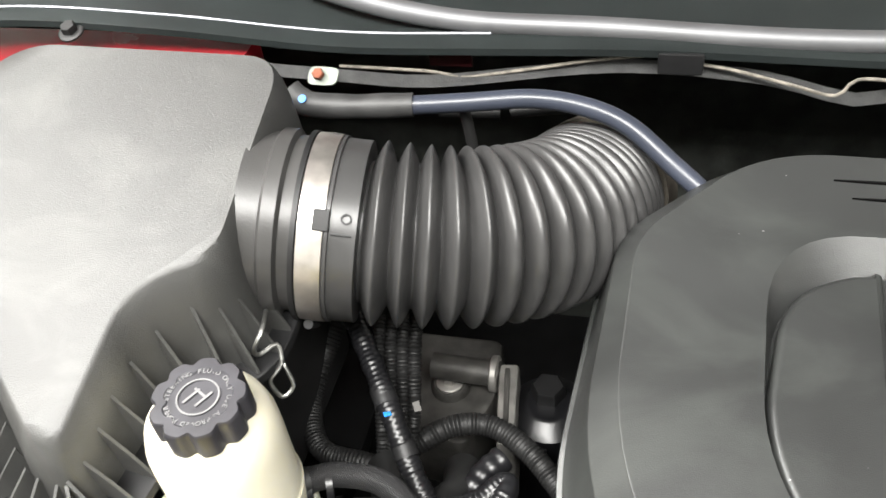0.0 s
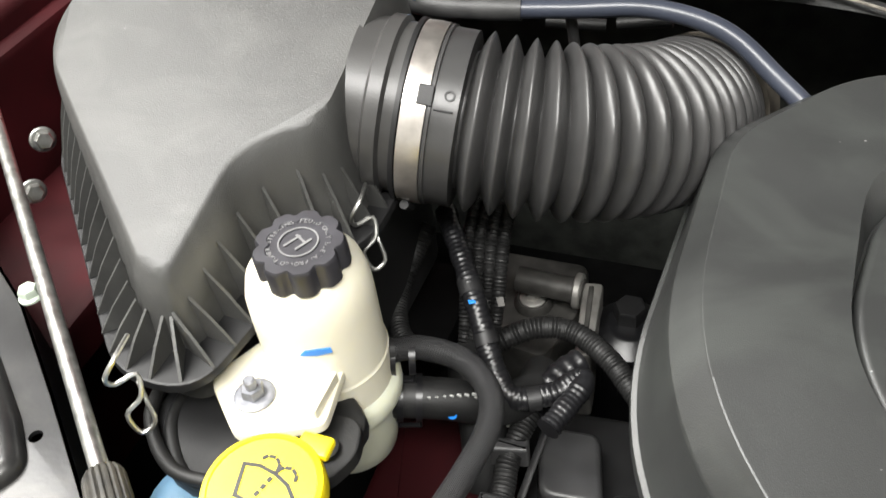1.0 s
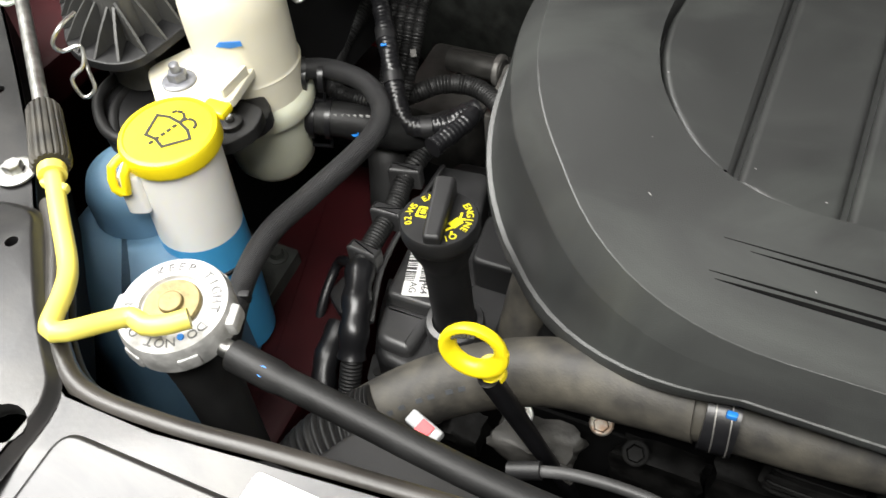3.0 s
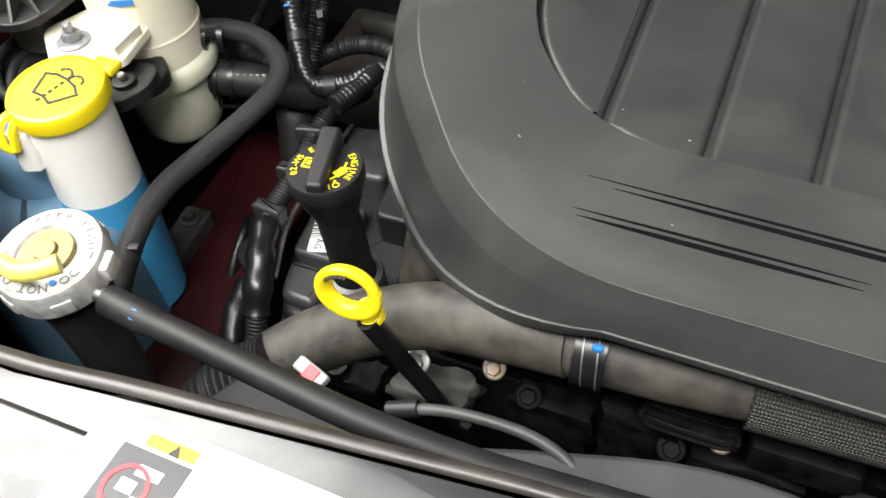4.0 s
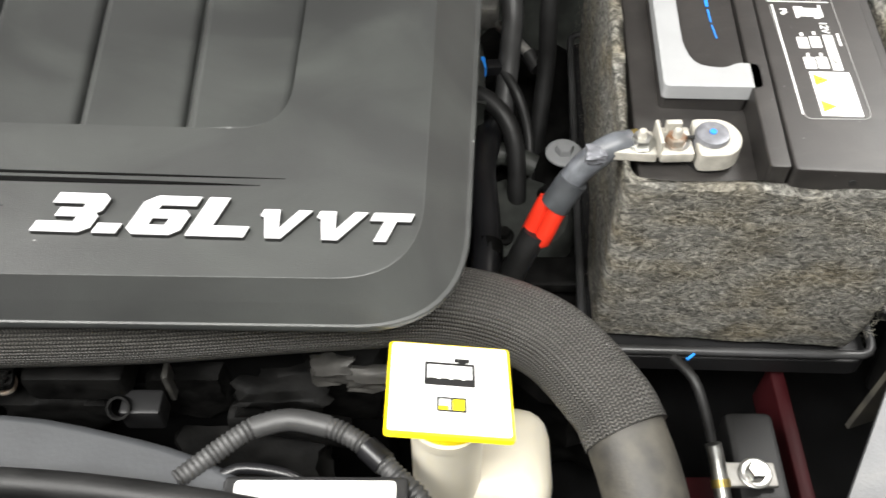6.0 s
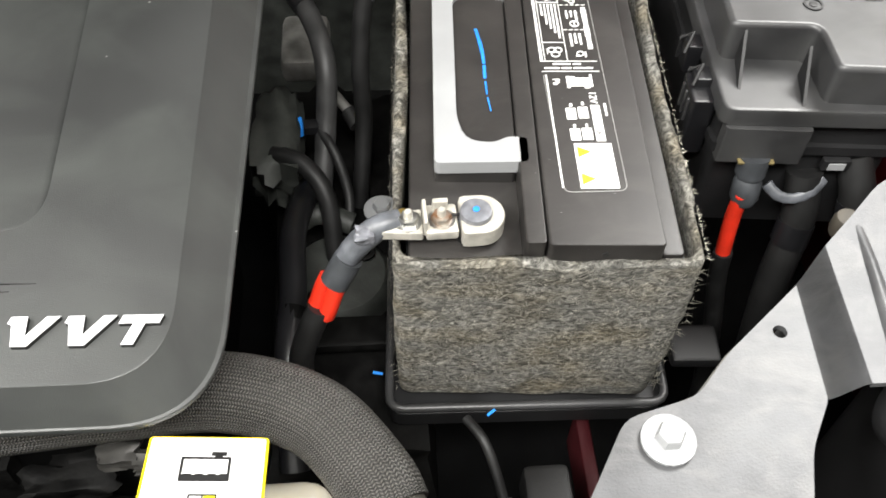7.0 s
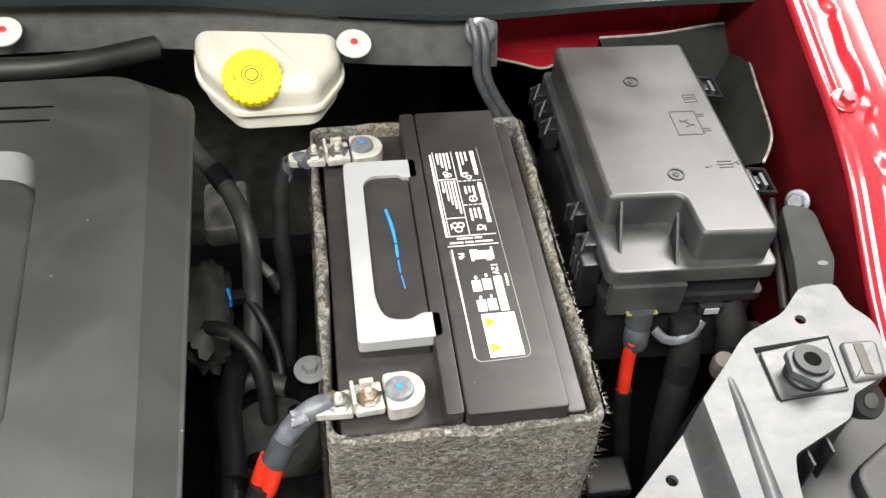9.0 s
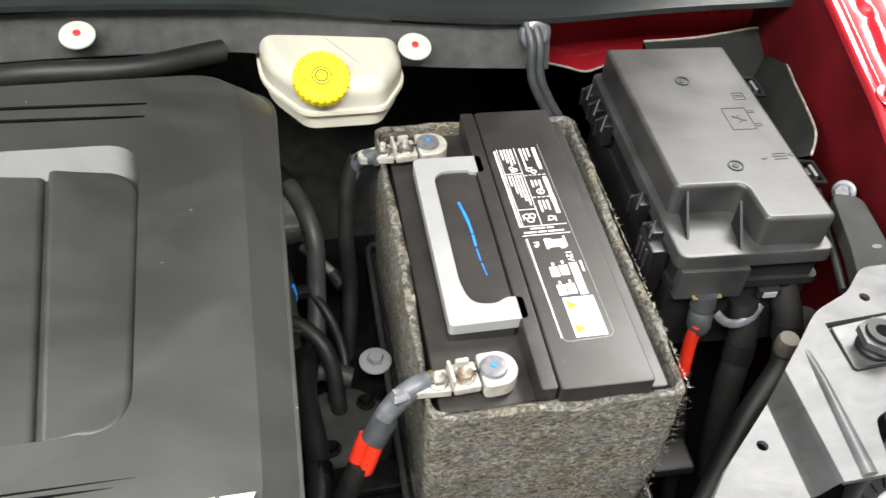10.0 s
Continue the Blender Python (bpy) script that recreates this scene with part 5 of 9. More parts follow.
# ---- radiator cap and overflow tube ----
def radiator_cap():
    ob = thing("radiator_filler", (-0.337, -0.131, 0.86), "stamped steel radiator pressure cap on its filler neck", "radiator cap")
    up = Vector((0.02, -0.10, 1)).normalized()
    c = Vector((-0.342, -0.127, 1.012))
    m = axes(c, up)
    part("neck", tube(bmesh.new(), [(-0.325, -0.137, 0.83), (-0.330, -0.134, 0.92), tuple(c + up * -0.012)], lambda s, n: 0.015 + 0.010 * (s / n) ** 6, 24), RUBBER, ob, "black filler neck")
    cap = part("cap", lathe(bmesh.new(), [(0.0275, -0.012), (0.0295, -0.010), (0.0300, -0.002), (0.0296, 0.004), (0.0284, 0.0068), (0.0175, 0.0078), (0.0165, 0.006), (0.014, 0.0055)], m, 64), CAPSTEEL, ob, "worn bright steel cap")
    for a in (15, 195):
        part("ear", box(bmesh.new(), (0, 0, 0), (0.010, 0.014, 0.012), 0.003, m @ Matrix.Rotation(radians(a), 4, "Z") @ Matrix.Translation((0.029, 0, -0.002))), CAPSTEEL, cap)
    for a in (75, 135, 255, 315):
        part("crimp", box(bmesh.new(), (0, 0, 0), (0.006, 0.012, 0.010), 0.002, m @ Matrix.Rotation(radians(a), 4, "Z") @ Matrix.Translation((0.028, 0, -0.004))), CAPSTEEL, cap)
    part("centre_disc", lathe(bmesh.new(), [(0.0150, 0.005), (0.0150, 0.0075), (0.0142, 0.0085), (0.0065, 0.0085), (0.006, 0.0105), (0.005, 0.011)], m, 36), TARNISH, cap, "tarnished brass centre disc")
    bm = bmesh.new()
    arc_text(bm, "KEEP TIGHT", m @ Matrix.Translation((0, 0, 0.0070)), 0.0226, 0.0070, 140, -14, 0.0008)
    arc_text(bm, "DO NOT OPEN", m @ Matrix.Translation((0, 0, 0.0070)), 0.0226, 0.0070, 345, -14, 0.0008)
    part("lettering", bm, EMBOSS, cap, "stamped lettering")
    part("paint_dot", lathe(bmesh.new(), [(0.0018, 0.0080), (0.0018, 0.0088)], m @ Matrix.Translation((0.016, -0.015, 0)), 10), BLUEINK, cap, "blue paint dot")
    part("side_nipple", tube(bmesh.new(), [c + Vector((0.026, -0.004, -0.010)), c + Vector((0.045, -0.005, -0.012))], 0.005, 12), STEEL, ob)
    return ob


radiator_cap()
ovf = thing("overflow_tube", (-0.05, -0.12, 0.90), "black rubber overflow tube from the radiator cap", "tube")
part("tube", tube(bmesh.new(), [(-0.306, -0.127, 0.977), (-0.283, -0.129, 0.975), (-0.235, -0.131, 0.968), (-0.16, -0.133, 0.955), (-0.10, -0.128, 0.940), (-0.04, -0.119, 0.928), (0.03, -0.113, 0.922), (0.12, -0.115, 0.915), (0.22, -0.125, 0.90), (0.30, -0.14, 0.88)], lambda s, n: 0.0088 if s < 0.03 else 0.0078, 18), RUBBER, ovf)
part("paint_dot", lathe(bmesh.new(), [(0.003, 0), (0.003, 0.001)], axes((-0.283, -0.1325, 0.9815), (0.1, -0.5, 0.85)), 12), BLUEINK, ovf, "light blue paint dot")


# ---- hood prop rod ----
def prop_rod():
    ob = thing("hood_prop_rod", (-0.5, -0.05, 1.0), "stowed steel hood prop rod with ribbed grip and yellow hook", "prop rod")
    part("rod", tube(bmesh.new(), [(-0.78, 0.216, 1.030), (-0.65, 0.098, 1.022), (-0.50, -0.038, 1.014)], 0.0050, 14), STEEL, ob, "grey steel rod")
    a, b = Vector((-0.508, -0.030, 1.014)), Vector((-0.468, -0.069, 1.010))
    m = axes(a, b - a, (0, 0, 1))
    L = (b - a).length
    part("grip", lathe(bmesh.new(), [(0.0090, 0), (0.0110, 0.004), (0.0124, L - 0.003), (0.0110, L)], m, 72, lobes=18, depth=0.12), DUSTY, ob, "ribbed grey rubber grip")
    pts = [(-0.470, -0.067, 1.010), (-0.437, -0.098, 1.008), (-0.407, -0.126, 1.006), (-0.393, -0.144, 1.009), (-0.381, -0.166, 1.012), (-0.372, -0.164, 1.011), (-0.360, -0.148, 1.006), (-0.352, -0.1405, 1.004), (-0.342, -0.1425, 1.004), (-0.332, -0.138, 1.004), (-0.323, -0.130, 1.004)]
    part("hook", tube(bmesh.new(), pts, 0.0055, 16, 0.004), YELLOWROD, ob, "yellow vinyl-coated hook end")
    part("collar", tube(bmesh.new(), [(-0.4665, -0.0705, 1.010), (-0.462, -0.075, 1.0095)], 0.0085, 14), YELLOWROD, ob)
    part("stop", box(bmesh.new(), (-0.455, -0.081, 1.009), (0.020, 0.006, 0.006), 0.002), YELLOWROD, ob)
    return ob


prop_rod()

# ---- radiator support, left ----
def support_panel():
    ob = thing("radiator_support_panel", (-0.2, -0.25, 0.98), "silver-grey painted steel radiator support panel", "support panel", kind="structure")
    edge = [(-0.760, 0.140), (-0.645, 0.068), (-0.575, 0.010), (-0.503, -0.052), (-0.462, -0.093), (-0.435, -0.118), (-0.408, -0.148), (-0.385, -0.172), (-0.352, -0.190), (-0.30, -0.190), (-0.24, -0.183), (-0.127, -0.171), (-0.05, -0.163), (0.03, -0.159), (0.10, -0.163), (0.20, -0.185), (0.30, -0.215)]
    outer = [(0.30, -0.55), (-0.85, -0.55), (-0.95, -0.10), (-0.86, 0.16)]
    hgt = lambda x, y: 1.003 - 0.25 * max(0, x + 0.02) ** 1.5 - 0.10 * max(0, -0.24 - y)
    holes = [ring(-0.366, -0.217, 0.0125, 16, 0.0105), ring(-0.448, -0.125, 0.004, 10), ring(-0.567, -0.016, 0.0042, 10), ring(-0.044, -0.1785, 0.0085, 14, 0.0062)]
    part("panel", holed(bmesh.new(), edge + outer, holes, lambda x, y: hgt(x, y) - 0.003, hgt), SILVER, ob, angle=25)
    e3 = [Vector((x, y, hgt(x, y))) for x, y in edge]
    lip = [p + Vector((0.004, 0.005, -0.004)) for p in e3[4:]]
    part("edge_lip", tube(bmesh.new(), lip, lambda s, n: 0.0062 - 0.0030 * min(1, max(0, (s - 0.25) / 0.30)), 12), EDGE_RUBBER, ob, "dull brown-grey rolled edge")
    part("edge_channel", tube(bmesh.new(), [p + Vector((0.005, 0.009, -0.012)) for p in e3[4:]], 0.0040, 12), RUBBER, ob, "dark rubber edge seal")
    wall = bmesh.new()
    for a, b in zip(e3, e3[1:]):
        q = [wall.verts.new(v) for v in (a, b, b - Vector((0, 0, 0.08)), a - Vector((0, 0, 0.08)))]
        wall.faces.new(q)
    bmesh.ops.remove_doubles(wall, verts=wall.verts[:], dist=1e-5)
    bmesh.ops.solidify(wall, geom=wall.faces[:], thickness=0.002)
    part("edge_flange", wall, DARK, ob)
    # pressed pillow beside the prop rod
    part("pressed_pillow", pressed(bmesh.new(), rounded([(-0.540, -0.135, 0.03), (-0.487, -0.098, 0.02), (-0.452, -0.096, 0.02), (-0.437, -0.113, 0.02), (-0.394, -0.157, 0.03), (-0.350, -0.192, 0.02), (-0.346, -0.34, 0.04), (-0.58, -0.34, 0.05)], 6), [ring(-0.366, -0.217, 0.0125, 16, 0.0105), ring(-0.448, -0.125, 0.004, 10)], 1.0035, 1.0085, 0.007), SILVER, ob, angle=60)
    part("pressed_step", slab(bmesh.new(), rounded([(-0.338, -0.206, 0.012), (-0.22, -0.205, 0.02), (-0.05, -0.192, 0.02), (0.06, -0.195, 0.02), (0.1, -0.5, 0.02), (-0.338, -0.5, 0.02)], 5), 0.985, lambda x, y: hgt(x, y) + 0.0045, bevel=0.004, seg=3), SILVER, ob, angle=60)
    part("pressed_ridge", slab(bmesh.new(), rounded([(-0.655, 0.048, 0.02), (-0.580, -0.010, 0.012), (-0.556, -0.035, 0.012), (-0.585, -0.085, 0.015), (-0.75, -0.065, 0.02), (-0.79, 0.05, 0.02)], 5), 0.996, 1.012, bevel=0.010, seg=4), SILVER, ob, angle=60)
    part("plug", lathe(bmesh.new(), [(0.004, 0), (0.0042, 0.004), (0.003, 0.006)], axes((-0.507, -0.100, 1.004)), 12), RUBBER, ob, "small black rubber plug")
    return ob


support_panel()
bolt("washer_bolt", (-0.492, -0.077, 1.0045), (0, 0, 1), 0.0062, STEEL, "zinc flange bolt on the support panel", "bolts of the support panel", washer=2.1)
bolt("painted_nut", (-0.640, 0.072, 1.004), (0, 0, 1), 0.0065, PALEGREEN, "pale green painted nut", "nuts of the support panel", washer=1.2, category="nut")
wl = thing("warning_label", (-0.187, -0.222, 1.006), "white warning sticker with a dark pictogram and yellow header", "sticker")
m = axes((-0.172, -0.2185, 1.0085), (0, 0.0, 1), (0.02, 1, 0))
part("paper", slab(bmesh.new(), rounded([(-0.068, -0.026, 0.003), (0.068, -0.026, 0.003), (0.068, 0.026, 0.003), (-0.068, 0.026, 0.003)], 3), 0, 0.0005, m), WHITE, wl)
part("pictogram", box(bmesh.new(), (-0.032, -0.0055, 0.0006), (0.036, 0.037, 0.0004), 0, m), CAPGREY, wl, "dark pictogram field")
part("header", box(bmesh.new(), (-0.028, 0.0178, 0.0006), (0.026, 0.006, 0.0004), 0, m), YINK, wl, "yellow header bar")
part("warning_triangle", slab(bmesh.new(), [(-0.0285, 0.0145), (-0.0225, 0.0145), (-0.0255, 0.0205)], 0.0009, 0.0011, m), INK, wl)
part("red_ring", lathe(bmesh.new(), [(0.009, 0.0007), (0.009, 0.0012), (0.011, 0.0012), (0.011, 0.0007)], m @ Matrix.Translation((-0.036, -0.005, 0)), 24, close=False), REDINK, wl)
bm = bmesh.new()
for x, y, w, h in ((-0.03, 0.004, 0.012, 0.005), (-0.024, -0.010, 0.014, 0.006), (-0.036, -0.004, 0.008, 0.006)):
    box(bm, (x, y, 0.0009), (w, h, 0.0004), 0, m)
part("pictogram_shapes", bm, WHITE, wl)
bm = bmesh.new()
for k in range(13):
    box(bm, (-0.0595, -0.021 + 0.0032 * k, 0.0006), (0.009, 0.0014 if k % 3 else 0.0022, 0.0004), 0, m)
tagged(part("bar_code", bm, GREYPRINT, wl), kind="stuff")

# ---- fan shroud and pieces in front of the engine ----
shroud = thing("fan_shroud", (0.03, -0.13, 0.60), "dark grey plastic radiator fan shroud", "fan shroud")
bm = bmesh.new()
slab(bm, rounded([(-0.175, -0.118, 0.01), (-0.10, -0.090, 0.03), (0.03, -0.052, 0.10), (0.17, -0.085, 0.06), (0.245, -0.140, 0.02), (0.25, -0.21, 0.01), (-0.175, -0.21, 0.01)], 6), 0.60, lambda x, y: 0.893 + 0.35 * (y + 0.2) * 0, bevel=0.006)
part("shroud_panel", bm, SHROUD, shroud, angle=50)
for x, y in ((-0.098, -0.108), (0.150, -0.112)):
    part("clip", box(bmesh.new(), (x, y, 0.898), (0.010, 0.006, 0.016), 0.0015), PLASTIC, shroud)
part("module", box(bmesh.new(), (0.223, -0.130, 0.8885), (0.095, 0.062, 0.02), 0.003), PLASTIC, shroud, "black control module")
part("module_label", slab(bmesh.new(), rounded([(0.182, -0.152, 0.003), (0.264, -0.152, 0.003), (0.264, -0.1025, 0.003), (0.182, -0.1025, 0.003)], 4), 0.8984, 0.8994), WHITE, shroud, "white paper label on the shroud")
bm = bmesh.new()
for i in range(5):
    box(bm, (0.228 + 0.0018 * i, -0.1090, 0.8996), (0.0008 if i % 2 else 0.0012, 0.009, 0.0006))
for k in range(3):
    box(bm, (0.187 + 0.002 * k, -0.1075, 0.8996), (0.0008, 0.004 + 0.002 * (k % 2), 0.0006))
    box(bm, (0.222, -0.124 - 0.006 * k, 0.8996), (0.06 - 0.01 * k, 0.0018, 0.0006))
box(bm, (0.2505, -0.1070, 0.8996), (0.0006, 0.006, 0.0006))
tagged(part("printed_bars", bm, GREYPRINT, shroud), kind="stuff")
duct = thing("radiator_duct", (-0.24, -0.10, 0.80), "flat black plastic duct panel beside the radiator", "duct")
part("panel", slab(bmesh.new(), rounded([(-0.275, -0.135, 0.01), (-0.255, -0.098, 0.01), (-0.15, -0.098, 0.01), (-0.12, -0.16, 0.01), (-0.22, -0.17, 0.01)], 4), 0.80, 0.90, bevel=0.004), PLASTIC, duct)
mesh_tube = thing("mesh_sleeved_wire", (-0.08, -0.085, 0.885), "wiring in a grey mesh sleeve", "wiring")
part("sleeve", tube(bmesh.new(), [(-0.165, -0.090, 0.892), (-0.13, -0.084, 0.899), (-0.09, -0.082, 0.899), (-0.065, -0.085, 0.893), (-0.05, -0.092, 0.886)], 0.0035, 14), RUBBERGREY, mesh_tube)
part("tape_end", tube(bmesh.new(), [(-0.168, -0.0915, 0.891), (-0.150, -0.087, 0.896)], 0.0054, 14), PLASTIC, mesh_tube, "black tape end")
corr = thing("corrugated_duct", (-0.30, -0.10, 0.80), "corrugated black rubber duct", "duct")
part("duct", tube(bmesh.new(), [(-0.315, -0.155, 0.79), (-0.288, -0.105, 0.838), (-0.255, -0.075, 0.855)], ribbed(0.034, 0.0042, 0.0025), 32, 0.0007), RUBBER, corr, angle=80)
tagm = thing("hose_tag", (-0.222, -0.085, 0.885), "grey clip with a red mark on the hose", "clip")
part("clip", box(bmesh.new(), (0, 0, 0), (0.026, 0.010, 0.006), 0.002, pose(-0.227, -0.081, 0.884, 15, 0, -20)), LIGHTGREY, tagm)
part("red_mark", box(bmesh.new(), (0.002, -0.001, 0.0028), (0.010, 0.009, 0.002), 0.0005, pose(-0.227, -0.081, 0.884, 15, 0, -20)), REDINK, tagm, "red mark")


# ---- coolant bottle ----
def coolant_bottle():
    ob = thing("coolant_bottle", (0.30, -0.06, 0.74), "white plastic coolant bottle with a square yellow-edged lid", "coolant bottle")
    part("bottle", box(bmesh.new(), (0.312, -0.052, 0.785), (0.085, 0.07, 0.09), 0.02, None, 4), IVORY, ob)
    part("neck", lathe(bmesh.new(), [(0.020, 0.80), (0.020, 0.898), (0.0215, 0.90), (0.0215, 0.908)], axes((0.290, -0.068, 0), (0.0, 0.0, 1)), 28), IVORY, ob)
    tl, tr, br = Vector((0.2645, -0.032, 0.9185)), Vector((0.325, -0.0335, 0.9125)), Vector((0.3175, -0.0935, 0.9295))
    c = (tl + br) / 2
    x = (tr - tl).normalized()
    nrm = x.cross((tl + (br - tr) - tl).normalized() * -1).normalized()
    if nrm.z < 0:
        nrm = -nrm
    y = nrm.cross(x)
    m = Matrix.Translation(c) @ Matrix((x, y, nrm)).transposed().to_4x4()
    part("cap", lathe(bmesh.new(), [(0.021, -0.02), (0.0225, -0.018), (0.0225, -0.002)], m, 28), YELLOW, ob, "yellow plastic cap")
    lid = part("lid_plate", slab(bmesh.new(), rounded([(-0.0325, -0.0325, 0.003), (0.0325, -0.0325, 0.003), (0.0325, 0.0325, 0.003), (-0.0325, 0.0325, 0.003)], 4), -0.003, 0.0, m, bevel=0.0008), YELLOW, ob, "square yellow plate")
    part("face", slab(bmesh.new(), rounded([(-0.0308, -0.0308, 0.002), (0.0308, -0.0308, 0.002), (0.0308, 0.0308, 0.002), (-0.0308, 0.0308, 0.002)], 4), 0.0, 0.0006, m), WHITE, lid, "white printed face")
    bm = bmesh.new()
    for x0, y0, w, h in ((0, 0.0020, 0.025, 0.0042), (-0.0090, 0.0042, 0.0045, 0.0012), (-0.0025, 0.0042, 0.0045, 0.0012), (0.0040, 0.0042, 0.0045, 0.0012), (0.0102, 0.0042, 0.0040, 0.0012), (0, 0.0155, 0.026, 0.0014), (-0.0125, 0.008, 0.0014, 0.016), (0.0125, 0.008, 0.0014, 0.016), (0.0065, 0.0185, 0.008, 0.0025), (0.0065, 0.0168, 0.004, 0.003)):
        box(bm, (x0, y0 + 0.001, 0.0009), (w, h, 0.0005), 0, m)
    part("level_symbol", bm, INK, lid, "black coolant level symbol")
    bm = bmesh.new()
    for x0, y0, w, h in ((0.0045, -0.0125, 0.006, 0.0085), (-0.0036, -0.0148, 0.006, 0.003)):
        box(bm, (x0, y0, 0.0009), (w, h, 0.0005), 0, m)
    part("book_symbol", bm, YINK, lid, "yellow handbook symbol")
    bm = bmesh.new()
    for x0, w in ((-0.0062, 0.0009), (0.0008, 0.0008), (0.0078, 0.0009)):
        box(bm, (x0, -0.0125, 0.0013), (w, 0.0085, 0.0004), 0, m)
    box(bm, (0.001, -0.0082, 0.0013), (0.0145, 0.0009, 0.0004), 0, m)
    box(bm, (0.001, -0.0168, 0.0013), (0.0145, 0.0009, 0.0004), 0, m)
    part("book_lines", bm, INK, lid)
    return ob


coolant_bottle()

# ---- battery ----
BAT = pose(0.503, 0.233, 0, 0, 0, -3.1)


def battery():
    ob = thing("battery", BAT @ Vector((0, 0, 0.765)), "black car battery with a grey handle frame and white label", "battery")
    L = lambda u0, u1, v0, v1, r: rounded([(u0, v0, r), (u1, v0, r), (u1, v1, r), (u0, v1, r)], 3)
    part("case", slab(bmesh.new(), L(-0.0885, 0.0885, -0.161, 0.161, 0.006), 0.765, 0.9255, BAT, bevel=0.002), BATTPL, ob)
    part("lid_block", slab(bmesh.new(), L(-0.002, 0.071, -0.164, 0.166, 0.004), 0.925, 0.947, BAT, bevel=0.002), BATTPL, ob)
    part("lid_strip", slab(bmesh.new(), L(-0.016, -0.0028, -0.162, 0.166, 0.003), 0.925, 0.9465, BAT, bevel=0.0015), BATTPL, ob)
    part("lid_ledge", slab(bmesh.new(), L(0.0715, 0.0865, -0.160, 0.160, 0.004), 0.925, 0.932, BAT, bevel=0.002), BATTPL, ob)
    part("handle_block", slab(bmesh.new(), L(-0.071, -0.0165, -0.094, 0.100, 0.003), 0.925, 0.9435, BAT, bevel=0.0015), BATTPL, ob)
    c = rounded([(-0.0715, -0.096, 0.004), (-0.009, -0.094, 0.004), (-0.009, -0.072, 0.003), (-0.022, -0.071, 0.004), (-0.031, -0.077, 0.006), (-0.050, -0.075, 0.014), (-0.056, -0.055, 0.01), (-0.056, 0.075, 0.012), (-0.048, 0.083, 0.008), (-0.024, 0.083, 0.004), (-0.022, 0.079, 0.002), (-0.009, 0.080, 0.003), (-0.009, 0.102, 0.004), (-0.0715, 0.102, 0.006)], 3)
    bm = bmesh.new()
    vs = [bm.verts.new(BAT @ Vector((p.x, p.y, 0.9465))) for p in c]
    lo = [bm.verts.new(BAT @ Vector((p.x, p.y, 0.936))) for p in c]
    bmesh.ops.triangle_fill(bm, edges=[bm.edges.new((a, b)) for a, b in zip(vs, vs[1:] + vs[:1])], use_beauty=True)
    for i in range(len(c)):
        j = (i + 1) % len(c)
        bm.faces.new((lo[i], lo[j], vs[j], vs[i]))
    part("handle_frame", bm, LIGHTGREY, ob, "light grey C-shaped handle frame")
    # blue crayon stroke
    bm = bmesh.new()
    pts = [(-0.0393, 0.0440), (-0.0368, 0.0300), (-0.0352, 0.0175), (-0.0345, 0.0045), (-0.0344, -0.0125), (-0.0336, -0.0290), (-0.0316, -0.0460)]
    for i, (p, q) in enumerate(zip(pts, pts[1:])):
        d = Vector(q) - Vector(p)
        box(bm, (0, 0, 0), (d.length * (0.98 if i < 3 else 0.8), (0.0024, 0.0028, 0.0022, 0.0022, 0.0012, 0.0009)[i], 0.0006), 0, BAT @ Matrix.Translation(((p[0] + q[0]) / 2, (p[1] + q[1]) / 2, 0.9439)) @ Matrix.Rotation(math.atan2(d.y, d.x), 4, "Z"))
    part("crayon_stroke", bm, BLUEINK, ob, "blue crayon stroke")
    part("vent_hole", lathe(bmesh.new(), [(0.0022, 0), (0.0022, 0.0006)], BAT @ Matrix.Translation((0.034, -0.1642, 0.938)) @ Matrix.Rotation(radians(90), 4, "X"), 10), INK, ob)

    # printed label, its lines running along the battery
    Z = 0.9472
    LAB = BAT @ Matrix.Rotation(radians(1.0), 4, "Z")

    def bars(name, mat, rows, lbl="", z=Z):
        bm = bmesh.new()
        for u, v, w, h in rows:
            box(bm, (u, v, z), (w, h, 0.0005), 0, LAB)
        return part(name, bm, mat, ob, lbl)

    rr = random.Random(7)

    def line(u, v0, v1, w, lo=0.0022, hi=0.006):
        """One unreadable printed line as words of uneven length."""
        out, v = [], v0
        while v > v1 + 0.001:
            n = min(rr.uniform(lo, hi), v - v1)
            out.append((u, v - n / 2, w * rr.uniform(0.8, 1.1), n))
            v -= n + 0.0008
        return out

    rows = line(0.0072, 0.105, 0.004, 0.0021)
    bars("edge_print", WHITE, rows, "white fine print")
    rows = []
    for k, end in enumerate((0.086, 0.083, 0.088, 0.092)):
        rows += line(0.0225 - 0.0031 * k, 0.1065, end, 0.0017)
    for k, end in enumerate((0.030, 0.036, 0.041, 0.046, 0.055)):
        rows += line(0.0235 - 0.0027 * k, 0.070, end, 0.0014)
    bars("fine_print", WHITE, rows, "white fine print")
    rows = []
    for k, (a, end) in enumerate(((0.1065, 0.094), (0.1065, 0.090), (0.1065, 0.076), (0.062, 0.050), (0.062, 0.054), (0.062, 0.053), (0.035, 0.022), (0.035, 0.024), (0.035, 0.020))):
        rows += line(0.0385 - 0.0035 * (k % 3), a, end, 0.0017)
    bars("fine_print", WHITE, rows, "white fine print")
    bars("headline_bars", WHITE, line(0.0445, 0.107, 0.076, 0.0034, 0.0016, 0.005) + line(0.0448, 0.066, 0.016, 0.0038, 0.0016, 0.0045), "white headline print")
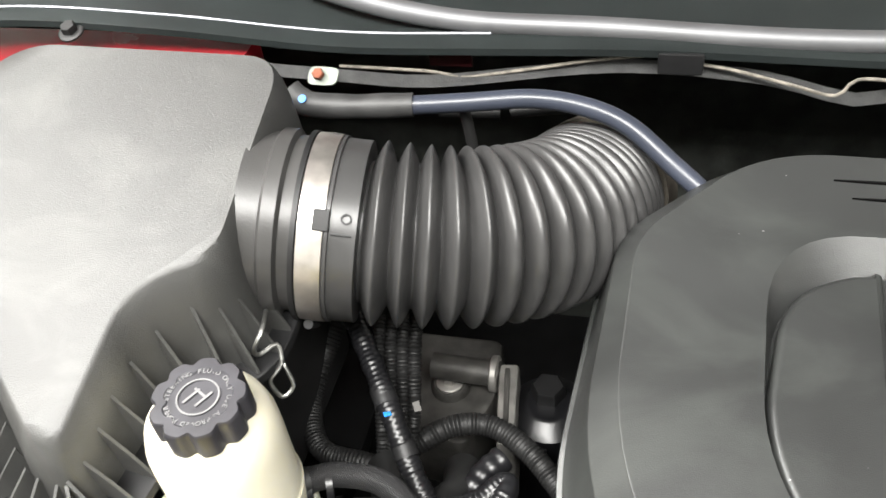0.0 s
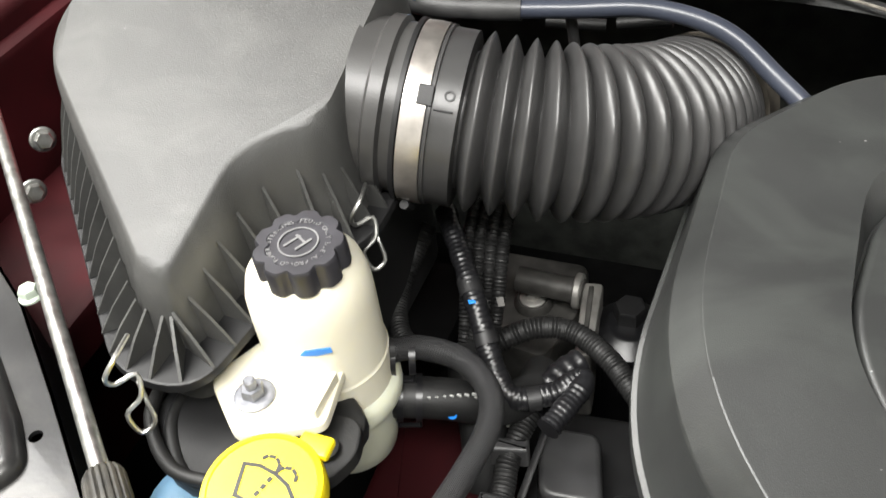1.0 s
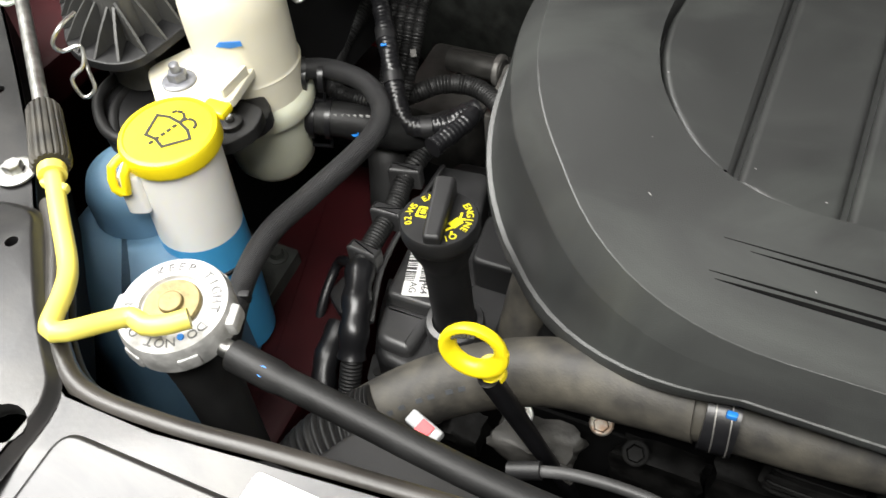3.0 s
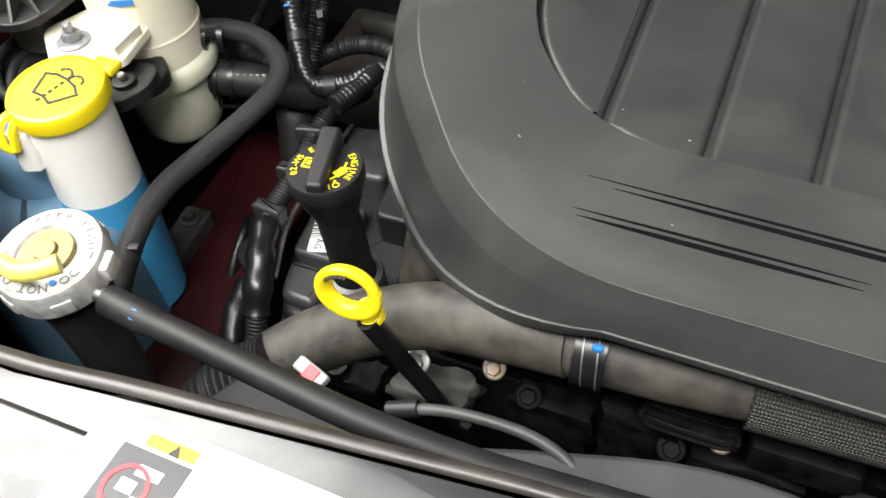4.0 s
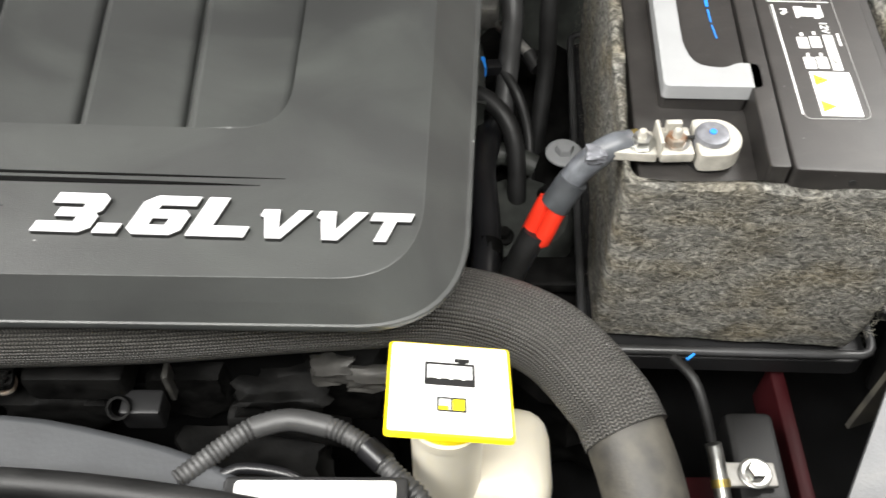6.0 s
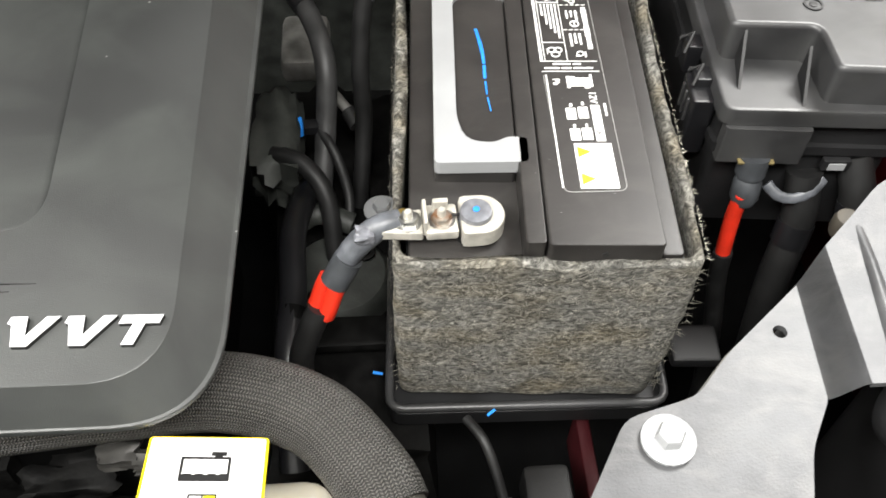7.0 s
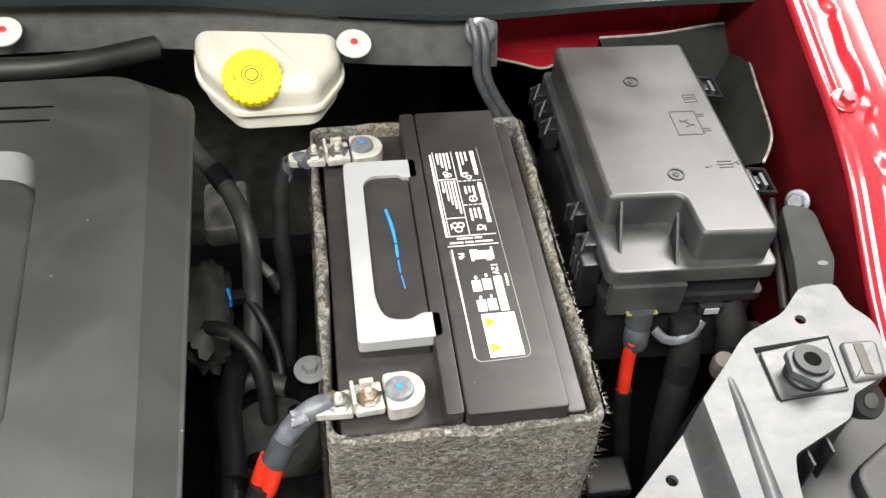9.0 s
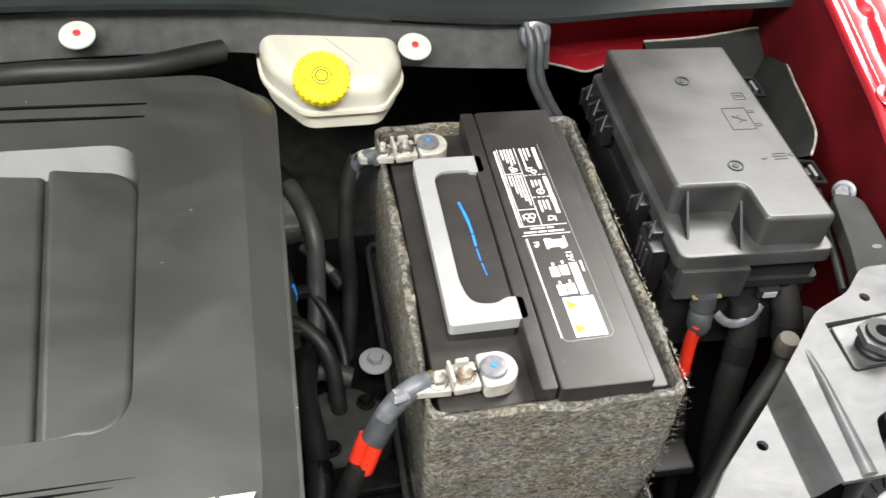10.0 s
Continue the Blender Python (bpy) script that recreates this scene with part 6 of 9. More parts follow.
    bars("rule", WHITE, [(0.0097, 0.056, 0.0005, 0.104), (0.0262, 0.056, 0.0005, 0.104), (0.018, 0.0722, 0.0165, 0.0005), (0.018, 0.0250, 0.0165, 0.0005), (0.027, 0.0042, 0.0415, 0.0005), (0.027, -0.0067, 0.0415, 0.0005)] + [(0.0285 + 0.0042 * k, v, 0.0028, 0.0005) for v in (0.0690, 0.0395) for k in range(5)], "thin white rules")
    bars("name_bars", WHITE, [(0.0215, 0.0012, 0.013, 0.0014), (0.0325, 0.0012, 0.006, 0.0014), (0.0140, -0.0032, 0.011, 0.0014), (0.0245, -0.0032, 0.007, 0.0014), (0.0365, -0.0032, 0.014, 0.0014)], "unreadable white print")
    # pictograms: goggles, flask, no flame, hand, recycling loop, crossed bin
    def loop(bm, u, v, r, w=0.0008):
        lathe(bm, [(r, 0), (r, 0.0005), (r - w, 0.0005), (r - w, 0)], LAB @ Matrix.Translation((u, v, Z - 0.0002)), 18, close=False)

    for name, rings, strokes in (("goggles_sign", ((0.0335, 0.0765, 0.0026), (0.0370, 0.0735, 0.0026)), ((0.0352, 0.0790, 0.004, 0.0008),)),
                                 ("flask_sign", ((0.0175, 0.0800, 0.0022), (0.0205, 0.0775, 0.0022), (0.0180, 0.0760, 0.0018)), ()),
                                 ("no_flame_sign", ((0.0362, 0.0465, 0.0036),), ((0.0362, 0.0465, 0.0010, 0.0048),)),
                                 ("hand_sign", ((0.0365, 0.0125, 0.0028),), ((0.0402, 0.0115, 0.0012, 0.0055), (0.0345, 0.0100, 0.0030, 0.0010))),
                                 ("recycling_sign", ((0.0160, 0.0165, 0.0032), (0.0205, 0.0165, 0.0032), (0.0182, 0.0120, 0.0034)), ((0.0125, 0.0150, 0.0006, 0.006),))):
        bm = bmesh.new()
        for u, v, r in rings:
            loop(bm, u, v, r)
        for u, v, w, h in strokes:
            box(bm, (u, v, Z), (w, h, 0.0005), 0, LAB)
        part(name, bm, WHITE, ob, "white pictogram")
    bars("bin_sign", WHITE, [(0.0325, -0.0180, 0.0150, 0.0085), (0.0240, -0.0180, 0.0022, 0.0120), (0.0405, -0.0165, 0.0016, 0.0125), (0.0270, -0.0130, 0.004, 0.0016), (0.0370, -0.0235, 0.004, 0.0016)], "white crossed-out bin sign")
    bars("edge_print", WHITE, line(0.0088, -0.0106, -0.1185, 0.0011, 0.0018, 0.005), "small white print")
    for k in [(0.0222, -0.0500, 0.0068, 0.0108), (0.0306, -0.0490, 0.0068, 0.0108), (0.0228, -0.0700, 0.0068, 0.0108), (0.0310, -0.0694, 0.0068, 0.0108)]:
        bars("rating_box", WHITE, [k])
    bars("type_panel", WHITE, [(0.0396, -0.0590, 0.0062, 0.0345)])
    bars("type_print", GREYPRINT, line(0.0406, -0.0440, -0.0600, 0.0022, 0.0012, 0.003), z=Z + 0.0003)
    bars("box_captions", WHITE, line(0.0228, -0.0400, -0.0430, 0.0018) + line(0.0312, -0.0385, -0.0415, 0.0018) + line(0.0231, -0.0605, -0.0635, 0.0016) + line(0.0315, -0.0600, -0.0630, 0.0016) + line(0.0466, -0.0400, -0.0520, 0.0018))
    bars("warning_panel", WHITE, [(0.0330, -0.0985, 0.0252, 0.0400)], "white warning panel")
    bars("warning_print", GREYPRINT, [(0.0385, -0.0870, 0.0014, 0.0034)], z=Z + 0.0003)
    for v in (-0.0865, -0.1105):
        m = LAB @ Matrix.Translation((0.0260, v, Z))
        tri_w = part("warning_triangle", slab(bmesh.new(), [(-0.0040, -0.0050), (0.0050, 0.0), (-0.0040, 0.0050)], 0.0002, 0.0007, m), YINK, ob, "yellow warning triangle")
        part("warning_sign", box(bmesh.new(), (-0.0005, 0, 0.0008), (0.0034, 0.0007, 0.0003), 0, m), INK, tri_w)
    border = rounded([(0.0070, -0.0120, 0.001), (0.0096, -0.1215, 0.005), (0.0505, -0.1205, 0.006), (0.0500, 0.112, 0.001)], 4)
    part("label_border", tube(bmesh.new(), [LAB @ Vector((p.x, p.y, Z)) for p in border], 0.00022, 5, curve=False), GREYPRINT, ob, "thin pale border line")
    turned = Matrix.Rotation(radians(-90), 4, "Z")
    part("lettering", text_mesh("12V", LAB @ Matrix.Translation((0.0392, -0.0340, Z)) @ turned, 0.0075, 0.0004), WHITE, ob)
    part("lettering", text_mesh("Pb", LAB @ Matrix.Translation((0.0152, -0.0180, Z)) @ turned, 0.0068, 0.0004), WHITE, ob)
    part("lettering", text_mesh("35AG", LAB @ Matrix.Translation((0.0388, -0.0685, Z + 0.0004)) @ turned, 0.0050, 0.0003), INK, ob)
    return ob


battery()


def battery_felt():
    ob = thing("battery_felt_wrap", BAT @ Vector((0, 0, 0.762)), "thick matted grey felt wrap round the battery", "felt wrap")
    bm = bmesh.new()
    zs = [0.762 + (0.932 - 0.762) * i / 22 for i in range(23)]
    outer = rounded([(-0.099, -0.170, 0.010), (0.099, -0.170, 0.010), (0.099, 0.171, 0.010), (-0.099, 0.171, 0.010)], 4)
    dense = []
    for p, q in zip(outer, outer[1:] + outer[:1]):
        n = max(1, int((q - p).length / 0.006))
        dense += [p.lerp(q, i / n) for i in range(n)]
    inner = [p * (1 - 0.0093 / p.length) for p in dense]
    n = len(dense)
    rings = []
    for k, z in enumerate(zs + [0.9335]):
        lp = []
        for p in dense:
            out = p.normalized()
            w = 0.0022 * noise.noise((p.x * 60, p.y * 60, z * 60)) + 0.003 * noise.noise((p.x * 14, p.y * 14, z * 14))
            tp = -0.006 * max(0, (0.85 - z) / 0.09)
            q = p + out * (w + tp) if k < len(zs) else p - out * 0.003
            top = 0.004 * noise.noise((p.x * 25, p.y * 25, 3.0)) if k >= len(zs) - 1 else 0
            lp.append(bm.verts.new(BAT @ Vector((q.x, q.y, z + top))))
        rings.append(lp)
    for z in (0.931, 0.80):
        rings.append([bm.verts.new(BAT @ Vector((p.x, p.y, z + (0.004 * noise.noise((p.x * 25, p.y * 25, 3.0)) if z > 0.9 else 0)))) for p in inner])
    for a, b in zip(rings, rings[1:]):
        for i in range(n):
            j = (i + 1) % n
            bm.faces.new((a[i], a[j], b[j], b[i]))
    part("felt", bm, FELT, ob, angle=70)
    # loose fibres standing off the surface
    bm = bmesh.new()
    rr = random.Random(3)
    for _ in range(4200):
        side = rr.random()
        z = rr.uniform(0.785, 0.934)
        if side < 0.6:
            p, nn = Vector((rr.uniform(-0.098, 0.098), -0.171, z)), Vector((0, -1, 0))
        elif side < 0.93:
            p, nn = Vector((-0.100, rr.uniform(-0.165, 0.165), z)), Vector((-1, 0, 0))
        else:
            p, nn = Vector((0.100, rr.uniform(-0.165, 0.165), 0.932)), Vector((0, 0, 1))
        d = Vector((rr.gauss(0, 1), rr.gauss(0, 1), rr.gauss(0, 0.45))).normalized()
        d -= nn * d.dot(nn)
        d = (d.normalized() + nn * rr.uniform(0.02, 0.3)).normalized() * rr.uniform(0.003, 0.010) * (0.4 if nn.z > 0.5 else 1)
        w = d.cross(nn).normalized() * 0.00016
        p = p + nn * 0.0012
        a, b, c = (bm.verts.new(BAT @ q) for q in (p - w, p + w, p + d))
        bm.faces.new((a, b, c))
    tagged(part("fibre_fuzz", bm, FUZZ, ob, "pale loose fibres"), kind="stuff")
    return ob


battery_felt()


def battery_terminal(u, v, rust, cable):
    base = BAT @ Vector((u, v, 0.9255))
    ob = thing("battery_terminal", base, "corroded battery cable clamp with nuts and a lead post" if rust else "zinc battery cable clamp with nuts and a lead post", "cable clamp", "clamps of the battery")
    m = BAT @ Matrix.Translation((u, v, 0.9255)) @ Matrix.Rotation(radians(5), 4, "Z")
    metal = TERMINAL
    part("post_base", lathe(bmesh.new(), [(0.014, 0), (0.013, 0.003)], m, 24), PLASTIC, ob)
    part("post", lathe(bmesh.new(), [(0.0112, 0), (0.0106, 0.0185), (0.0098, 0.0205), (0.006, 0.0212)], m, 28), LEAD, ob, "grey lead post")
    part("paint_dot", lathe(bmesh.new(), [(0.0022, 0.0212), (0.0022, 0.0220)], m, 10), BLUEINK, ob, "blue paint dot")
    eye_o = [(-0.010, -0.0160)] + [(0.004 + 0.0150 * math.cos(a), 0.0160 * math.sin(a)) for a in (radians(-78 + 26 * k) for k in range(7))] + [(-0.010, 0.0160)]
    part("clamp_ring", slab(bmesh.new(), rounded([(x, y, 0.004) for x, y in eye_o], 2), 0.004, 0.0175, m, bevel=0.0016, seg=3), TERMINAL, ob, "zinc clamp ring")
    part("ring_slot", box(bmesh.new(), (-0.012, 0.0, 0.0172), (0.012, 0.0016, 0.0014), 0, m), INK, ob)
    part("clamp_bar", box(bmesh.new(), (-0.022, 0.0, 0.011), (0.021, 0.024, 0.008), 0.002, m), metal, ob)
    part("lug", slab(bmesh.new(), rounded([(-0.066, -0.008, 0.004), (-0.034, -0.0115, 0.002), (-0.034, 0.0095, 0.002), (-0.066, 0.005, 0.004)], 3), 0.008, 0.0145, m, bevel=0.0015), TERMINAL, ob)
    part("upright", box(bmesh.new(), (-0.0325, 0.0, 0.0165), (0.0025, 0.020, 0.013), 0.0008, m), metal, ob)
    for x in (-0.022, -0.043):
        mm = m @ Matrix.Translation((x, -0.001, 0.014))
        nut = part("nut", hexagon(bmesh.new(), mm, 0.0068, 0.0055), STEEL if x < -0.03 or not rust else RUSTY, ob)
        part("stud", lathe(bmesh.new(), [(0.0028, 0.004), (0.0028, 0.010), (0.002, 0.011)], mm, 12), metal, ob)
        part("washer", lathe(bmesh.new(), [(0.0088, -0.0005), (0.0088, 0.0012)], mm, 20), STEEL, ob)
    part("bridge", box(bmesh.new(), (-0.022, 0.009, 0.016), (0.010, 0.004, 0.012), 0.001, m), metal, ob)
    return ob


battery_terminal(-0.0457, -0.1357, True, 0)
battery_terminal(-0.053, 0.128, False, 0)


def cable(name, pts, r, mat, label, pieces=()):
    ob = thing(name, min((Vector(p) for p in pts), key=lambda p: p.z), label, "cable")
    part("sheath", tube(bmesh.new(), pts, r, 16), mat, ob)
    for nm, a, rr, mt, lb in pieces:
        part(nm, tube(bmesh.new(), a, rr, 16, 0.004), mt, ob, lb)
    return ob


pos = cable("positive_cable", [(0.3475, 0.0790, 0.876), (0.338, 0.073, 0.853), (0.330, 0.07, 0.82), (0.33, 0.06, 0.76), (0.335, 0.05, 0.68)], 0.0088, RUBBER, "battery cable with red covers and grey heat-shrink",
      [("heat_shrink", [(0.402, 0.101, 0.938), (0.389, 0.097, 0.9365), (0.373, 0.093, 0.922), (0.360, 0.087, 0.903)], lambda s, n: 0.0072 + 0.0014 * math.sin(math.pi * min(1, s / n)), SHRINK, "grey heat-shrink sleeve"),
       ("shrink_collar", [(0.3685, 0.0905, 0.9140), (0.3610, 0.0860, 0.9010), (0.3580, 0.0842, 0.8960)], 0.0098, GREYCABLE, "dark grey sleeve end"),
       ("red_cover", [(0.3610, 0.0825, 0.897), (0.3575, 0.0795, 0.8895), (0.3530, 0.0765, 0.876), (0.3490, 0.0740, 0.867)], lambda s, n: 0.0060 * min(1.0, 0.45 + (n - s) / 0.008), REDCABLE, "red cable cover"),
       ("red_cover", [(0.3540, 0.0890, 0.8975), (0.350, 0.086, 0.890), (0.3450, 0.0825, 0.876), (0.3415, 0.0800, 0.868)], lambda s, n: 0.0058 * min(1.0, 0.45 + (n - s) / 0.008), REDCABLE, "red cable cover"),
       ("copper_end", [(0.406, 0.102, 0.938), (0.400, 0.100, 0.938)], 0.0070, BRASS, "bare copper strands")])
part("foil_patch", lumpy((0.3795, 0.0905, 0.9365), (0.012, 0.010, 0.008), 41, 0.25), LEAD, pos, "bright crinkled foil patch", angle=20)
cable("negative_cable", [(0.392, 0.373, 0.925), (0.382, 0.366, 0.90), (0.377, 0.347, 0.85), (0.378, 0.333, 0.80), (0.372, 0.30, 0.74), (0.36, 0.27, 0.68)], 0.0080, RUBBER, "black battery ground cable with a grey sleeve",
      [("heat_shrink", [(0.408, 0.3535, 0.939), (0.400, 0.362, 0.934), (0.391, 0.371, 0.920), (0.384, 0.368, 0.905)], lambda s, n: 0.0072 + 0.0012 * math.sin(math.pi * min(1, s / n)), SHRINK, "grey heat-shrink sleeve"),
       ("foil_patch", [(0.3945, 0.3645, 0.935), (0.391, 0.3665, 0.930)], 0.0042, STEEL, "bright crinkled foil patch")])

tray = thing("battery_tray", (0.5, 0.22, 0.73), "black plastic battery tray with a raised rim", "battery tray")
bm = bmesh.new()
o = rounded([(-0.103, -0.178, 0.012), (0.110, -0.172, 0.012), (0.110, 0.18, 0.012), (-0.103, 0.18, 0.012)], 4)
slab(bm, o, 0.735, 0.752, BAT, bevel=0.002)
part("tray_floor", bm, PLASTIC, tray)
lip = [BAT @ Vector((p.x, p.y, 0.762)) for p in o]
part("rim", tube(bmesh.new(), lip + lip[:1], 0.0034, 10, curve=False), LIDPL, tray)
part("hold_down_lug", box(bmesh.new(), (0.135, -0.13, 0.775), (0.04, 0.035, 0.012), 0.004, BAT), PLASTIC, tray)
for u, v, a in ((-0.026, -0.184, -50), (-0.112, -0.150, 80)):
    part("paint_mark", box(bmesh.new(), (0, 0, 0), (0.0022, 0.008, 0.002), 0.0005, BAT @ pose(u, v, 0.767, 0, 0, a)), BLUEINK, tray, "blue paint mark")

# ---- fuse box ----
FUS = pose(0.700, 0.290, 0, 0, 0, -3.5)


def fuse_box():
    ob = thing("fuse_box", FUS @ Vector((0, 0, 0.82)), "black plastic fuse and relay box with a latched lid", "fuse box")
    lid_o = rounded([(-0.062, 0.129, 0.006), (-0.062, -0.076, 0.006), (-0.002, -0.077, 0.008), (0.0, -0.120, 0.006), (0.061, -0.122, 0.006), (0.060, 0.127, 0.006)], 4)
    part("lid", slab(bmesh.new(), lid_o, 0.955, 0.993, FUS, bevel=0.004, seg=3), LIDPL, ob, "satin black lid")
    rim_o = rounded([(-0.069, 0.134, 0.008), (-0.069, -0.128, 0.01), (0.068, -0.130, 0.008), (0.067, 0.132, 0.008)], 4)
    part("lid_rim", slab(bmesh.new(), rim_o, 0.948, 0.962, FUS, bevel=0.003), LIDPL, ob)
    bm = bmesh.new()
    part("lower_box", slab(bmesh.new(), rounded([(-0.065, 0.122, 0.008), (-0.065, -0.12, 0.008), (0.064, -0.124, 0.008), (0.064, 0.122, 0.008)], 4), 0.84, 0.949, FUS), PLASTIC, ob)
    part("mid_band", slab(bmesh.new(), rounded([(-0.068, 0.125, 0.008), (-0.068, -0.125, 0.008), (0.067, -0.128, 0.008), (0.067, 0.125, 0.008)], 4), 0.918, 0.926, FUS), PLASTIC, ob)
    for u, v in ((-0.053, -0.092), (-0.012, -0.108)):
        part("fin", slab(bmesh.new(), [(-0.001, -0.016), (0.001, -0.016), (0.001, 0.016), (-0.001, 0.016)], 0.961, lambda x, y: 0.962 + 0.026 * (y + 0.016) / 0.032, FUS @ Matrix.Translation((u, v, 0)) @ Matrix.Rotation(radians(-8), 4, "Z")), PLASTIC, ob)
    for u, v in ((-0.0007, -0.0541), (-0.0043, 0.0699)):
        m = FUS @ Matrix.Translation((u, v, 0.9928))
        part("moulded_ring", lathe(bmesh.new(), [(0.0055, 0), (0.0055, 0.0012), (0.007, 0.0012), (0.007, 0)], m, 24, close=False), PLASTIC, ob)
        part("moulded_dimple", lathe(bmesh.new(), [(0.003, 0), (0.003, 0.0008), (0.002, 0.0012)], m, 16), PLASTIC, ob)
    # engraved symbols
    def symbol(name, rows):
        bm = bmesh.new()
        for u, v, w, h, a in rows:
            box(bm, (0, 0, 0.9932), (w, h, 0.0006), 0, FUS @ Matrix.Translation((u, v, 0)) @ Matrix.Rotation(radians(a), 4, "Z"))
        part(name, bm, INK, ob, "fine moulded symbol")

    symbol("relay_symbol", [(0.0285, 0.025, 0.023, 0.0007, 0), (0.0275, -0.006, 0.022, 0.0007, 0), (0.0170, 0.0095, 0.0007, 0.031, 0), (0.0395, 0.0095, 0.0007, 0.031, 0), (0.0285, 0.0095, 0.014, 0.0008, -35), (0.0265, 0.012, 0.008, 0.0008, 25), (0.0305, 0.006, 0.008, 0.0008, 25), (0.0430, 0.020, 0.007, 0.0007, 0), (0.0430, 0.0175, 0.007, 0.0007, 0), (0.0430, 0.001, 0.007, 0.0007, 0), (0.0430, -0.002, 0.007, 0.0007, 0)])
    symbol("book_symbol", [(0.0415, 0.0475, 0.011, 0.0006, 0), (0.0415, 0.0375, 0.011, 0.0006, 0), (0.0360, 0.0425, 0.0006, 0.010, 0), (0.0470, 0.0425, 0.0006, 0.010, 0), (0.0415, 0.0440, 0.008, 0.0006, 0), (0.0415, 0.0415, 0.008, 0.0006, 0)])
    symbol("moulded_caption", [(0.0440, -0.0415, 0.012, 0.0010, 0), (0.0440, -0.0450, 0.014, 0.0010, 0), (0.0440, -0.0485, 0.012, 0.0010, 0)])
    symbol("moulded_arrow", [(0.0300, -0.0470, 0.005, 0.001, 30), (0.0275, -0.0475, 0.003, 0.001, -40)])
    symbol("moulded_arrow", [(0.0545, -0.0425, 0.005, 0.001, 30), (0.0550, -0.0450, 0.003, 0.001, -40)])
    # latches
    for u, v in ((0.070, 0.083), (0.072, -0.046)):
        la = part("latch", box(bmesh.new(), (u, v, 0.964), (0.006, 0.028, 0.024), 0.002, FUS), GLOSSY, ob)
        frame_line = [FUS @ Vector(p) for p in ((u, v - 0.014, 0.974), (u + 0.016, v - 0.014, 0.972), (u + 0.016, v + 0.014, 0.972), (u, v + 0.014, 0.974))]
        part("latch_frame", tube(bmesh.new(), frame_line, 0.0022, 8, curve=False), GLOSSY, la)
        part("latch_loop", box(bmesh.new(), (u + 0.010, v, 0.972), (0.004, 0.016, 0.007), 0.001, FUS), GREYCABLE, la)
        part("latch_tongue", box(bmesh.new(), (u + 0.005, v + 0.002, 0.968), (0.006, 0.010, 0.010), 0.001, FUS), GLOSSY, la)
    for u, v in ((-0.074, -0.085), (-0.074, -0.05), (-0.074, 0.06), (-0.074, 0.085), (-0.074, 0.11)):
        cl = part("side_clip", box(bmesh.new(), (u, v, 0.945), (0.012, 0.016, 0.024), 0.002, FUS), GLOSSY, ob)
        part("clip_wall", box(bmesh.new(), (u - 0.003, v + 0.009, 0.944), (0.010, 0.002, 0.020), 0.0005, FUS), PLASTIC, cl)
        part("clip_rib", tube(bmesh.new(), [FUS @ Vector(p) for p in ((u - 0.008, v - 0.008, 0.952), (u - 0.002, v, 0.964), (u - 0.008, v + 0.008, 0.952))], 0.0012, 6, curve=False), LIDPL, cl)
    part("front_tab", box(bmesh.new(), (0.025, -0.128, 0.911), (0.020, 0.006, 0.010), 0.001, FUS), PLASTIC, ob)
    part("tab_window", box(bmesh.new(), (0.025, -0.1315, 0.911), (0.012, 0.001, 0.006), 0, FUS), LIGHTGREY, ob)
    part("cable_gland", lathe(bmesh.new(), [(0.011, -0.004), (0.011, 0.010), (0.009, 0.014), (0.0105, 0.018), (0.0105, 0.030), (0.008, 0.036)], FUS @ Matrix.Translation((-0.036, -0.130, 0.915)) @ Matrix.Rotation(radians(165), 4, "X"), 24), GREYCABLE, ob, "grey ribbed cable gland")
    part("gland_seat", box(bmesh.new(), (-0.036, -0.131, 0.918), (0.026, 0.010, 0.002), 0.0005, FUS), TARNISH, ob, "dull brass seat")
    part("corner_block", slab(bmesh.new(), rounded([(-0.084, -0.108, 0.003), (-0.066, -0.108, 0.003), (-0.066, -0.076, 0.003), (-0.084, -0.076, 0.003)], 3), 0.90, 0.950, FUS, bevel=0.002), GLOSSY, ob)
    for k in range(3):
        part("block_slot", box(bmesh.new(), (-0.0845, -0.084 - 0.008 * k, 0.936), (0.002, 0.003, 0.020), 0.0004, FUS), LIDPL, ob)
    part("front_plate", slab(bmesh.new(), rounded([(-0.064, -0.131, 0.002), (-0.004, -0.133, 0.002), (-0.004, -0.122, 0.002), (-0.064, -0.120, 0.002)], 2), 0.915, 0.9475, FUS, bevel=0.001), LIDPL, ob)
    return ob


fuse_box()
lev = thing("cable_lever", FUS @ Vector((-0.005, -0.138, 0.884)), "blue-grey plastic lever under the fuse box", "lever")
part("lever", tube(bmesh.new(), [FUS @ Vector(p) for p in ((-0.020, -0.132, 0.893), (-0.012, -0.139, 0.888), (0.0, -0.141, 0.887), (0.012, -0.139, 0.893), (0.020, -0.132, 0.899))], 0.0042, 12, flat=0.6), SHRINK, lev)
rod = thing("brace_rod", (0.76, 0.13, 0.94), "thin black brace rod behind the headlamp bracket", "rod")
part("rod", tube(bmesh.new(), [(0.752, 0.122, 0.948), (0.775, 0.180, 0.945), (0.800, 0.245, 0.942)], 0.0035, 10), RUBBER, rod)
tan = thing("dull_plug", (0.7035, 0.1027, 0.905), "small dull plug beside the bracket", "plug")
part("plug", lathe(bmesh.new(), [(0.0085, 0.905), (0.0095, 0.909), (0.0095, 0.917), (0.0080, 0.921), (0.004, 0.922)], axes((0.7035, 0.1027, 0)), 20), DUSTBAND, tan)
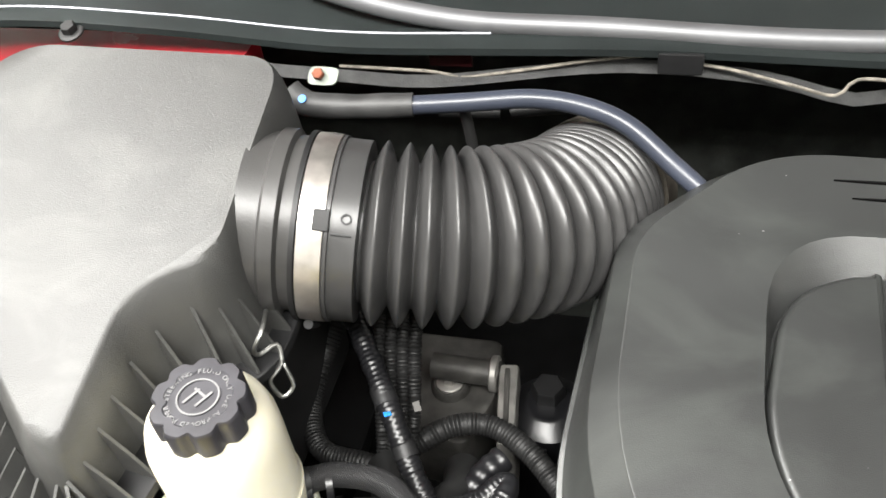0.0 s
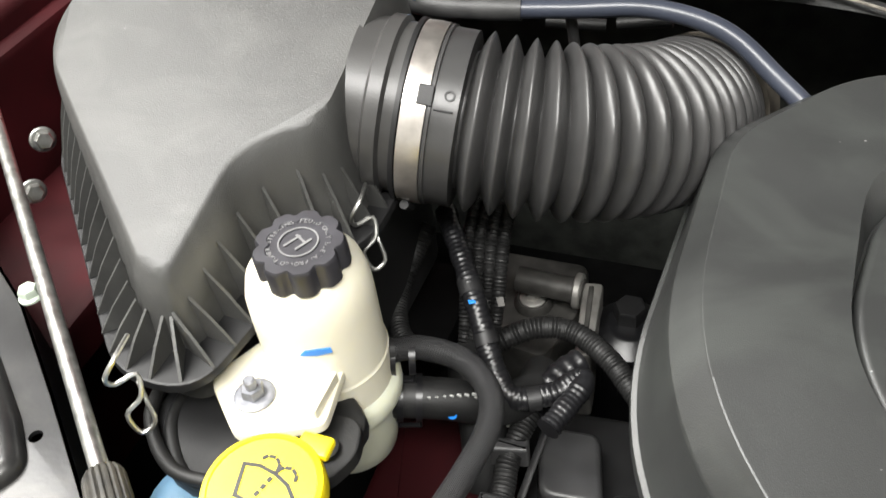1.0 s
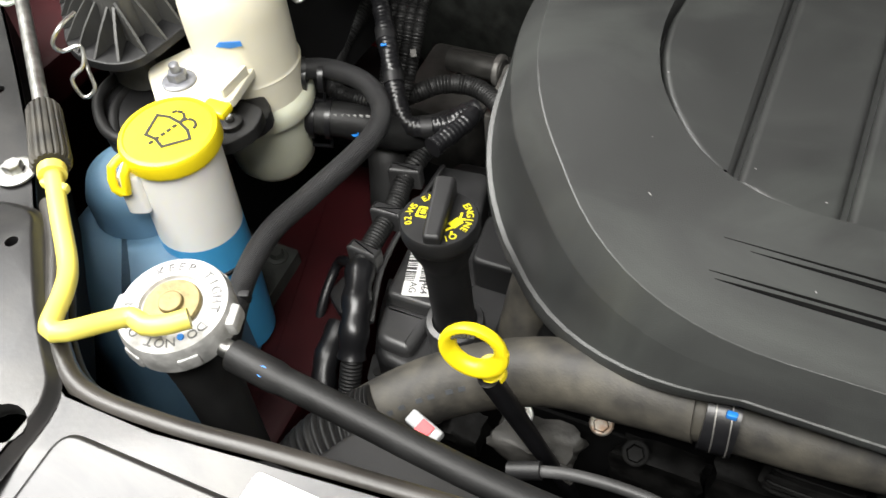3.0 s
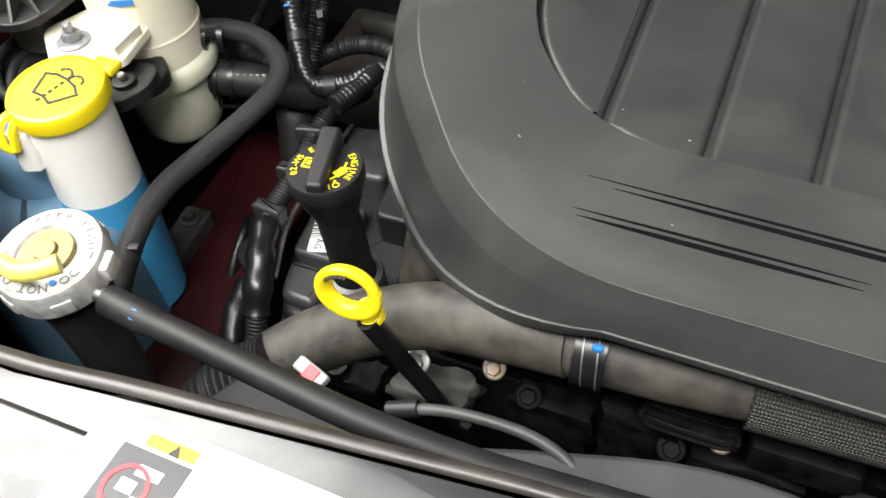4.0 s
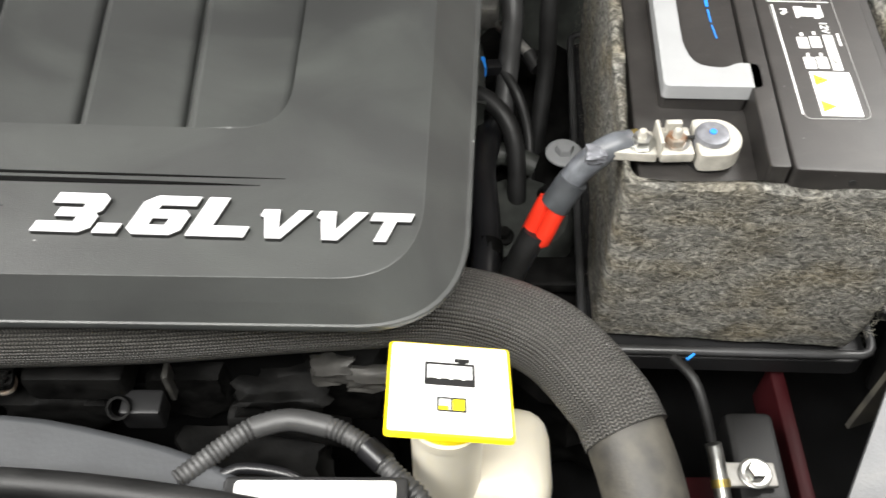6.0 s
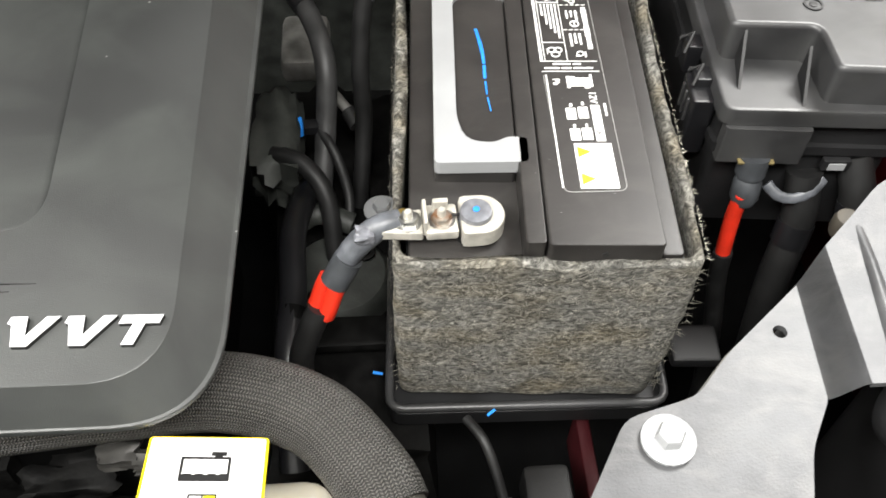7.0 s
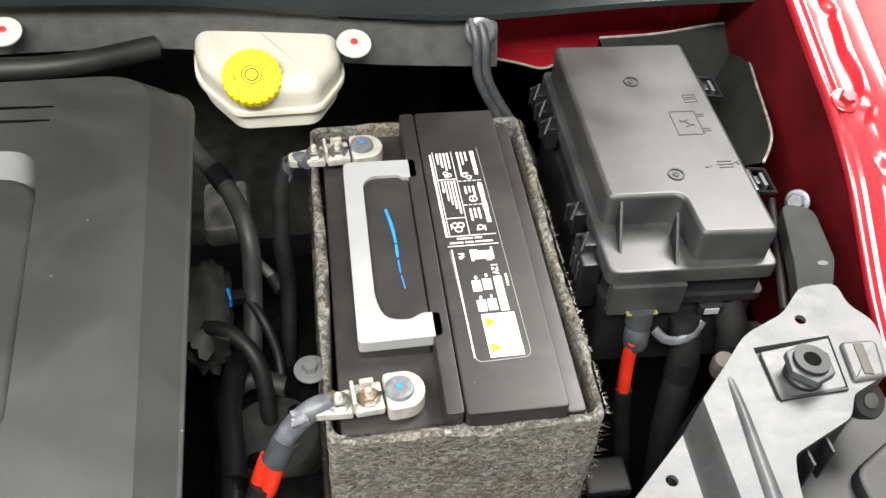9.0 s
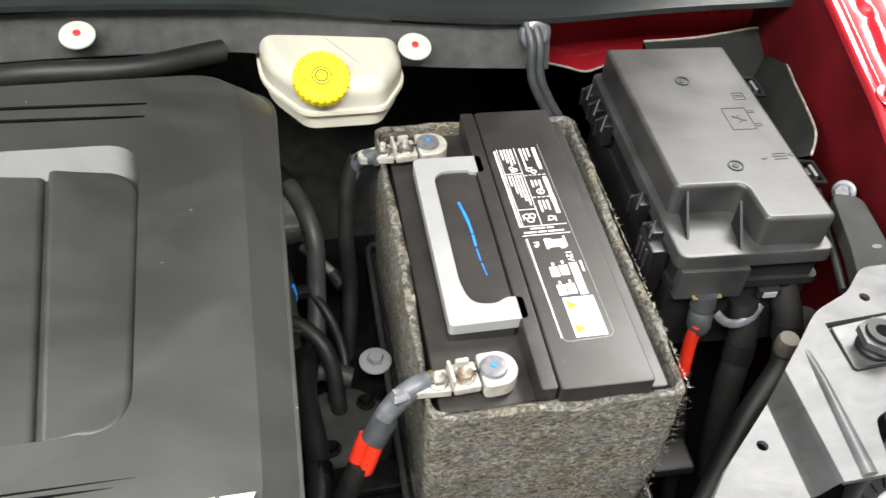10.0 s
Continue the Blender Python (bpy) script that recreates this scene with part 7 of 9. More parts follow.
for k, pts in enumerate((((0.70, 0.165, 0.90), (0.703, 0.150, 0.86), (0.695, 0.13, 0.80), (0.69, 0.10, 0.72)), ((0.735, 0.17, 0.91), (0.742, 0.150, 0.88), (0.745, 0.13, 0.83), (0.735, 0.09, 0.75)))):
    hz = thing("fuse_box_harness", pts[-1], "thick black wrapped harness below the fuse box", "wiring", "harnesses of the fuse box")
    part("harness", tube(bmesh.new(), pts, 0.013, 14), RUBBER, hz)
    part("tape_wrap", tube(bmesh.new(), [Vector(pts[1]), Vector(pts[1]).lerp(Vector(pts[2]), 0.3)], 0.0140, 14), GLOSSY, hz, "shiny tape wrap")
cable("fuse_box_feed_cable", [(0.656, 0.150, 0.825), (0.659, 0.146, 0.79), (0.668, 0.13, 0.72), (0.672, 0.11, 0.62)], 0.0075, RUBBER, "black feed cable with a red sleeve under the fuse box",
      [("red_sleeve", [(0.6525, 0.152, 0.892), (0.653, 0.153, 0.865), (0.656, 0.150, 0.822)], 0.0060, REDCABLE, "red cable sleeve")])


# ---- brake fluid reservoir ----
def brake_reservoir():
    ob = thing("brake_fluid_reservoir", (0.39, 0.46, 0.912), "milky white brake fluid reservoir with a yellow cap", "fluid reservoir")
    o = [(0.312, 0.600, 0.02), (0.316, 0.470, 0.02), (0.350, 0.416, 0.010), (0.424, 0.414, 0.010), (0.450, 0.455, 0.012), (0.456, 0.58, 0.02)]
    part("lower_body", slab(bmesh.new(), rounded([(x * 0.94 + 0.0228, y * 0.97 + 0.0140, r) for x, y, r in o], 5), 0.930, 0.948, bevel=0.003), RESERVOIR, ob)
    part("seam", slab(bmesh.new(), [Vector(p) + (Vector(p) - Vector((0.38, 0.485))).normalized() * 0.003 for p in rounded(o, 5)], 0.947, 0.952, bevel=0.001), IVORY, ob, "pale moulded seam")
    part("upper_body", slab(bmesh.new(), rounded(o, 5), 0.951, 0.981, bevel=0.015, seg=6), RESERVOIR, ob, angle=60)
    part("neck", lathe(bmesh.new(), [(0.026, -0.022), (0.024, 0.002)], axes((0.3670, 0.4300, 0.9750), (0.0, -0.55, 1)), 32), RESERVOIR, ob)
    m = axes((0.3670, 0.4290, 0.9750), (0.0, -0.55, 1)) @ Matrix.Diagonal((1.03, 1.03, 0.55, 1))
    part("cap_skirt", lathe(bmesh.new(), [(0.024, 0), (0.026, 0.002), (0.026, 0.018), (0.0245, 0.021), (0.0115, 0.021), (0.0110, 0.0225), (0.009, 0.0225)], m, 144, lobes=24, depth=0.05), YELLOW, ob, "yellow screw cap")
    bm = bmesh.new()
    mt = m @ Matrix.Translation((0, 0, 0.021))
    arc_text(bm, "WARNING CLEAN FILLER CAP BEFORE REMOVING ", mt, 0.0145, 0.0042, 200, -8.8)
    arc_text(bm, "ATTENTION NETTOYER LE BOUCHON DE REMPLISSAGE AVANT DE L ENLEVER ", mt, 0.0208, 0.0042, 330, -5.6)
    part("lettering", bm, INK, ob, "black printed warning ring")
    bm = bmesh.new()
    lathe(bm, [(0.0095, 0.002), (0.0095, 0.0028), (0.0085, 0.0028), (0.0085, 0.002)], mt, 8, close=False)
    lathe(bm, [(0.0062, 0.002), (0.0062, 0.0028), (0.0050, 0.0028), (0.0050, 0.002)], mt, 24, close=False)
    lathe(bm, [(0.0035, 0.002), (0.0035, 0.0028), (0.0028, 0.0028), (0.0028, 0.002)], mt, 20, close=False)
    part("brake_symbol", bm, INK, ob, "black brake symbol")
    return ob


brake_reservoir()

# ---- cowl, foam strip, back wall ----
cowl = thing("cowl_panel", (0, 0.6, 0.98), "dark plastic cowl panel below the windshield", "cowl", kind="structure")
EDGE = [(-0.95, 0.38, 1.085), (-0.80, 0.445, 1.072), (-0.65, 0.460, 1.060), (-0.50, 0.466, 1.045), (-0.37, 0.468, 1.046), (-0.24, 0.473, 1.046), (-0.07, 0.487, 1.034), (0.10, 0.505, 1.024), (0.30, 0.500, 1.016), (0.46, 0.478, 1.006), (0.58, 0.455, 1.008), (0.75, 0.44, 1.02), (0.95, 0.40, 1.04)]
bm = bmesh.new()
cs = spline(EDGE, 0.02)
loops = []
for dy, dz in ((0.012, -0.010), (0.0, -0.003), (0.0, 0.003), (0.016, 0.006), (0.03, 0.004), (0.06, 0.012), (0.16, 0.03), (0.40, 0.11)):
    loops.append([bm.verts.new((p.x, p.y + dy, p.z + dz)) for p in cs])
for a, b in zip(loops, loops[1:]):
    for i in range(len(cs) - 1):
        bm.faces.new((a[i], a[i + 1], b[i + 1], b[i]))
bmesh.ops.solidify(bm, geom=bm.faces[:], thickness=0.003)
part("cowl_sheet", bm, COWL, cowl, angle=50)
part("raised_line", tube(bmesh.new(), [(p.x, p.y + 0.017, p.z + 0.0065) for p in cs if p.x < -0.36], 0.0013, 6), LEAD, cowl)
trim = thing("windshield_trim", (-0.2, 0.58, 1.04), "long bright trim strip along the cowl", "trim", kind="structure")
part("strip", tube(bmesh.new(), [(-0.60, 0.545, 1.088), (-0.50, 0.510, 1.070), (-0.40, 0.495, 1.058), (-0.28, 0.493, 1.055), (-0.10, 0.500, 1.045), (0.15, 0.530, 1.036), (0.4, 0.53, 1.03)], 0.009, 14, flat=1.0), CHROME, trim)
bolt("cowl_plug", (-0.725, 0.452, 1.062), (0, -0.3, 1), 0.007, RUBBER, "small black cowl fixing plug", "plugs of the cowl", washer=1.6, category="plug")
foam = thing("foam_strip", (0.2, 0.5, 0.95), "grey foam seal strip under the cowl edge", "foam strip", kind="structure")


def band(name, pts, h, lean, mat, parent, label=""):
    """An upright strip hung below a line of points."""
    bm = bmesh.new()
    ps = spline(pts, 0.02)
    a = [bm.verts.new(p) for p in ps]
    b = [bm.verts.new(p + Vector((0, lean, -h))) for p in ps]
    for i in range(len(ps) - 1):
        bm.faces.new((a[i], a[i + 1], b[i + 1], b[i]))
    bmesh.ops.solidify(bm, geom=bm.faces[:], thickness=0.008)
    return part(name, bm, mat, parent, label)


band("strip", [(0.0, 0.512, 1.014), (0.15, 0.520, 1.010), (0.30, 0.515, 1.006), (0.46, 0.486, 0.996), (0.60, 0.460, 0.998)], 0.042, -0.012, FOAM, foam)
band("strip", [(-0.60, 0.466, 1.032), (-0.50, 0.470, 1.024), (-0.42, 0.476, 1.018), (-0.30, 0.482, 1.032), (-0.24, 0.484, 1.034), (-0.16, 0.49, 1.024), (-0.09, 0.495, 1.004), (-0.05, 0.50, 1.012), (0.0, 0.51, 1.014)], 0.010, -0.004, FOAM, foam)
board = thing("cowl_board", (-0.30, 0.478, 1.01), "dark fibre board with pale cut edges under the cowl", "board", kind="structure")
for pts in ([(-0.500, 0.4775, 1.022), (-0.451, 0.4775, 1.021), (-0.422, 0.4775, 1.020), (-0.389, 0.4775, 1.017), (-0.333, 0.4775, 1.027), (-0.289, 0.4775, 1.036), (-0.240, 0.4775, 1.043)], [(-0.206, 0.481, 1.033), (-0.182, 0.481, 1.029), (-0.140, 0.481, 1.018), (-0.107, 0.481, 1.010), (-0.094, 0.481, 1.025), (-0.060, 0.481, 1.024)]):
    part("cut_edge", tube(bmesh.new(), pts, 0.0014, 8), FIBRE, board, "pale frayed cut edge")
part("tape_tab", box(bmesh.new(), (-0.2225, 0.4735, 1.038), (0.034, 0.004, 0.018), 0.0015), PLASTIC, board, "black tape tab")
part("red_patch", box(bmesh.new(), (-0.405, 0.4845, 1.028), (0.036, 0.004, 0.012), 0.001), REDDARK, board, "red painted edge showing through, darkened as shade")
fish = thing("green_bracket", (-0.507, 0.452, 1.012), "small pale green bracket with a rusty bolt", "bracket")
part("plate", slab(bmesh.new(), rounded([(-0.013, -0.008, 0.006), (0.012, -0.008, 0.006), (0.014, 0.007, 0.006), (-0.012, 0.008, 0.006)], 4), 0, 0.002, axes((-0.505, 0.452, 1.028), (0, -0.6, 0.8))), DULLGREEN, fish)
part("bolt", hexagon(bmesh.new(), axes((-0.508, 0.450, 1.031), (0, -0.6, 0.8)), 0.005, 0.004), RUSTBOLT, fish, "rusty bolt head")
for x, y, z in ((0.463, 0.468, 0.980), (0.151, 0.507, 0.992)):
    ob = thing("push_clip", (x, y, z), "round pale plastic push clip with a red pin", "push clip", "push clips of the foam strip")
    m = axes((x, y - 0.006, z + 0.004), (0.03, -0.30, 0.95))
    part("disc", lathe(bmesh.new(), [(0.0165, 0), (0.016, 0.0015), (0.006, 0.003)], m, 28), PALEGREEN, ob)
    part("pin", lathe(bmesh.new(), [(0.0036, 0.002), (0.0036, 0.0042), (0.0024, 0.005)], m, 10), REDINK, ob, "small red pin")
back = thing("back_wall", (0.75, 0.5, 0.70), "red painted body panel behind the fuse box", "body panel", kind="structure")
part("red_panel", slab(bmesh.new(), [(0.60, 0.505), (0.90, 0.480), (0.90, 0.52), (0.60, 0.53)], 0.60, 1.03), RED, back)
part("red_panel", slab(bmesh.new(), [(-0.86, 0.440), (-0.58, 0.460), (-0.58, 0.50), (-0.86, 0.50)], 0.60, 1.035), RED, back)
cut = [(0.704, 0.457), (0.760, 0.457), (0.806, 0.463), (0.834, 0.467), (0.851, 0.463), (0.858, 0.455), (0.850, 0.437), (0.842, 0.413), (0.830, 0.368), (0.822, 0.332), (0.813, 0.297), (0.803, 0.278), (0.789, 0.260)]
bm = bmesh.new()
rows = [[bm.verts.new((x + (0.738 - x) * f, y + (0.350 - y) * f, z)) for x, y in cut] for f, z in ((0, 0.80), (0, 0.9740), (0.12, 0.962), (0.35, 0.930), (0.7, 0.90))]
for p, q in zip(rows, rows[1:]):
    for k in range(len(cut) - 1):
        bm.faces.new((p[k], p[k + 1], q[k + 1], q[k]))
bmesh.ops.solidify(bm, geom=bm.faces[:], thickness=0.003)
part("insulation", bm, INSULATION, back, "thick black insulation sheet", angle=50)
part("insulation_edge", tube(bmesh.new(), [(x, y, 0.9745) for x, y in cut], 0.0013, 8, 0.003), FIBRE, back, "pale frayed fibre edge")
bm = bmesh.new()
lower = [bm.verts.new((x, 0.4885, 0.70)) for x in (0.555, 0.575, 0.595, 0.614, 0.636, 0.659, 0.672, 0.695)]
upper = [bm.verts.new((v.co.x, 0.4885, z)) for v, z in zip(lower, (0.952, 0.947, 0.941, 0.936, 0.929, 0.921, 0.924, 0.932))]
for k in range(7):
    bm.faces.new((lower[k], lower[k + 1], upper[k + 1], upper[k]))
rim_line = [tuple(v.co) for v in upper]
bmesh.ops.solidify(bm, geom=bm.faces[:], thickness=0.008)
part("insulation", bm, INSULATION, back, "thick black insulation sheet")
part("insulation_edge", tube(bmesh.new(), [Vector(p) + Vector((0, -0.003, 0.001)) for p in rim_line], 0.0014, 8), FIBRE, back, "pale frayed fibre edge")
grom = thing("cable_grommet", (0.58, 0.45, 0.98), "grey rubber grommet with a cable through the wall", "grommet")
part("grommet", lathe(bmesh.new(), [(0.016, -0.004), (0.016, 0.002), (0.013, 0.005), (0.009, 0.006)], axes((0.583, 0.455, 0.994), (0.1, -1, 0.3)), 24), LEAD, grom)
for k in (0, 1):
    part("cable", tube(bmesh.new(), [(0.573 + 0.008 * k, 0.46, 1.005), (0.576 + 0.008 * k, 0.442, 0.990), (0.577 + 0.009 * k, 0.432, 0.96), (0.588 + 0.009 * k, 0.425, 0.935), (0.610 + 0.009 * k, 0.415, 0.90), (0.64, 0.41, 0.86)], 0.0046, 14), GREYCABLE, grom)

# ---- red fender rail, right ----
fen = thing("fender_rail", (0.85, 0.2, 0.92), "bright red painted fender edge with a bolted flange", "fender", kind="structure")
fp = spline([(0.838, 0.50, 1.085), (0.836, 0.42, 1.075), (0.833, 0.369, 1.063), (0.829, 0.30, 1.043), (0.828, 0.25, 1.026), (0.828, 0.205, 1.003), (0.828, 0.165, 0.974), (0.827, 0.12, 0.943), (0.826, 0.07, 0.915), (0.82, 0.0, 0.88)], 0.0045)
bm = bmesh.new()
loops = []
far = [0.0]
for p, q in zip(fp, fp[1:]):
    far.append(far[-1] + (q - p).length)
# rolled lip, groove, second bead, flange, scalloped rise with pinches, crease, outer skin
PINCH = (0.055, 0.105, 0.155, 0.255, 0.310, 0.365)
for dx, dz, wave in ((0.0, -0.006, 0), (0.0, -0.001, 0), (0.0015, 0.0015, 0), (0.004, 0.0022, 0), (0.0065, 0.0012, 0), (0.008, -0.0008, 0), (0.010, -0.0004, 0), (0.0115, 0.0012, 0), (0.0135, 0.0016, 0), (0.0155, 0.0006, 0), (0.024, 0.0004, 0.4), (0.0275, 0.0016, 1), (0.0300, 0.0055, 1), (0.0335, 0.0075, 0.8), (0.038, 0.0070, 0.3), (0.050, 0.0052, 0), (0.053, 0.0068, 0), (0.057, 0.0066, 0), (0.062, 0.0042, 0), (0.09, -0.004, 0), (0.16, -0.035, 0)):
    row = []
    for p, d in zip(fp, far):
        pinch = max(math.exp(-((d - c) / 0.007) ** 2) for c in PINCH)
        w = wave * (0.0016 * math.sin(d * 118) + 0.0010 * math.sin(d * 61 + 1) + 0.0055 * pinch)
        row.append(bm.verts.new((p.x + dx + w, p.y, p.z + dz - 0.0012 * wave * pinch)))
    loops.append(row)
for a, b in zip(loops, loops[1:]):
    for i in range(len(fp) - 1):
        bm.faces.new((a[i], a[i + 1], b[i + 1], b[i]))
part("fender_sheet", bm, RED, fen, angle=60)
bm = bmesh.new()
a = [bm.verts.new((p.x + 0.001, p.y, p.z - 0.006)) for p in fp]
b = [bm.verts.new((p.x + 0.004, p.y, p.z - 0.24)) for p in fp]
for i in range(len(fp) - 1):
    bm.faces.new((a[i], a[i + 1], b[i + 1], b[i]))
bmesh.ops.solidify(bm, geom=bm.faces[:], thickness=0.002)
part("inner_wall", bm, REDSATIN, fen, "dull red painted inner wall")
bolt("fender_bolt", (0.8425, 0.262, 1.033), (0, -0.35, 1), 0.007, RED, "red painted fender bolt", "bolts of the fender", washer=1.7)
for at in ((-0.772, 0.238, 0.985), (-0.785, 0.217, 0.945)):
    bolt("inner_fender_bolt", at, (0.8, -0.5, 0.3), 0.0075, STEEL, "zinc bolt on the dark red inner fender", "bolts of the inner fender", washer=1.4)
for at in ((0.812, 0.228, 0.955),):
    bolt("inner_fender_bolt", at, (-0.75, -0.5, 0.5), 0.0075, LEAD, "zinc bolt on the dark red inner fender", "bolts of the inner fender", washer=1.4)


# ---- headlamp bracket, right ----
def lamp_bracket():
    ob = thing("headlamp_bracket", (0.65, 0.0, 0.90), "silver-grey moulded headlamp mounting bracket", "bracket")
    low, high = 0.9605, 0.978
    o = rounded([(0.455, -0.150, 0.01), (0.512, -0.056, 0.008), (0.553, -0.045, 0.008), (0.575, -0.021, 0.01), (0.628, 0.023, 0.001), (0.622, -0.051, 0.004), (0.605, -0.078, 0.008), (0.592, -0.12, 0.01), (0.58, -0.17, 0.01), (0.46, -0.17, 0.01)], 3)
    part("lower_plate", holed(bmesh.new(), o, [ring(0.6088, -0.0079, 0.0042, 12)], low - 0.004, low), GREYPL, ob, angle=25)
    # rounded step between the two levels
    bm = bmesh.new()
    rows = []
    for k in range(9):
        p, q = Vector((0.6278, 0.0230)).lerp(Vector((0.6218, -0.0510)), k / 8), Vector((0.6435, 0.0375)).lerp(Vector((0.6385, -0.0520)), k / 8)
        rows.append([bm.verts.new((*p.lerp(q, u), low + (high - low) * h)) for u, h in ((0, 0), (0.10, 0.04), (0.25, 0.18), (0.5, 0.5), (0.75, 0.82), (0.90, 0.96), (1, 1))])
    for p, q in zip(rows, rows[1:]):
        for k in range(6):
            bm.faces.new((p[k], p[k + 1], q[k + 1], q[k]))
    bmesh.ops.solidify(bm, geom=bm.faces[:], thickness=0.004)
    part("step", bm, GREYPL, ob, angle=60)
    o = rounded([(0.6435, 0.0375, 0.001), (0.668, 0.060, 0.006), (0.693, 0.084, 0.010), (0.729, 0.098, 0.008), (0.753, 0.120, 0.008), (0.782, 0.120, 0.008), (0.781, 0.099, 0.006), (0.792, 0.082, 0.006), (0.786, 0.040, 0.006), (0.747, 0.025, 0.004), (0.736, 0.008, 0.006), (0.6865, -0.0115, 0.004), (0.681, -0.025, 0.006), (0.6745, -0.052, 0.004), (0.6385, -0.052, 0.001)], 3)
    seat = [(0.6945, 0.0720), (0.7530, 0.0740), (0.7450, 0.0290), (0.6920, 0.0280)]
    part("upper_plate", holed(bmesh.new(), o, [ring(0.7394, 0.0907, 0.0042, 12), seat], high - 0.004, high), GREYPL, ob, angle=25)
    for p, q in (((0.6280, 0.0226), (0.575, -0.020)), ((0.575, -0.020), (0.553, -0.043)), ((0.553, -0.043), (0.514, -0.056))):
        p, q = Vector(p), Vector(q)
        n = Vector((q.y - p.y, p.x - q.x)).normalized() * -0.003
        part("edge_wall", slab(bmesh.new(), [p, q, q + n, p + n], 0.872, low - 0.003), DUSTY, ob, "dull brown-grey side wall")
    for p, q in (((0.6435, 0.0372), (0.668, 0.0595)), ((0.668, 0.0595), (0.695, 0.083)), ((0.695, 0.083), (0.729, 0.097)), ((0.729, 0.097), (0.753, 0.119))):
        p, q = Vector(p), Vector(q)
        n = Vector((q.y - p.y, p.x - q.x)).normalized() * 0.003
        part("edge_wall", slab(bmesh.new(), [p, q, q + n, p + n], 0.890, high - 0.003), DUSTY, ob, "dull brown-grey side wall")
    # narrow swage running down the upper plate, widening to the front
    bm = bmesh.new()
    rows = []
    for k in range(15):
        v = k / 14
        mid, w = Vector((0.6690, 0.0535)).lerp(Vector((0.6585, -0.0505)), v), 0.0035 + 0.0035 * v
        rise = 0.0042 * min(1.0, 3 * v + 0.1)
        rows.append([bm.verts.new((mid.x + w * u, mid.y, high - 0.0006 + rise * h)) for u, h in ((-1.0, 0), (-0.8, 0.55), (-0.5, 0.92), (-0.1, 1.0), (0.35, 0.72), (0.7, 0.25), (1.0, 0))])
    for p, q in zip(rows, rows[1:]):
        for k in range(6):
            bm.faces.new((p[k], p[k + 1], q[k + 1], q[k]))
    part("swage", bm, GREYPL, ob, angle=70)
    # dark sunk seat holding a raised pad
    part("seat_floor", slab(bmesh.new(), [(0.690, 0.026), (0.750, 0.026), (0.757, 0.077), (0.690, 0.076)], high - 0.010, high - 0.0045), PLASTIC, ob, "black sunk seat")
    part("nut_pad", slab(bmesh.new(), rounded([(0.6985, 0.0690, 0.002), (0.7505, 0.0710, 0.002), (0.7435, 0.0300, 0.002), (0.6960, 0.0300, 0.002)], 3), high - 0.005, lambda x, y: high - 0.0015 + 0.0035 * (x - 0.696) / 0.05, bevel=0.0012), GREYPL, ob)
    part("front_lip", box(bmesh.new(), (0, 0, 0), (0.050, 0.0022, 0.006), 0.0006, pose(0.719, 0.0285, high - 0.001, 0, 0, 1)), PLASTIC, ob)
    # channelled end block and a round screw at the outer side
    part("end_block", slab(bmesh.new(), rounded([(0.7560, 0.0660, 0.004), (0.7835, 0.0640, 0.006), (0.7745, 0.0335, 0.004), (0.7500, 0.0330, 0.004)], 3), high - 0.030, high + 0.0035, bevel=0.003, seg=3), GREYPL, ob, angle=60)
    part("block_channel", box(bmesh.new(), (0, 0, 0), (0.007, 0.026, 0.002), 0.0008, pose(0.7650, 0.0490, high + 0.0035, 0, 0, -10)), DUSTY, ob)
    part("round_boss", lathe(bmesh.new(), [(0.013, -0.012), (0.013, -0.002), (0.0115, 0.0), (0.006, 0.0), (0.0055, -0.001)], axes((0.7640, 0.0250, high - 0.012), (0.1, -0.55, 0.8)), 28), PLASTIC, ob, "dark round boss")
    part("boss_screw", lathe(bmesh.new(), [(0.0055, -0.001), (0.0055, 0.0012), (0.003, 0.0014)], axes((0.7640, 0.0250, high - 0.012), (0.1, -0.55, 0.8)), 18), MURKY, ob)
    # webs under the front edge
    part("front_wall", slab(bmesh.new(), [(0.7355, 0.0085), (0.6870, -0.0110), (0.6865, -0.0085), (0.7345, 0.0110)], 0.935, high - 0.003), PLASTIC, ob)
    for v in (0.25, 0.6):
        c = Vector((0.687, -0.011)).lerp(Vector((0.7355, 0.0085)), v)
        part("web", box(bmesh.new(), (c.x, c.y - 0.006, 0.955), (0.0022, 0.012, 0.034), 0.0005), PLASTIC, ob)
    m = axes((0.7180, 0.0440, high + 0.001), (0.04, 0.02, 1))
    part("nut_stem", lathe(bmesh.new(), [(0.0135, 0), (0.0135, 0.003), (0.0105, 0.005), (0.0105, 0.012)], m, 28), PLASTIC, ob)
    nut = part("hex_nut", hexagon(bmesh.new(), m @ Matrix.Translation((0, 0, 0.009)) @ Matrix.Rotation(radians(20), 4, "Z"), 0.0168, 0.0065, 0.12), GREYCABLE, ob, "dark hexagonal plastic nut")
    part("nut_boss", lathe(bmesh.new(), [(0.0125, 0.0150), (0.0120, 0.0185), (0.0060, 0.0185), (0.0052, 0.0160)], m, 28), PLASTIC, nut)
    # a black disc painted as the shade in the bore
    part("nut_bore", lathe(bmesh.new(), [(0.0056, 0.0155), (0.0056, 0.0190)], m, 16), GROOVE, nut)
    m = axes((0.690, -0.052, 0.932), (0.05, -0.8, 0.55)) @ Matrix.Diagonal((0.85, 0.85, 1, 1))
    part("adjuster_wheel", lathe(bmesh.new(), [(0.028, -0.014), (0.031, -0.012), (0.031, -0.004), (0.028, 0.0), (0.016, 0.001)], m, 40), PLASTIC, ob)
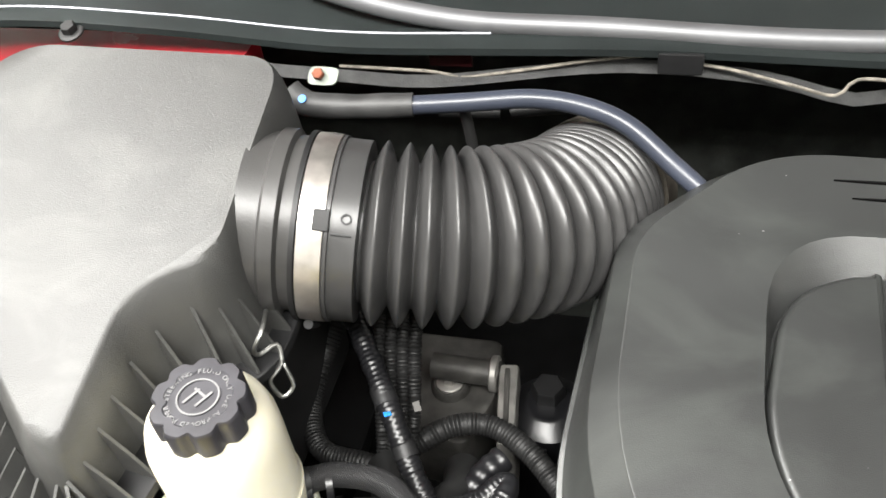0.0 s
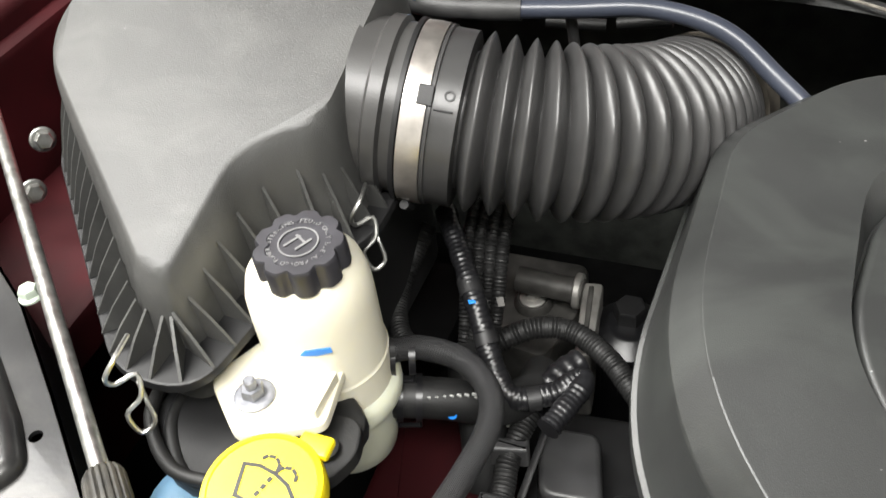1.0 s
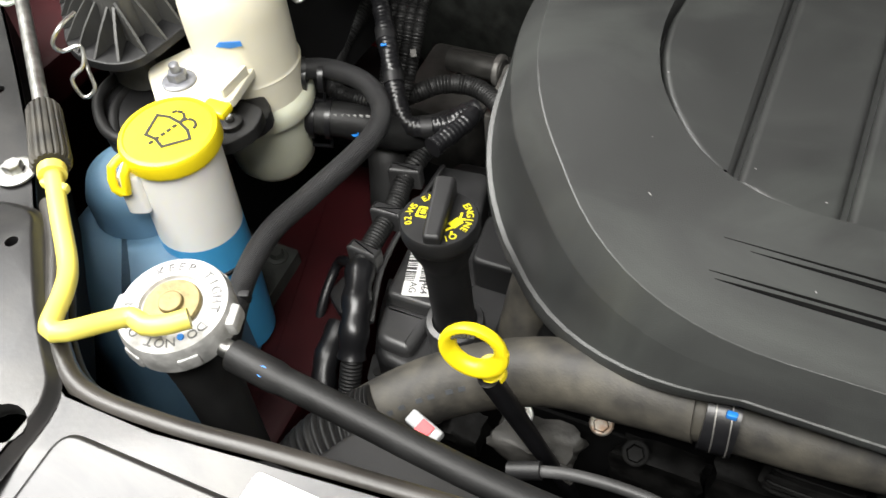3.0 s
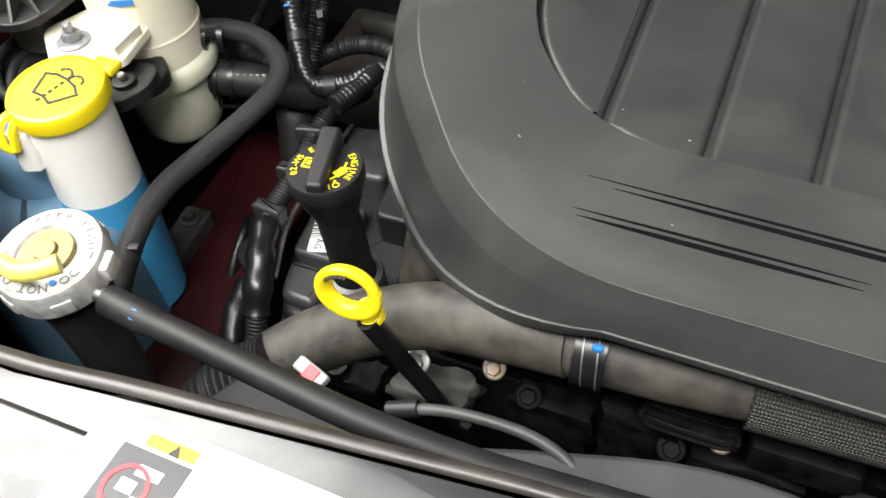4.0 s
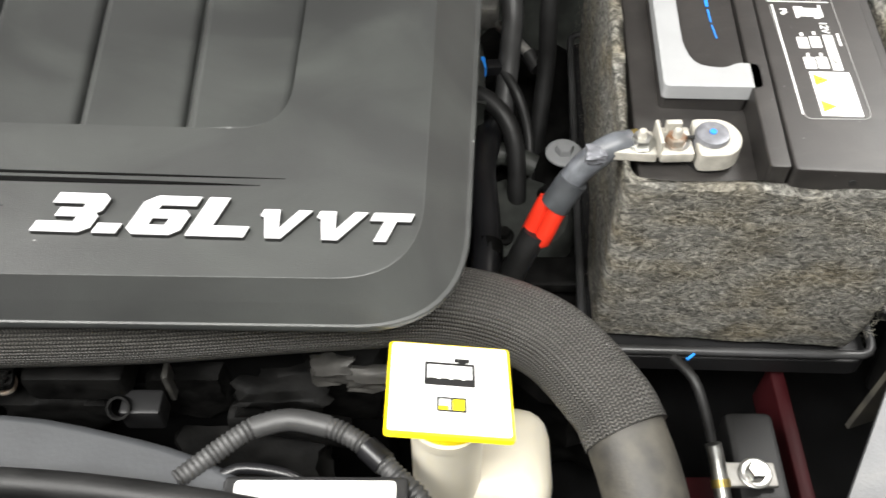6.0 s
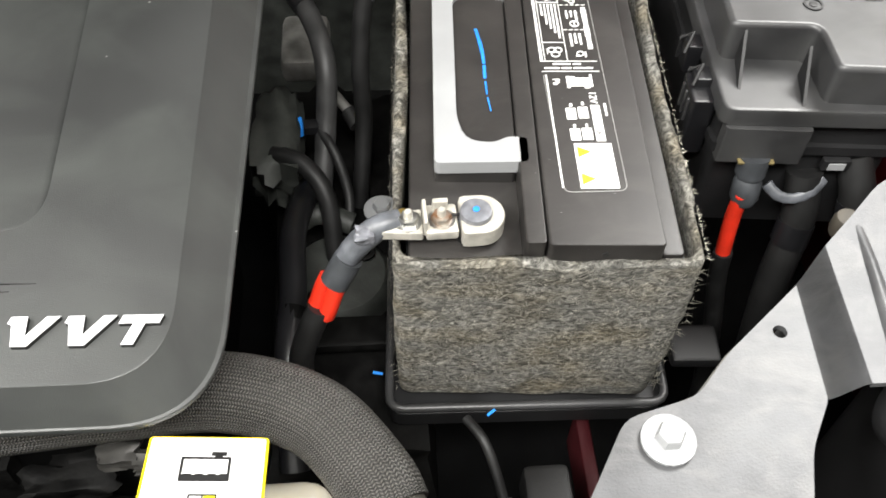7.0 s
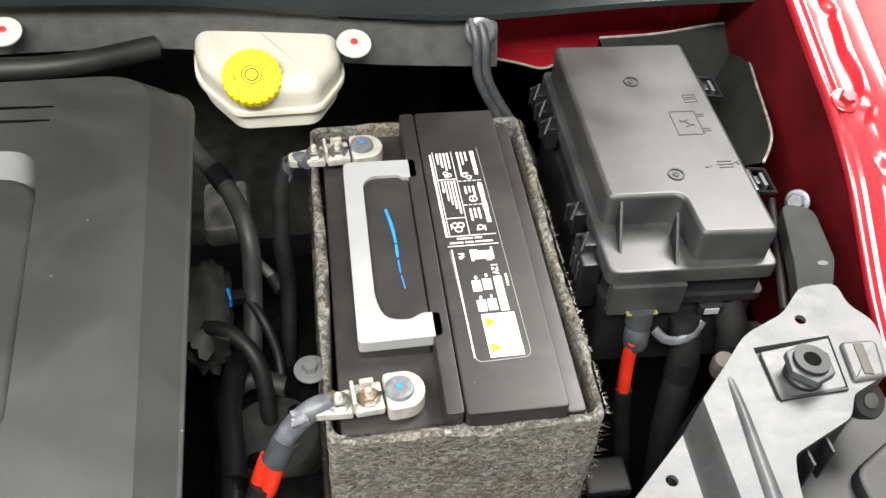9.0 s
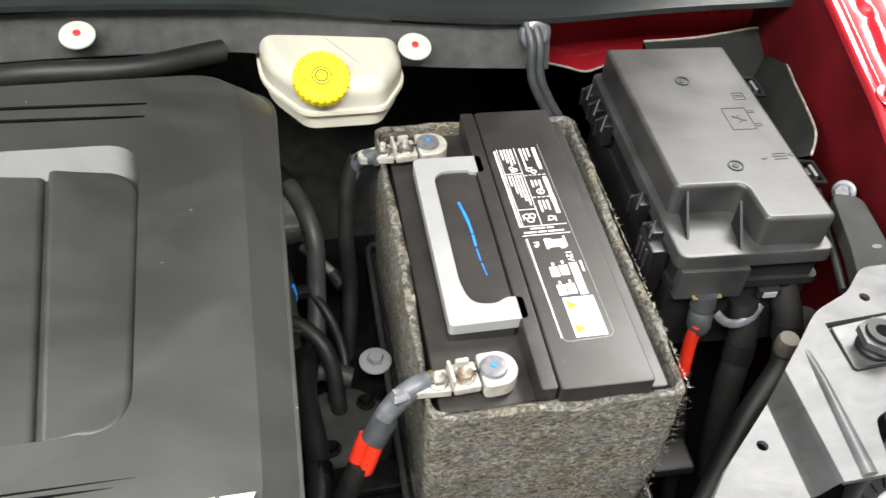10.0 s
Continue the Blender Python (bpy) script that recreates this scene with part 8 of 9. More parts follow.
    for k in range(14):
        part("wheel_rib", box(bmesh.new(), (0, 0, 0), (0.011, 0.0022, 0.004), 0.0006, m @ Matrix.Rotation(2 * math.pi * k / 14, 4, "Z") @ Matrix.Translation((0.0215, 0, 0.001))), PLASTIC, ob)
    part("adjuster_nut", lathe(bmesh.new(), [(0.0125, 0), (0.0125, 0.004), (0.009, 0.006)], m, 28), LIGHTGREY, ob, "pale plastic adjuster nut")
    part("adjuster_head", hexagon(bmesh.new(), m @ Matrix.Translation((0.002, 0, 0.005)), 0.0062, 0.007), LIGHTGREY, ob)
    return ob


lamp_bracket()
bolt("bracket_bolt", (0.531, -0.070, 0.962), (0, 0, 1), 0.0075, LIGHTGREY, "pale flange bolt on the headlamp bracket", "bolts of the headlamp bracket", washer=1.9)
lamp = thing("headlamp_housing", (0.78, -0.05, 0.80), "dark plastic headlamp housing below the bracket", "headlamp")
part("housing", slab(bmesh.new(), rounded([(0.68, -0.01, 0.01), (0.81, 0.06, 0.01), (0.90, -0.02, 0.01), (0.90, -0.25, 0.01), (0.68, -0.25, 0.01)], 3), 0.78, 0.918, bevel=0.006), PLASTIC, lamp)
part("housing_step", slab(bmesh.new(), rounded([(0.75, -0.005, 0.01), (0.83, 0.035, 0.01), (0.88, -0.02, 0.01), (0.88, -0.2, 0.01), (0.74, -0.2, 0.01)], 3), 0.916, 0.930, bevel=0.006), PLASTIC, lamp)

side = thing("fender_brace", (0.775, 0.15, 0.93), "dull dark grey brace plate between bracket and fender", "brace")
part("plate", slab(bmesh.new(), rounded([(0.7530, 0.1160, 0.004), (0.7815, 0.1160, 0.004), (0.8010, 0.1500, 0.006), (0.8100, 0.2050, 0.01), (0.7850, 0.2150, 0.01), (0.7660, 0.1500, 0.006)], 3), 0.955, 0.970, bevel=0.002), INSULATION, side)
part("pale_mark", slab(bmesh.new(), ring(0.788, 0.146, 0.0045, 14, 0.0025), 0.9698, 0.9705), CASTGREY, side, "faint pale mark")

# open hood over the bay
hood = thing("hood", (0, 0.62, 1.12), "open hood with a black insulated underside", "hood", kind="structure")
hm = Matrix.Translation((0, 0.62, 1.13)) @ Matrix.Rotation(radians(-60), 4, "X")
part("hood_sheet", slab(bmesh.new(), rounded([(-0.80, 0.0, 0.05), (0.80, 0.0, 0.05), (0.72, -1.05, 0.2), (-0.72, -1.05, 0.2)], 5), 0.0, 0.02, hm), RED, hood)
part("hood_liner", slab(bmesh.new(), rounded([(-0.70, -0.06, 0.05), (0.70, -0.06, 0.05), (0.62, -0.98, 0.2), (-0.62, -0.98, 0.2)], 5), -0.012, -0.002, hm), LINER, hood, "black insulating liner")

# ---- engine mount area, wiring ----
mnt = thing("engine_mount", (-0.39, 0.29, 0.70), "cast aluminium engine mount bracket with a large bolt", "engine mount")
part("bracket_plate", slab(bmesh.new(), rounded([(-0.44, 0.345, 0.01), (-0.435, 0.245, 0.01), (-0.36, 0.235, 0.012), (-0.345, 0.29, 0.012), (-0.35, 0.345, 0.01)], 4), 0.78, 0.842, bevel=0.006), CASTGREY, mnt, "grey cast plate")
part("boss", lathe(bmesh.new(), [(0.018, 0.80), (0.016, 0.845), (0.013, 0.849)], axes((-0.384, 0.289, 0)), 28), CASTGREY, mnt)
web = part("side_web", slab(bmesh.new(), rounded([(-0.3440, 0.295, 0.004), (-0.3280, 0.297, 0.004), (-0.3200, 0.222, 0.004), (-0.3330, 0.220, 0.004)], 3), 0.80, 0.872, bevel=0.003), ALU, mnt, "pale cast web")
part("web_rib", box(bmesh.new(), (0, 0, 0), (0.004, 0.060, 0.004), 0.001, pose(-0.3320, 0.260, 0.8725, 0, 0, 8)), CASTGREY, web)
part("cross_tube", tube(bmesh.new(), [(-0.3960, 0.2890, 0.868), (-0.3700, 0.2880, 0.868), (-0.3420, 0.2870, 0.868)], 0.0105, 18), CASTGREY, mnt)
part("tube_flange", lathe(bmesh.new(), [(0.0135, -0.003), (0.0145, -0.002), (0.0145, 0.002), (0.0135, 0.003)], axes((-0.3460, 0.2872, 0.868), (1, 0, 0), (0, 1, 0)), 24), ALU, mnt)
part("rear_plate", box(bmesh.new(), (-0.49, 0.25, 0.83), (0.10, 0.14, 0.02), 0.004), DARK, mnt)
bolt("mount_bolt", (-0.384, 0.288, 0.849), (0, 0, 1), 0.0064, ALU, "large zinc bolt of the engine mount", "bolts of the engine", washer=1.7)
bolt("bracket_screw", (-0.363, 0.169, 0.855), (0, -0.2, 1), 0.006, STEEL, "small zinc bolt by the wiring", "bolts of the engine", washer=1.8)
can = thing("oil_filter_housing", (-0.302, 0.275, 0.74), "black plastic oil filter housing cap", "filter housing")
m = axes((-0.302, 0.277, 0))
part("housing", lathe(bmesh.new(), [(0.034, 0.74), (0.034, 0.835), (0.032, 0.845), (0.020, 0.853), (0.016, 0.854)], m, 32), GLOSSY, can)
part("hex_top", hexagon(bmesh.new(), axes((-0.304, 0.284, 0.853)), 0.0135, 0.013), PLASTIC, can)
for k in range(12):
    part("rib", box(bmesh.new(), (0.0335, 0, 0.822), (0.005, 0.004, 0.034), 0.001, m @ Matrix.Rotation(2 * math.pi * k / 12, 4, "Z")), GLOSSY, can)


def conduit(name, pts, r, label, mat=RUBBER, rib=True, cat="wiring"):
    ob = thing(name, min((Vector(p) for p in pts), key=lambda p: p.z), label, cat)
    part("conduit", tube(bmesh.new(), pts, ribbed(r, 0.0030, 0.0012) if rib else r, 16, 0.0009 if rib else 0.0012 if callable(r) else 0.004), mat, ob, angle=80)
    return ob


conduit("wiring_conduit", [(-0.470, 0.30, 0.90), (-0.478, 0.25, 0.872), (-0.460, 0.208, 0.865), (-0.42, 0.198, 0.868), (-0.395, 0.20, 0.86)], 0.0085, "black corrugated wiring conduit")
conduit("wiring_conduit", [(-0.395, 0.213, 0.868), (-0.365, 0.233, 0.876), (-0.335, 0.238, 0.876), (-0.305, 0.222, 0.874), (-0.28, 0.198, 0.87), (-0.255, 0.17, 0.87)], 0.0085, "black corrugated wiring conduit")
th = conduit("taped_harness", [(-0.438, 0.268, 0.95), (-0.412, 0.230, 0.938), (-0.391, 0.198, 0.925), (-0.372, 0.170, 0.905), (-0.355, 0.155, 0.895), (-0.33, 0.165, 0.895), (-0.314, 0.180, 0.898), (-0.312, 0.17, 0.899), (-0.325, 0.135, 0.897)], lambda s, n: 0.0077 + 0.0004 * math.sin(s * 330) + 0.0004 * math.sin(s * 1600), "wiring harness wrapped in shiny black tape", GLOSSY, False)
for a, b in (((-0.405, 0.219, 0.933), (-0.398, 0.208, 0.929)), ((-0.384, 0.188, 0.917), (-0.379, 0.180, 0.912)), ((-0.345, 0.156, 0.8945), (-0.337, 0.160, 0.8945))):
    part("tape_wrap", tube(bmesh.new(), [a, b], 0.0087, 16), PLASTIC, th, "matt tape wrap")
part("blue_mark", box(bmesh.new(), (0, 0, 0), (0.005, 0.009, 0.0015), 0.0005, pose(-0.3955, 0.199, 0.9335, -25, 0, 30)), BLUEINK, th, "blue tape mark")
rh = conduit("rail_harness", [(-0.322, 0.213, 0.876), (-0.335, 0.195, 0.874), (-0.347, 0.160, 0.867), (-0.352, 0.130, 0.857), (-0.350, 0.106, 0.851), (-0.349, 0.055, 0.846), (-0.338, 0.022, 0.842), (-0.330, 0.000, 0.832), (-0.326, -0.030, 0.79)], 0.0085, "corrugated wiring harness along the valve cover")
part("tape_wrap", tube(bmesh.new(), [(-0.322, 0.213, 0.876), (-0.335, 0.195, 0.874), (-0.345, 0.165, 0.868)], lambda s, n: 0.0096 + 0.0005 * math.sin(s * 700), 16, 0.002), GLOSSY, rh, "shiny tape wrap")
part("tape_wrap", tube(bmesh.new(), [(-0.348, 0.046, 0.8455), (-0.339, 0.024, 0.8425), (-0.331, 0.002, 0.833), (-0.328, -0.014, 0.815)], lambda s, n: 0.0110 + 0.0009 * math.sin(s * 260), 16, 0.002), GLOSSY, rh, "shiny tape wrap")
part("tape_flap", slab(bmesh.new(), rounded([(-0.362, 0.046, 0.005), (-0.366, 0.022, 0.008), (-0.345, 0.006, 0.006), (-0.336, 0.030, 0.006)], 4), 0.828, 0.834, bevel=0.002), GLOSSY, rh, "loose shiny tape flap")
part("branch_wire", tube(bmesh.new(), [(-0.352, 0.048, 0.842), (-0.368, 0.056, 0.832), (-0.384, 0.062, 0.815), (-0.386, 0.03, 0.79), (-0.38, 0.0, 0.75)], 0.0042, 10), GLOSSY, rh, "thin taped branch wire")
sl = thing("sleeved_lines", (-0.41, 0.23, 0.80), "lines in a black woven sleeve with a white tag", "hose")
for k in range(4):
    part("sleeve", tube(bmesh.new(), [(-0.425 + 0.009 * k, 0.30, 0.935), (-0.420 + 0.009 * k, 0.262, 0.925), (-0.412 + 0.008 * k, 0.225, 0.895), (-0.408 + 0.006 * k, 0.20, 0.86), (-0.402 + 0.004 * k, 0.18, 0.82)], ribbed(0.0054, 0.0030, 0.0012), 12, 0.0009), RUBBER, sl)
part("lower_hose", tube(bmesh.new(), [(-0.403, 0.198, 0.868), (-0.392, 0.175, 0.872), (-0.378, 0.152, 0.86), (-0.37, 0.13, 0.82)], 0.0165, 20), RUBBER, sl)
part("tag", box(bmesh.new(), (0, 0, 0), (0.005, 0.007, 0.001), 0, pose(-0.383, 0.222, 0.912, 30, 0, 30)), CASTGREY, sl, "small white tag")
part("paint_dot", lathe(bmesh.new(), [(0.003, 0), (0.003, 0.001)], axes((-0.3945, 0.172, 0.8885), (0, -0.3, 1)), 12), PALEGREEN, sl)
chan = thing("harness_channel", (-0.345, 0.08, 0.81), "black plastic channel holding the rail harness", "wiring channel")
part("channel_wall", tube(bmesh.new(), [(-0.3365, 0.168, 0.846), (-0.3390, 0.106, 0.842), (-0.3360, 0.055, 0.838), (-0.3240, 0.012, 0.828)], 0.0040, 8, 0.01, flat=0.5), LIDPL, chan)
part("channel_wall", tube(bmesh.new(), [(-0.3600, 0.150, 0.842), (-0.3610, 0.106, 0.838), (-0.3600, 0.055, 0.832), (-0.3480, 0.018, 0.822)], 0.0035, 8, 0.01, flat=0.5), PLASTIC, chan)
for x, y, z, a in ((-0.3530, 0.136, 0.860, 12), (-0.3495, 0.096, 0.852, 0), (-0.3490, 0.056, 0.848, -6)):
    part("strap", slab(bmesh.new(), rounded([(-0.0135, -0.0055, 0.002), (0.0135, -0.0055, 0.002), (0.0135, 0.0055, 0.002), (-0.0135, 0.0055, 0.002)], 3), -0.010, 0.0085, pose(x, y, z, 0, 0, a), bevel=0.003, seg=3), LIDPL, chan, "satin black strap")
tail = thing("clip_eye", (-0.325, 0.0, 0.73), "black plastic fixing eye at the end of the harness", "clip")
part("eye", slab(bmesh.new(), rounded([(-0.336, 0.022, 0.004), (-0.318, 0.020, 0.004), (-0.310, 0.000, 0.005), (-0.328, -0.004, 0.004)], 3), 0.766, 0.772), LIDPL, tail)
part("hole", lathe(bmesh.new(), [(0.004, 0), (0.004, 0.0012)], axes((-0.3235, 0.0065, 0.772)), 12), INK, tail)
part("arm", tube(bmesh.new(), [(-0.330, 0.020, 0.770), (-0.338, 0.045, 0.785), (-0.342, 0.075, 0.80)], 0.006, 10, 0.01, flat=0.5), LIDPL, tail)
part("tail_cable", tube(bmesh.new(), [(-0.360, 0.02, 0.80), (-0.358, -0.01, 0.79), (-0.350, -0.03, 0.775), (-0.335, -0.04, 0.76), (-0.32, -0.06, 0.72)], lambda s, n: 0.010 + 0.0008 * math.sin(s * 300), 12), GLOSSY, tail)
branch = thing("vertical_hose", (-0.215, 0.045, 0.70), "dusty brown-black coolant hose behind the oil filler", "hose")
part("hose", tube(bmesh.new(), [(-0.205, 0.075, 0.895), (-0.212, 0.060, 0.86), (-0.214, 0.040, 0.82), (-0.21, 0.02, 0.76)], 0.019, 24), DUSTY, branch)
red = thing("red_rail", (-0.36, 0.0, 0.60), "red painted chassis rail, darkened as shade", "body panel", kind="structure")
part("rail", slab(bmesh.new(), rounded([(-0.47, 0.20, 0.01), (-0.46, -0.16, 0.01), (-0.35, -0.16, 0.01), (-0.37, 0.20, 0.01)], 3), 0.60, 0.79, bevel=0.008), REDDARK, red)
part("bracket", slab(bmesh.new(), rounded([(-0.456, 0.074, 0.004), (-0.430, 0.074, 0.004), (-0.424, -0.006, 0.004), (-0.448, -0.010, 0.004)], 3), 0.79, 0.803, bevel=0.001), MURKY, red, "dull grey steel bracket")
bolt("rail_nut", (-0.443, 0.060, 0.803), (0, 0, 1), 0.006, MURKY, "dull nut on the rail bracket", "nuts of the rail", washer=1.5, category="nut")
red2 = thing("red_rail", (0.53, -0.05, 0.655), "red painted chassis rail under the battery", "body panel", kind="structure")
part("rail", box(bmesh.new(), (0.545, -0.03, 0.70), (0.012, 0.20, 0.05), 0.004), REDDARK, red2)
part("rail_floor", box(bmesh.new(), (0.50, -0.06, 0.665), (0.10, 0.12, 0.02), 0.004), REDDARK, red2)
sens = thing("brass_fitting", (0.46, -0.04, 0.72), "zinc pressure fitting with a brass ring and bracket", "fitting")
part("body", tube(bmesh.new(), [(0.4685, -0.022, 0.776), (0.471, -0.032, 0.769), (0.474, -0.055, 0.758), (0.476, -0.09, 0.745)], 0.0055, 14), STEEL, sens)
part("hose", tube(bmesh.new(), [(0.445, 0.03, 0.80), (0.455, 0.012, 0.803), (0.462, -0.004, 0.792), (0.4675, -0.020, 0.777)], 0.0036, 14), RUBBER, sens, "black rubber end")
part("ring", tube(bmesh.new(), [(0.4725, -0.042, 0.764), (0.473, -0.047, 0.762)], 0.0064, 14), BRASS, sens)
part("bracket", box(bmesh.new(), (0.492, -0.036, 0.757), (0.042, 0.018, 0.005), 0.002), ALU, sens)
part("base_block", box(bmesh.new(), (0.505, -0.02, 0.735), (0.036, 0.07, 0.036), 0.006), RUBBER, sens, "black moulded block")
bolt("rail_bolt", (0.498, -0.036, 0.7595), (0, 0, 1), 0.007, STEEL, "zinc bolt by the pressure fitting", "bolts of the engine", washer=1.6)

# ---- engine front below the hose ----
fr = engine
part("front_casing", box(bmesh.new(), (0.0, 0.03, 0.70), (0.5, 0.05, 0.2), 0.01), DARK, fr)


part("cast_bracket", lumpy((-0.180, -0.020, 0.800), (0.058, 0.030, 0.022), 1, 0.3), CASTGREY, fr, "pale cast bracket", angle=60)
part("cast_bracket", lumpy((-0.232, -0.028, 0.796), (0.030, 0.024, 0.02), 2, 0.3), CASTDARK, fr, "cast bracket blackened as gap shade", angle=60)
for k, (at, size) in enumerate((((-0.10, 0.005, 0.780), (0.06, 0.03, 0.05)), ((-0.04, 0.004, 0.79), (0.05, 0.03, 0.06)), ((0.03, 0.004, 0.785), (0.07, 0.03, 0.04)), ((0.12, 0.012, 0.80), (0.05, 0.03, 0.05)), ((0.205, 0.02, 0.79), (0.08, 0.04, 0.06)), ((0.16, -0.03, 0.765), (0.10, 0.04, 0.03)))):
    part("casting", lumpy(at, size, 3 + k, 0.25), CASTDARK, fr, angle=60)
# pressed bracket with ribs under the hose
bm = bmesh.new()
slab(bm, rounded([(-0.040, -0.020, 0.006), (0.024, -0.020, 0.006), (0.020, 0.0, 0.004), (-0.036, 0.0, 0.004)], 4), 0.842, 0.846)
part("ribbed_bracket", bm, CASTDARK, fr)
for k in range(4):
    part("bracket_rib", tube(bmesh.new(), [(-0.036 + 0.002 * k, -0.021 + 0.005 * k, 0.850 - 0.001 * k), (-0.03, -0.022 + 0.005 * k, 0.846), (0.012, -0.022 + 0.005 * k, 0.845), (0.020, -0.021 + 0.005 * k, 0.850)], 0.0014, 8), CASTDARK, fr)
part("mount_tab", box(bmesh.new(), (0.113, -0.004, 0.825), (0.004, 0.012, 0.03), 0.0015, None), CASTGREY, fr, "pale bent tab")
part("connector_box", box(bmesh.new(), (0.100, -0.022, 0.822), (0.026, 0.018, 0.022), 0.003), PLASTIC, fr, "black connector box")
part("connector_ring", lathe(bmesh.new(), [(0.006, 0), (0.0075, 0), (0.0075, 0.005), (0.006, 0.005)], axes((0.088, -0.026, 0.832), (0, -0.6, 0.8)), 20, close=False), CASTDARK, fr)
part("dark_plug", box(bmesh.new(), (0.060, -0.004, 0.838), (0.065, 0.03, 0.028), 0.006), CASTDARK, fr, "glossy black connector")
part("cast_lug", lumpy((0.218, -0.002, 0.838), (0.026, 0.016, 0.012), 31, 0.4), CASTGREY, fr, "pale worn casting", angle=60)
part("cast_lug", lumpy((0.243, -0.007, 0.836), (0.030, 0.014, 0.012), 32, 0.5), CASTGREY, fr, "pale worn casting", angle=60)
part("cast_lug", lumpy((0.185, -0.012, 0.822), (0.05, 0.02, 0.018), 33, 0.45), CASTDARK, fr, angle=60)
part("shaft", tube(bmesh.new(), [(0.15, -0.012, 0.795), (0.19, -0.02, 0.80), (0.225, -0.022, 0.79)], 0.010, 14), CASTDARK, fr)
part("chain_guide", tube(bmesh.new(), [(0.190, -0.026, 0.808), (0.20, -0.028, 0.810), (0.212, -0.028, 0.805)], 0.002, 12), CASTGREY, fr, "bright worn edge")
for at, mt, r in (((-0.195, -0.013, 0.818), STEEL, 0.0065), ((-0.140, -0.004, 0.826), RUSTY, 0.0055), ((-0.115, -0.006, 0.808), CASTDARK, 0.0062), ((-0.016, -0.013, 0.812), CASTDARK, 0.0062), ((0.012, -0.010, 0.834), RUSTY, 0.0055), ((0.088, -0.012, 0.80), STEEL, 0.004), ((-0.252, -0.03, 0.812), ALU, 0.006)):
    bolt("engine_bolt", at, (0.1, -0.6, 0.8), r, mt, "small dull bolt on the engine front", "bolts of the engine", washer=1.5)
fw = conduit("fan_wiring", [(0.150, -0.100, 0.892), (0.174, -0.079, 0.893), (0.188, -0.069, 0.893), (0.205, -0.065, 0.893), (0.228, -0.070, 0.893), (0.248, -0.081, 0.892), (0.262, -0.095, 0.891), (0.276, -0.108, 0.888), (0.285, -0.125, 0.875)], 0.0060, "wiring in a grey corrugated sleeve near the fan", RUBBERGREY)
part("smooth_sleeve", tube(bmesh.new(), [(0.186, -0.0700, 0.893), (0.205, -0.0651, 0.893), (0.226, -0.0692, 0.893)], 0.0062, 14), RUBBERGREY, fw, "smooth grey sleeve")
part("tape_wrap", tube(bmesh.new(), [(0.247, -0.0803, 0.892), (0.257, -0.0895, 0.8914)], 0.0068, 14), GLOSSY, fw, "black tape wrap")
part("branch_tube", tube(bmesh.new(), [(0.165, -0.10, 0.888), (0.18, -0.092, 0.890), (0.205, -0.094, 0.888), (0.22, -0.10, 0.88)], 0.003, 10), GLOSSY, fw, "thin glossy branch wire")

# ---- gap between the engine and the battery ----
gap = thing("transmission", (0.36, 0.25, 0.56), "dusty transmission housing blackened as shade, deep beside the battery", "transmission")
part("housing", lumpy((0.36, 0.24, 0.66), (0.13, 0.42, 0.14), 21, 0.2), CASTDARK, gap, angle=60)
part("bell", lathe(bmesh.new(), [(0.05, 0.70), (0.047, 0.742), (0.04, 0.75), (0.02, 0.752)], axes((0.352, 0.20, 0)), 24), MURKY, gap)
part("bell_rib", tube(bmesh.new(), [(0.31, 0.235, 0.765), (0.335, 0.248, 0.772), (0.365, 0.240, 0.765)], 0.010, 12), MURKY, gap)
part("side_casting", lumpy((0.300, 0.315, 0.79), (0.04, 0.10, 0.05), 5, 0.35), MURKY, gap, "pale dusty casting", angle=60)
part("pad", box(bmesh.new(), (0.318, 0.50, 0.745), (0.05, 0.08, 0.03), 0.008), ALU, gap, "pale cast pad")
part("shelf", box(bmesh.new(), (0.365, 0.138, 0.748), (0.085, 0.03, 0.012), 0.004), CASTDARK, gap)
for at in ((0.336, 0.170, 0.757), (0.375, 0.215, 0.757)):
    bolt("housing_bolt", at, (0, 0, 1), 0.006, CASTDARK, "dull bolt on the transmission", "bolts of the engine", washer=1.5)
gc = conduit("gap_conduit", [(0.285, 0.50, 0.87), (0.302, 0.47, 0.862), (0.332, 0.409, 0.86), (0.346, 0.36, 0.845), (0.344, 0.328, 0.80), (0.338, 0.29, 0.76)], 0.0095, "black wiring conduit beside the battery", RUBBERGREY, False)
part("tape_wrap", tube(bmesh.new(), [(0.318, 0.440, 0.8615), (0.329, 0.416, 0.8605)], 0.0104, 14), GLOSSY, gc, "black tape wrap")
gh = conduit("gap_hose", [(0.33, 0.30, 0.755), (0.325, 0.25, 0.79), (0.318, 0.20, 0.80), (0.320, 0.145, 0.80), (0.318, 0.09, 0.795), (0.32, 0.02, 0.75)], 0.011, "glossy black hose deep beside the battery", GLOSSY, False, "hose")
part("clamp", tube(bmesh.new(), [(0.3205, 0.128, 0.7995), (0.3195, 0.116, 0.799)], 0.0120, 16), CASTDARK, gh, "dark hose clamp")
conduit("gap_hose", [(0.30, 0.285, 0.81), (0.325, 0.270, 0.812), (0.345, 0.245, 0.795), (0.350, 0.21, 0.74), (0.350, 0.19, 0.68)], 0.008, "black hose deep beside the battery", RUBBER, False, "hose")
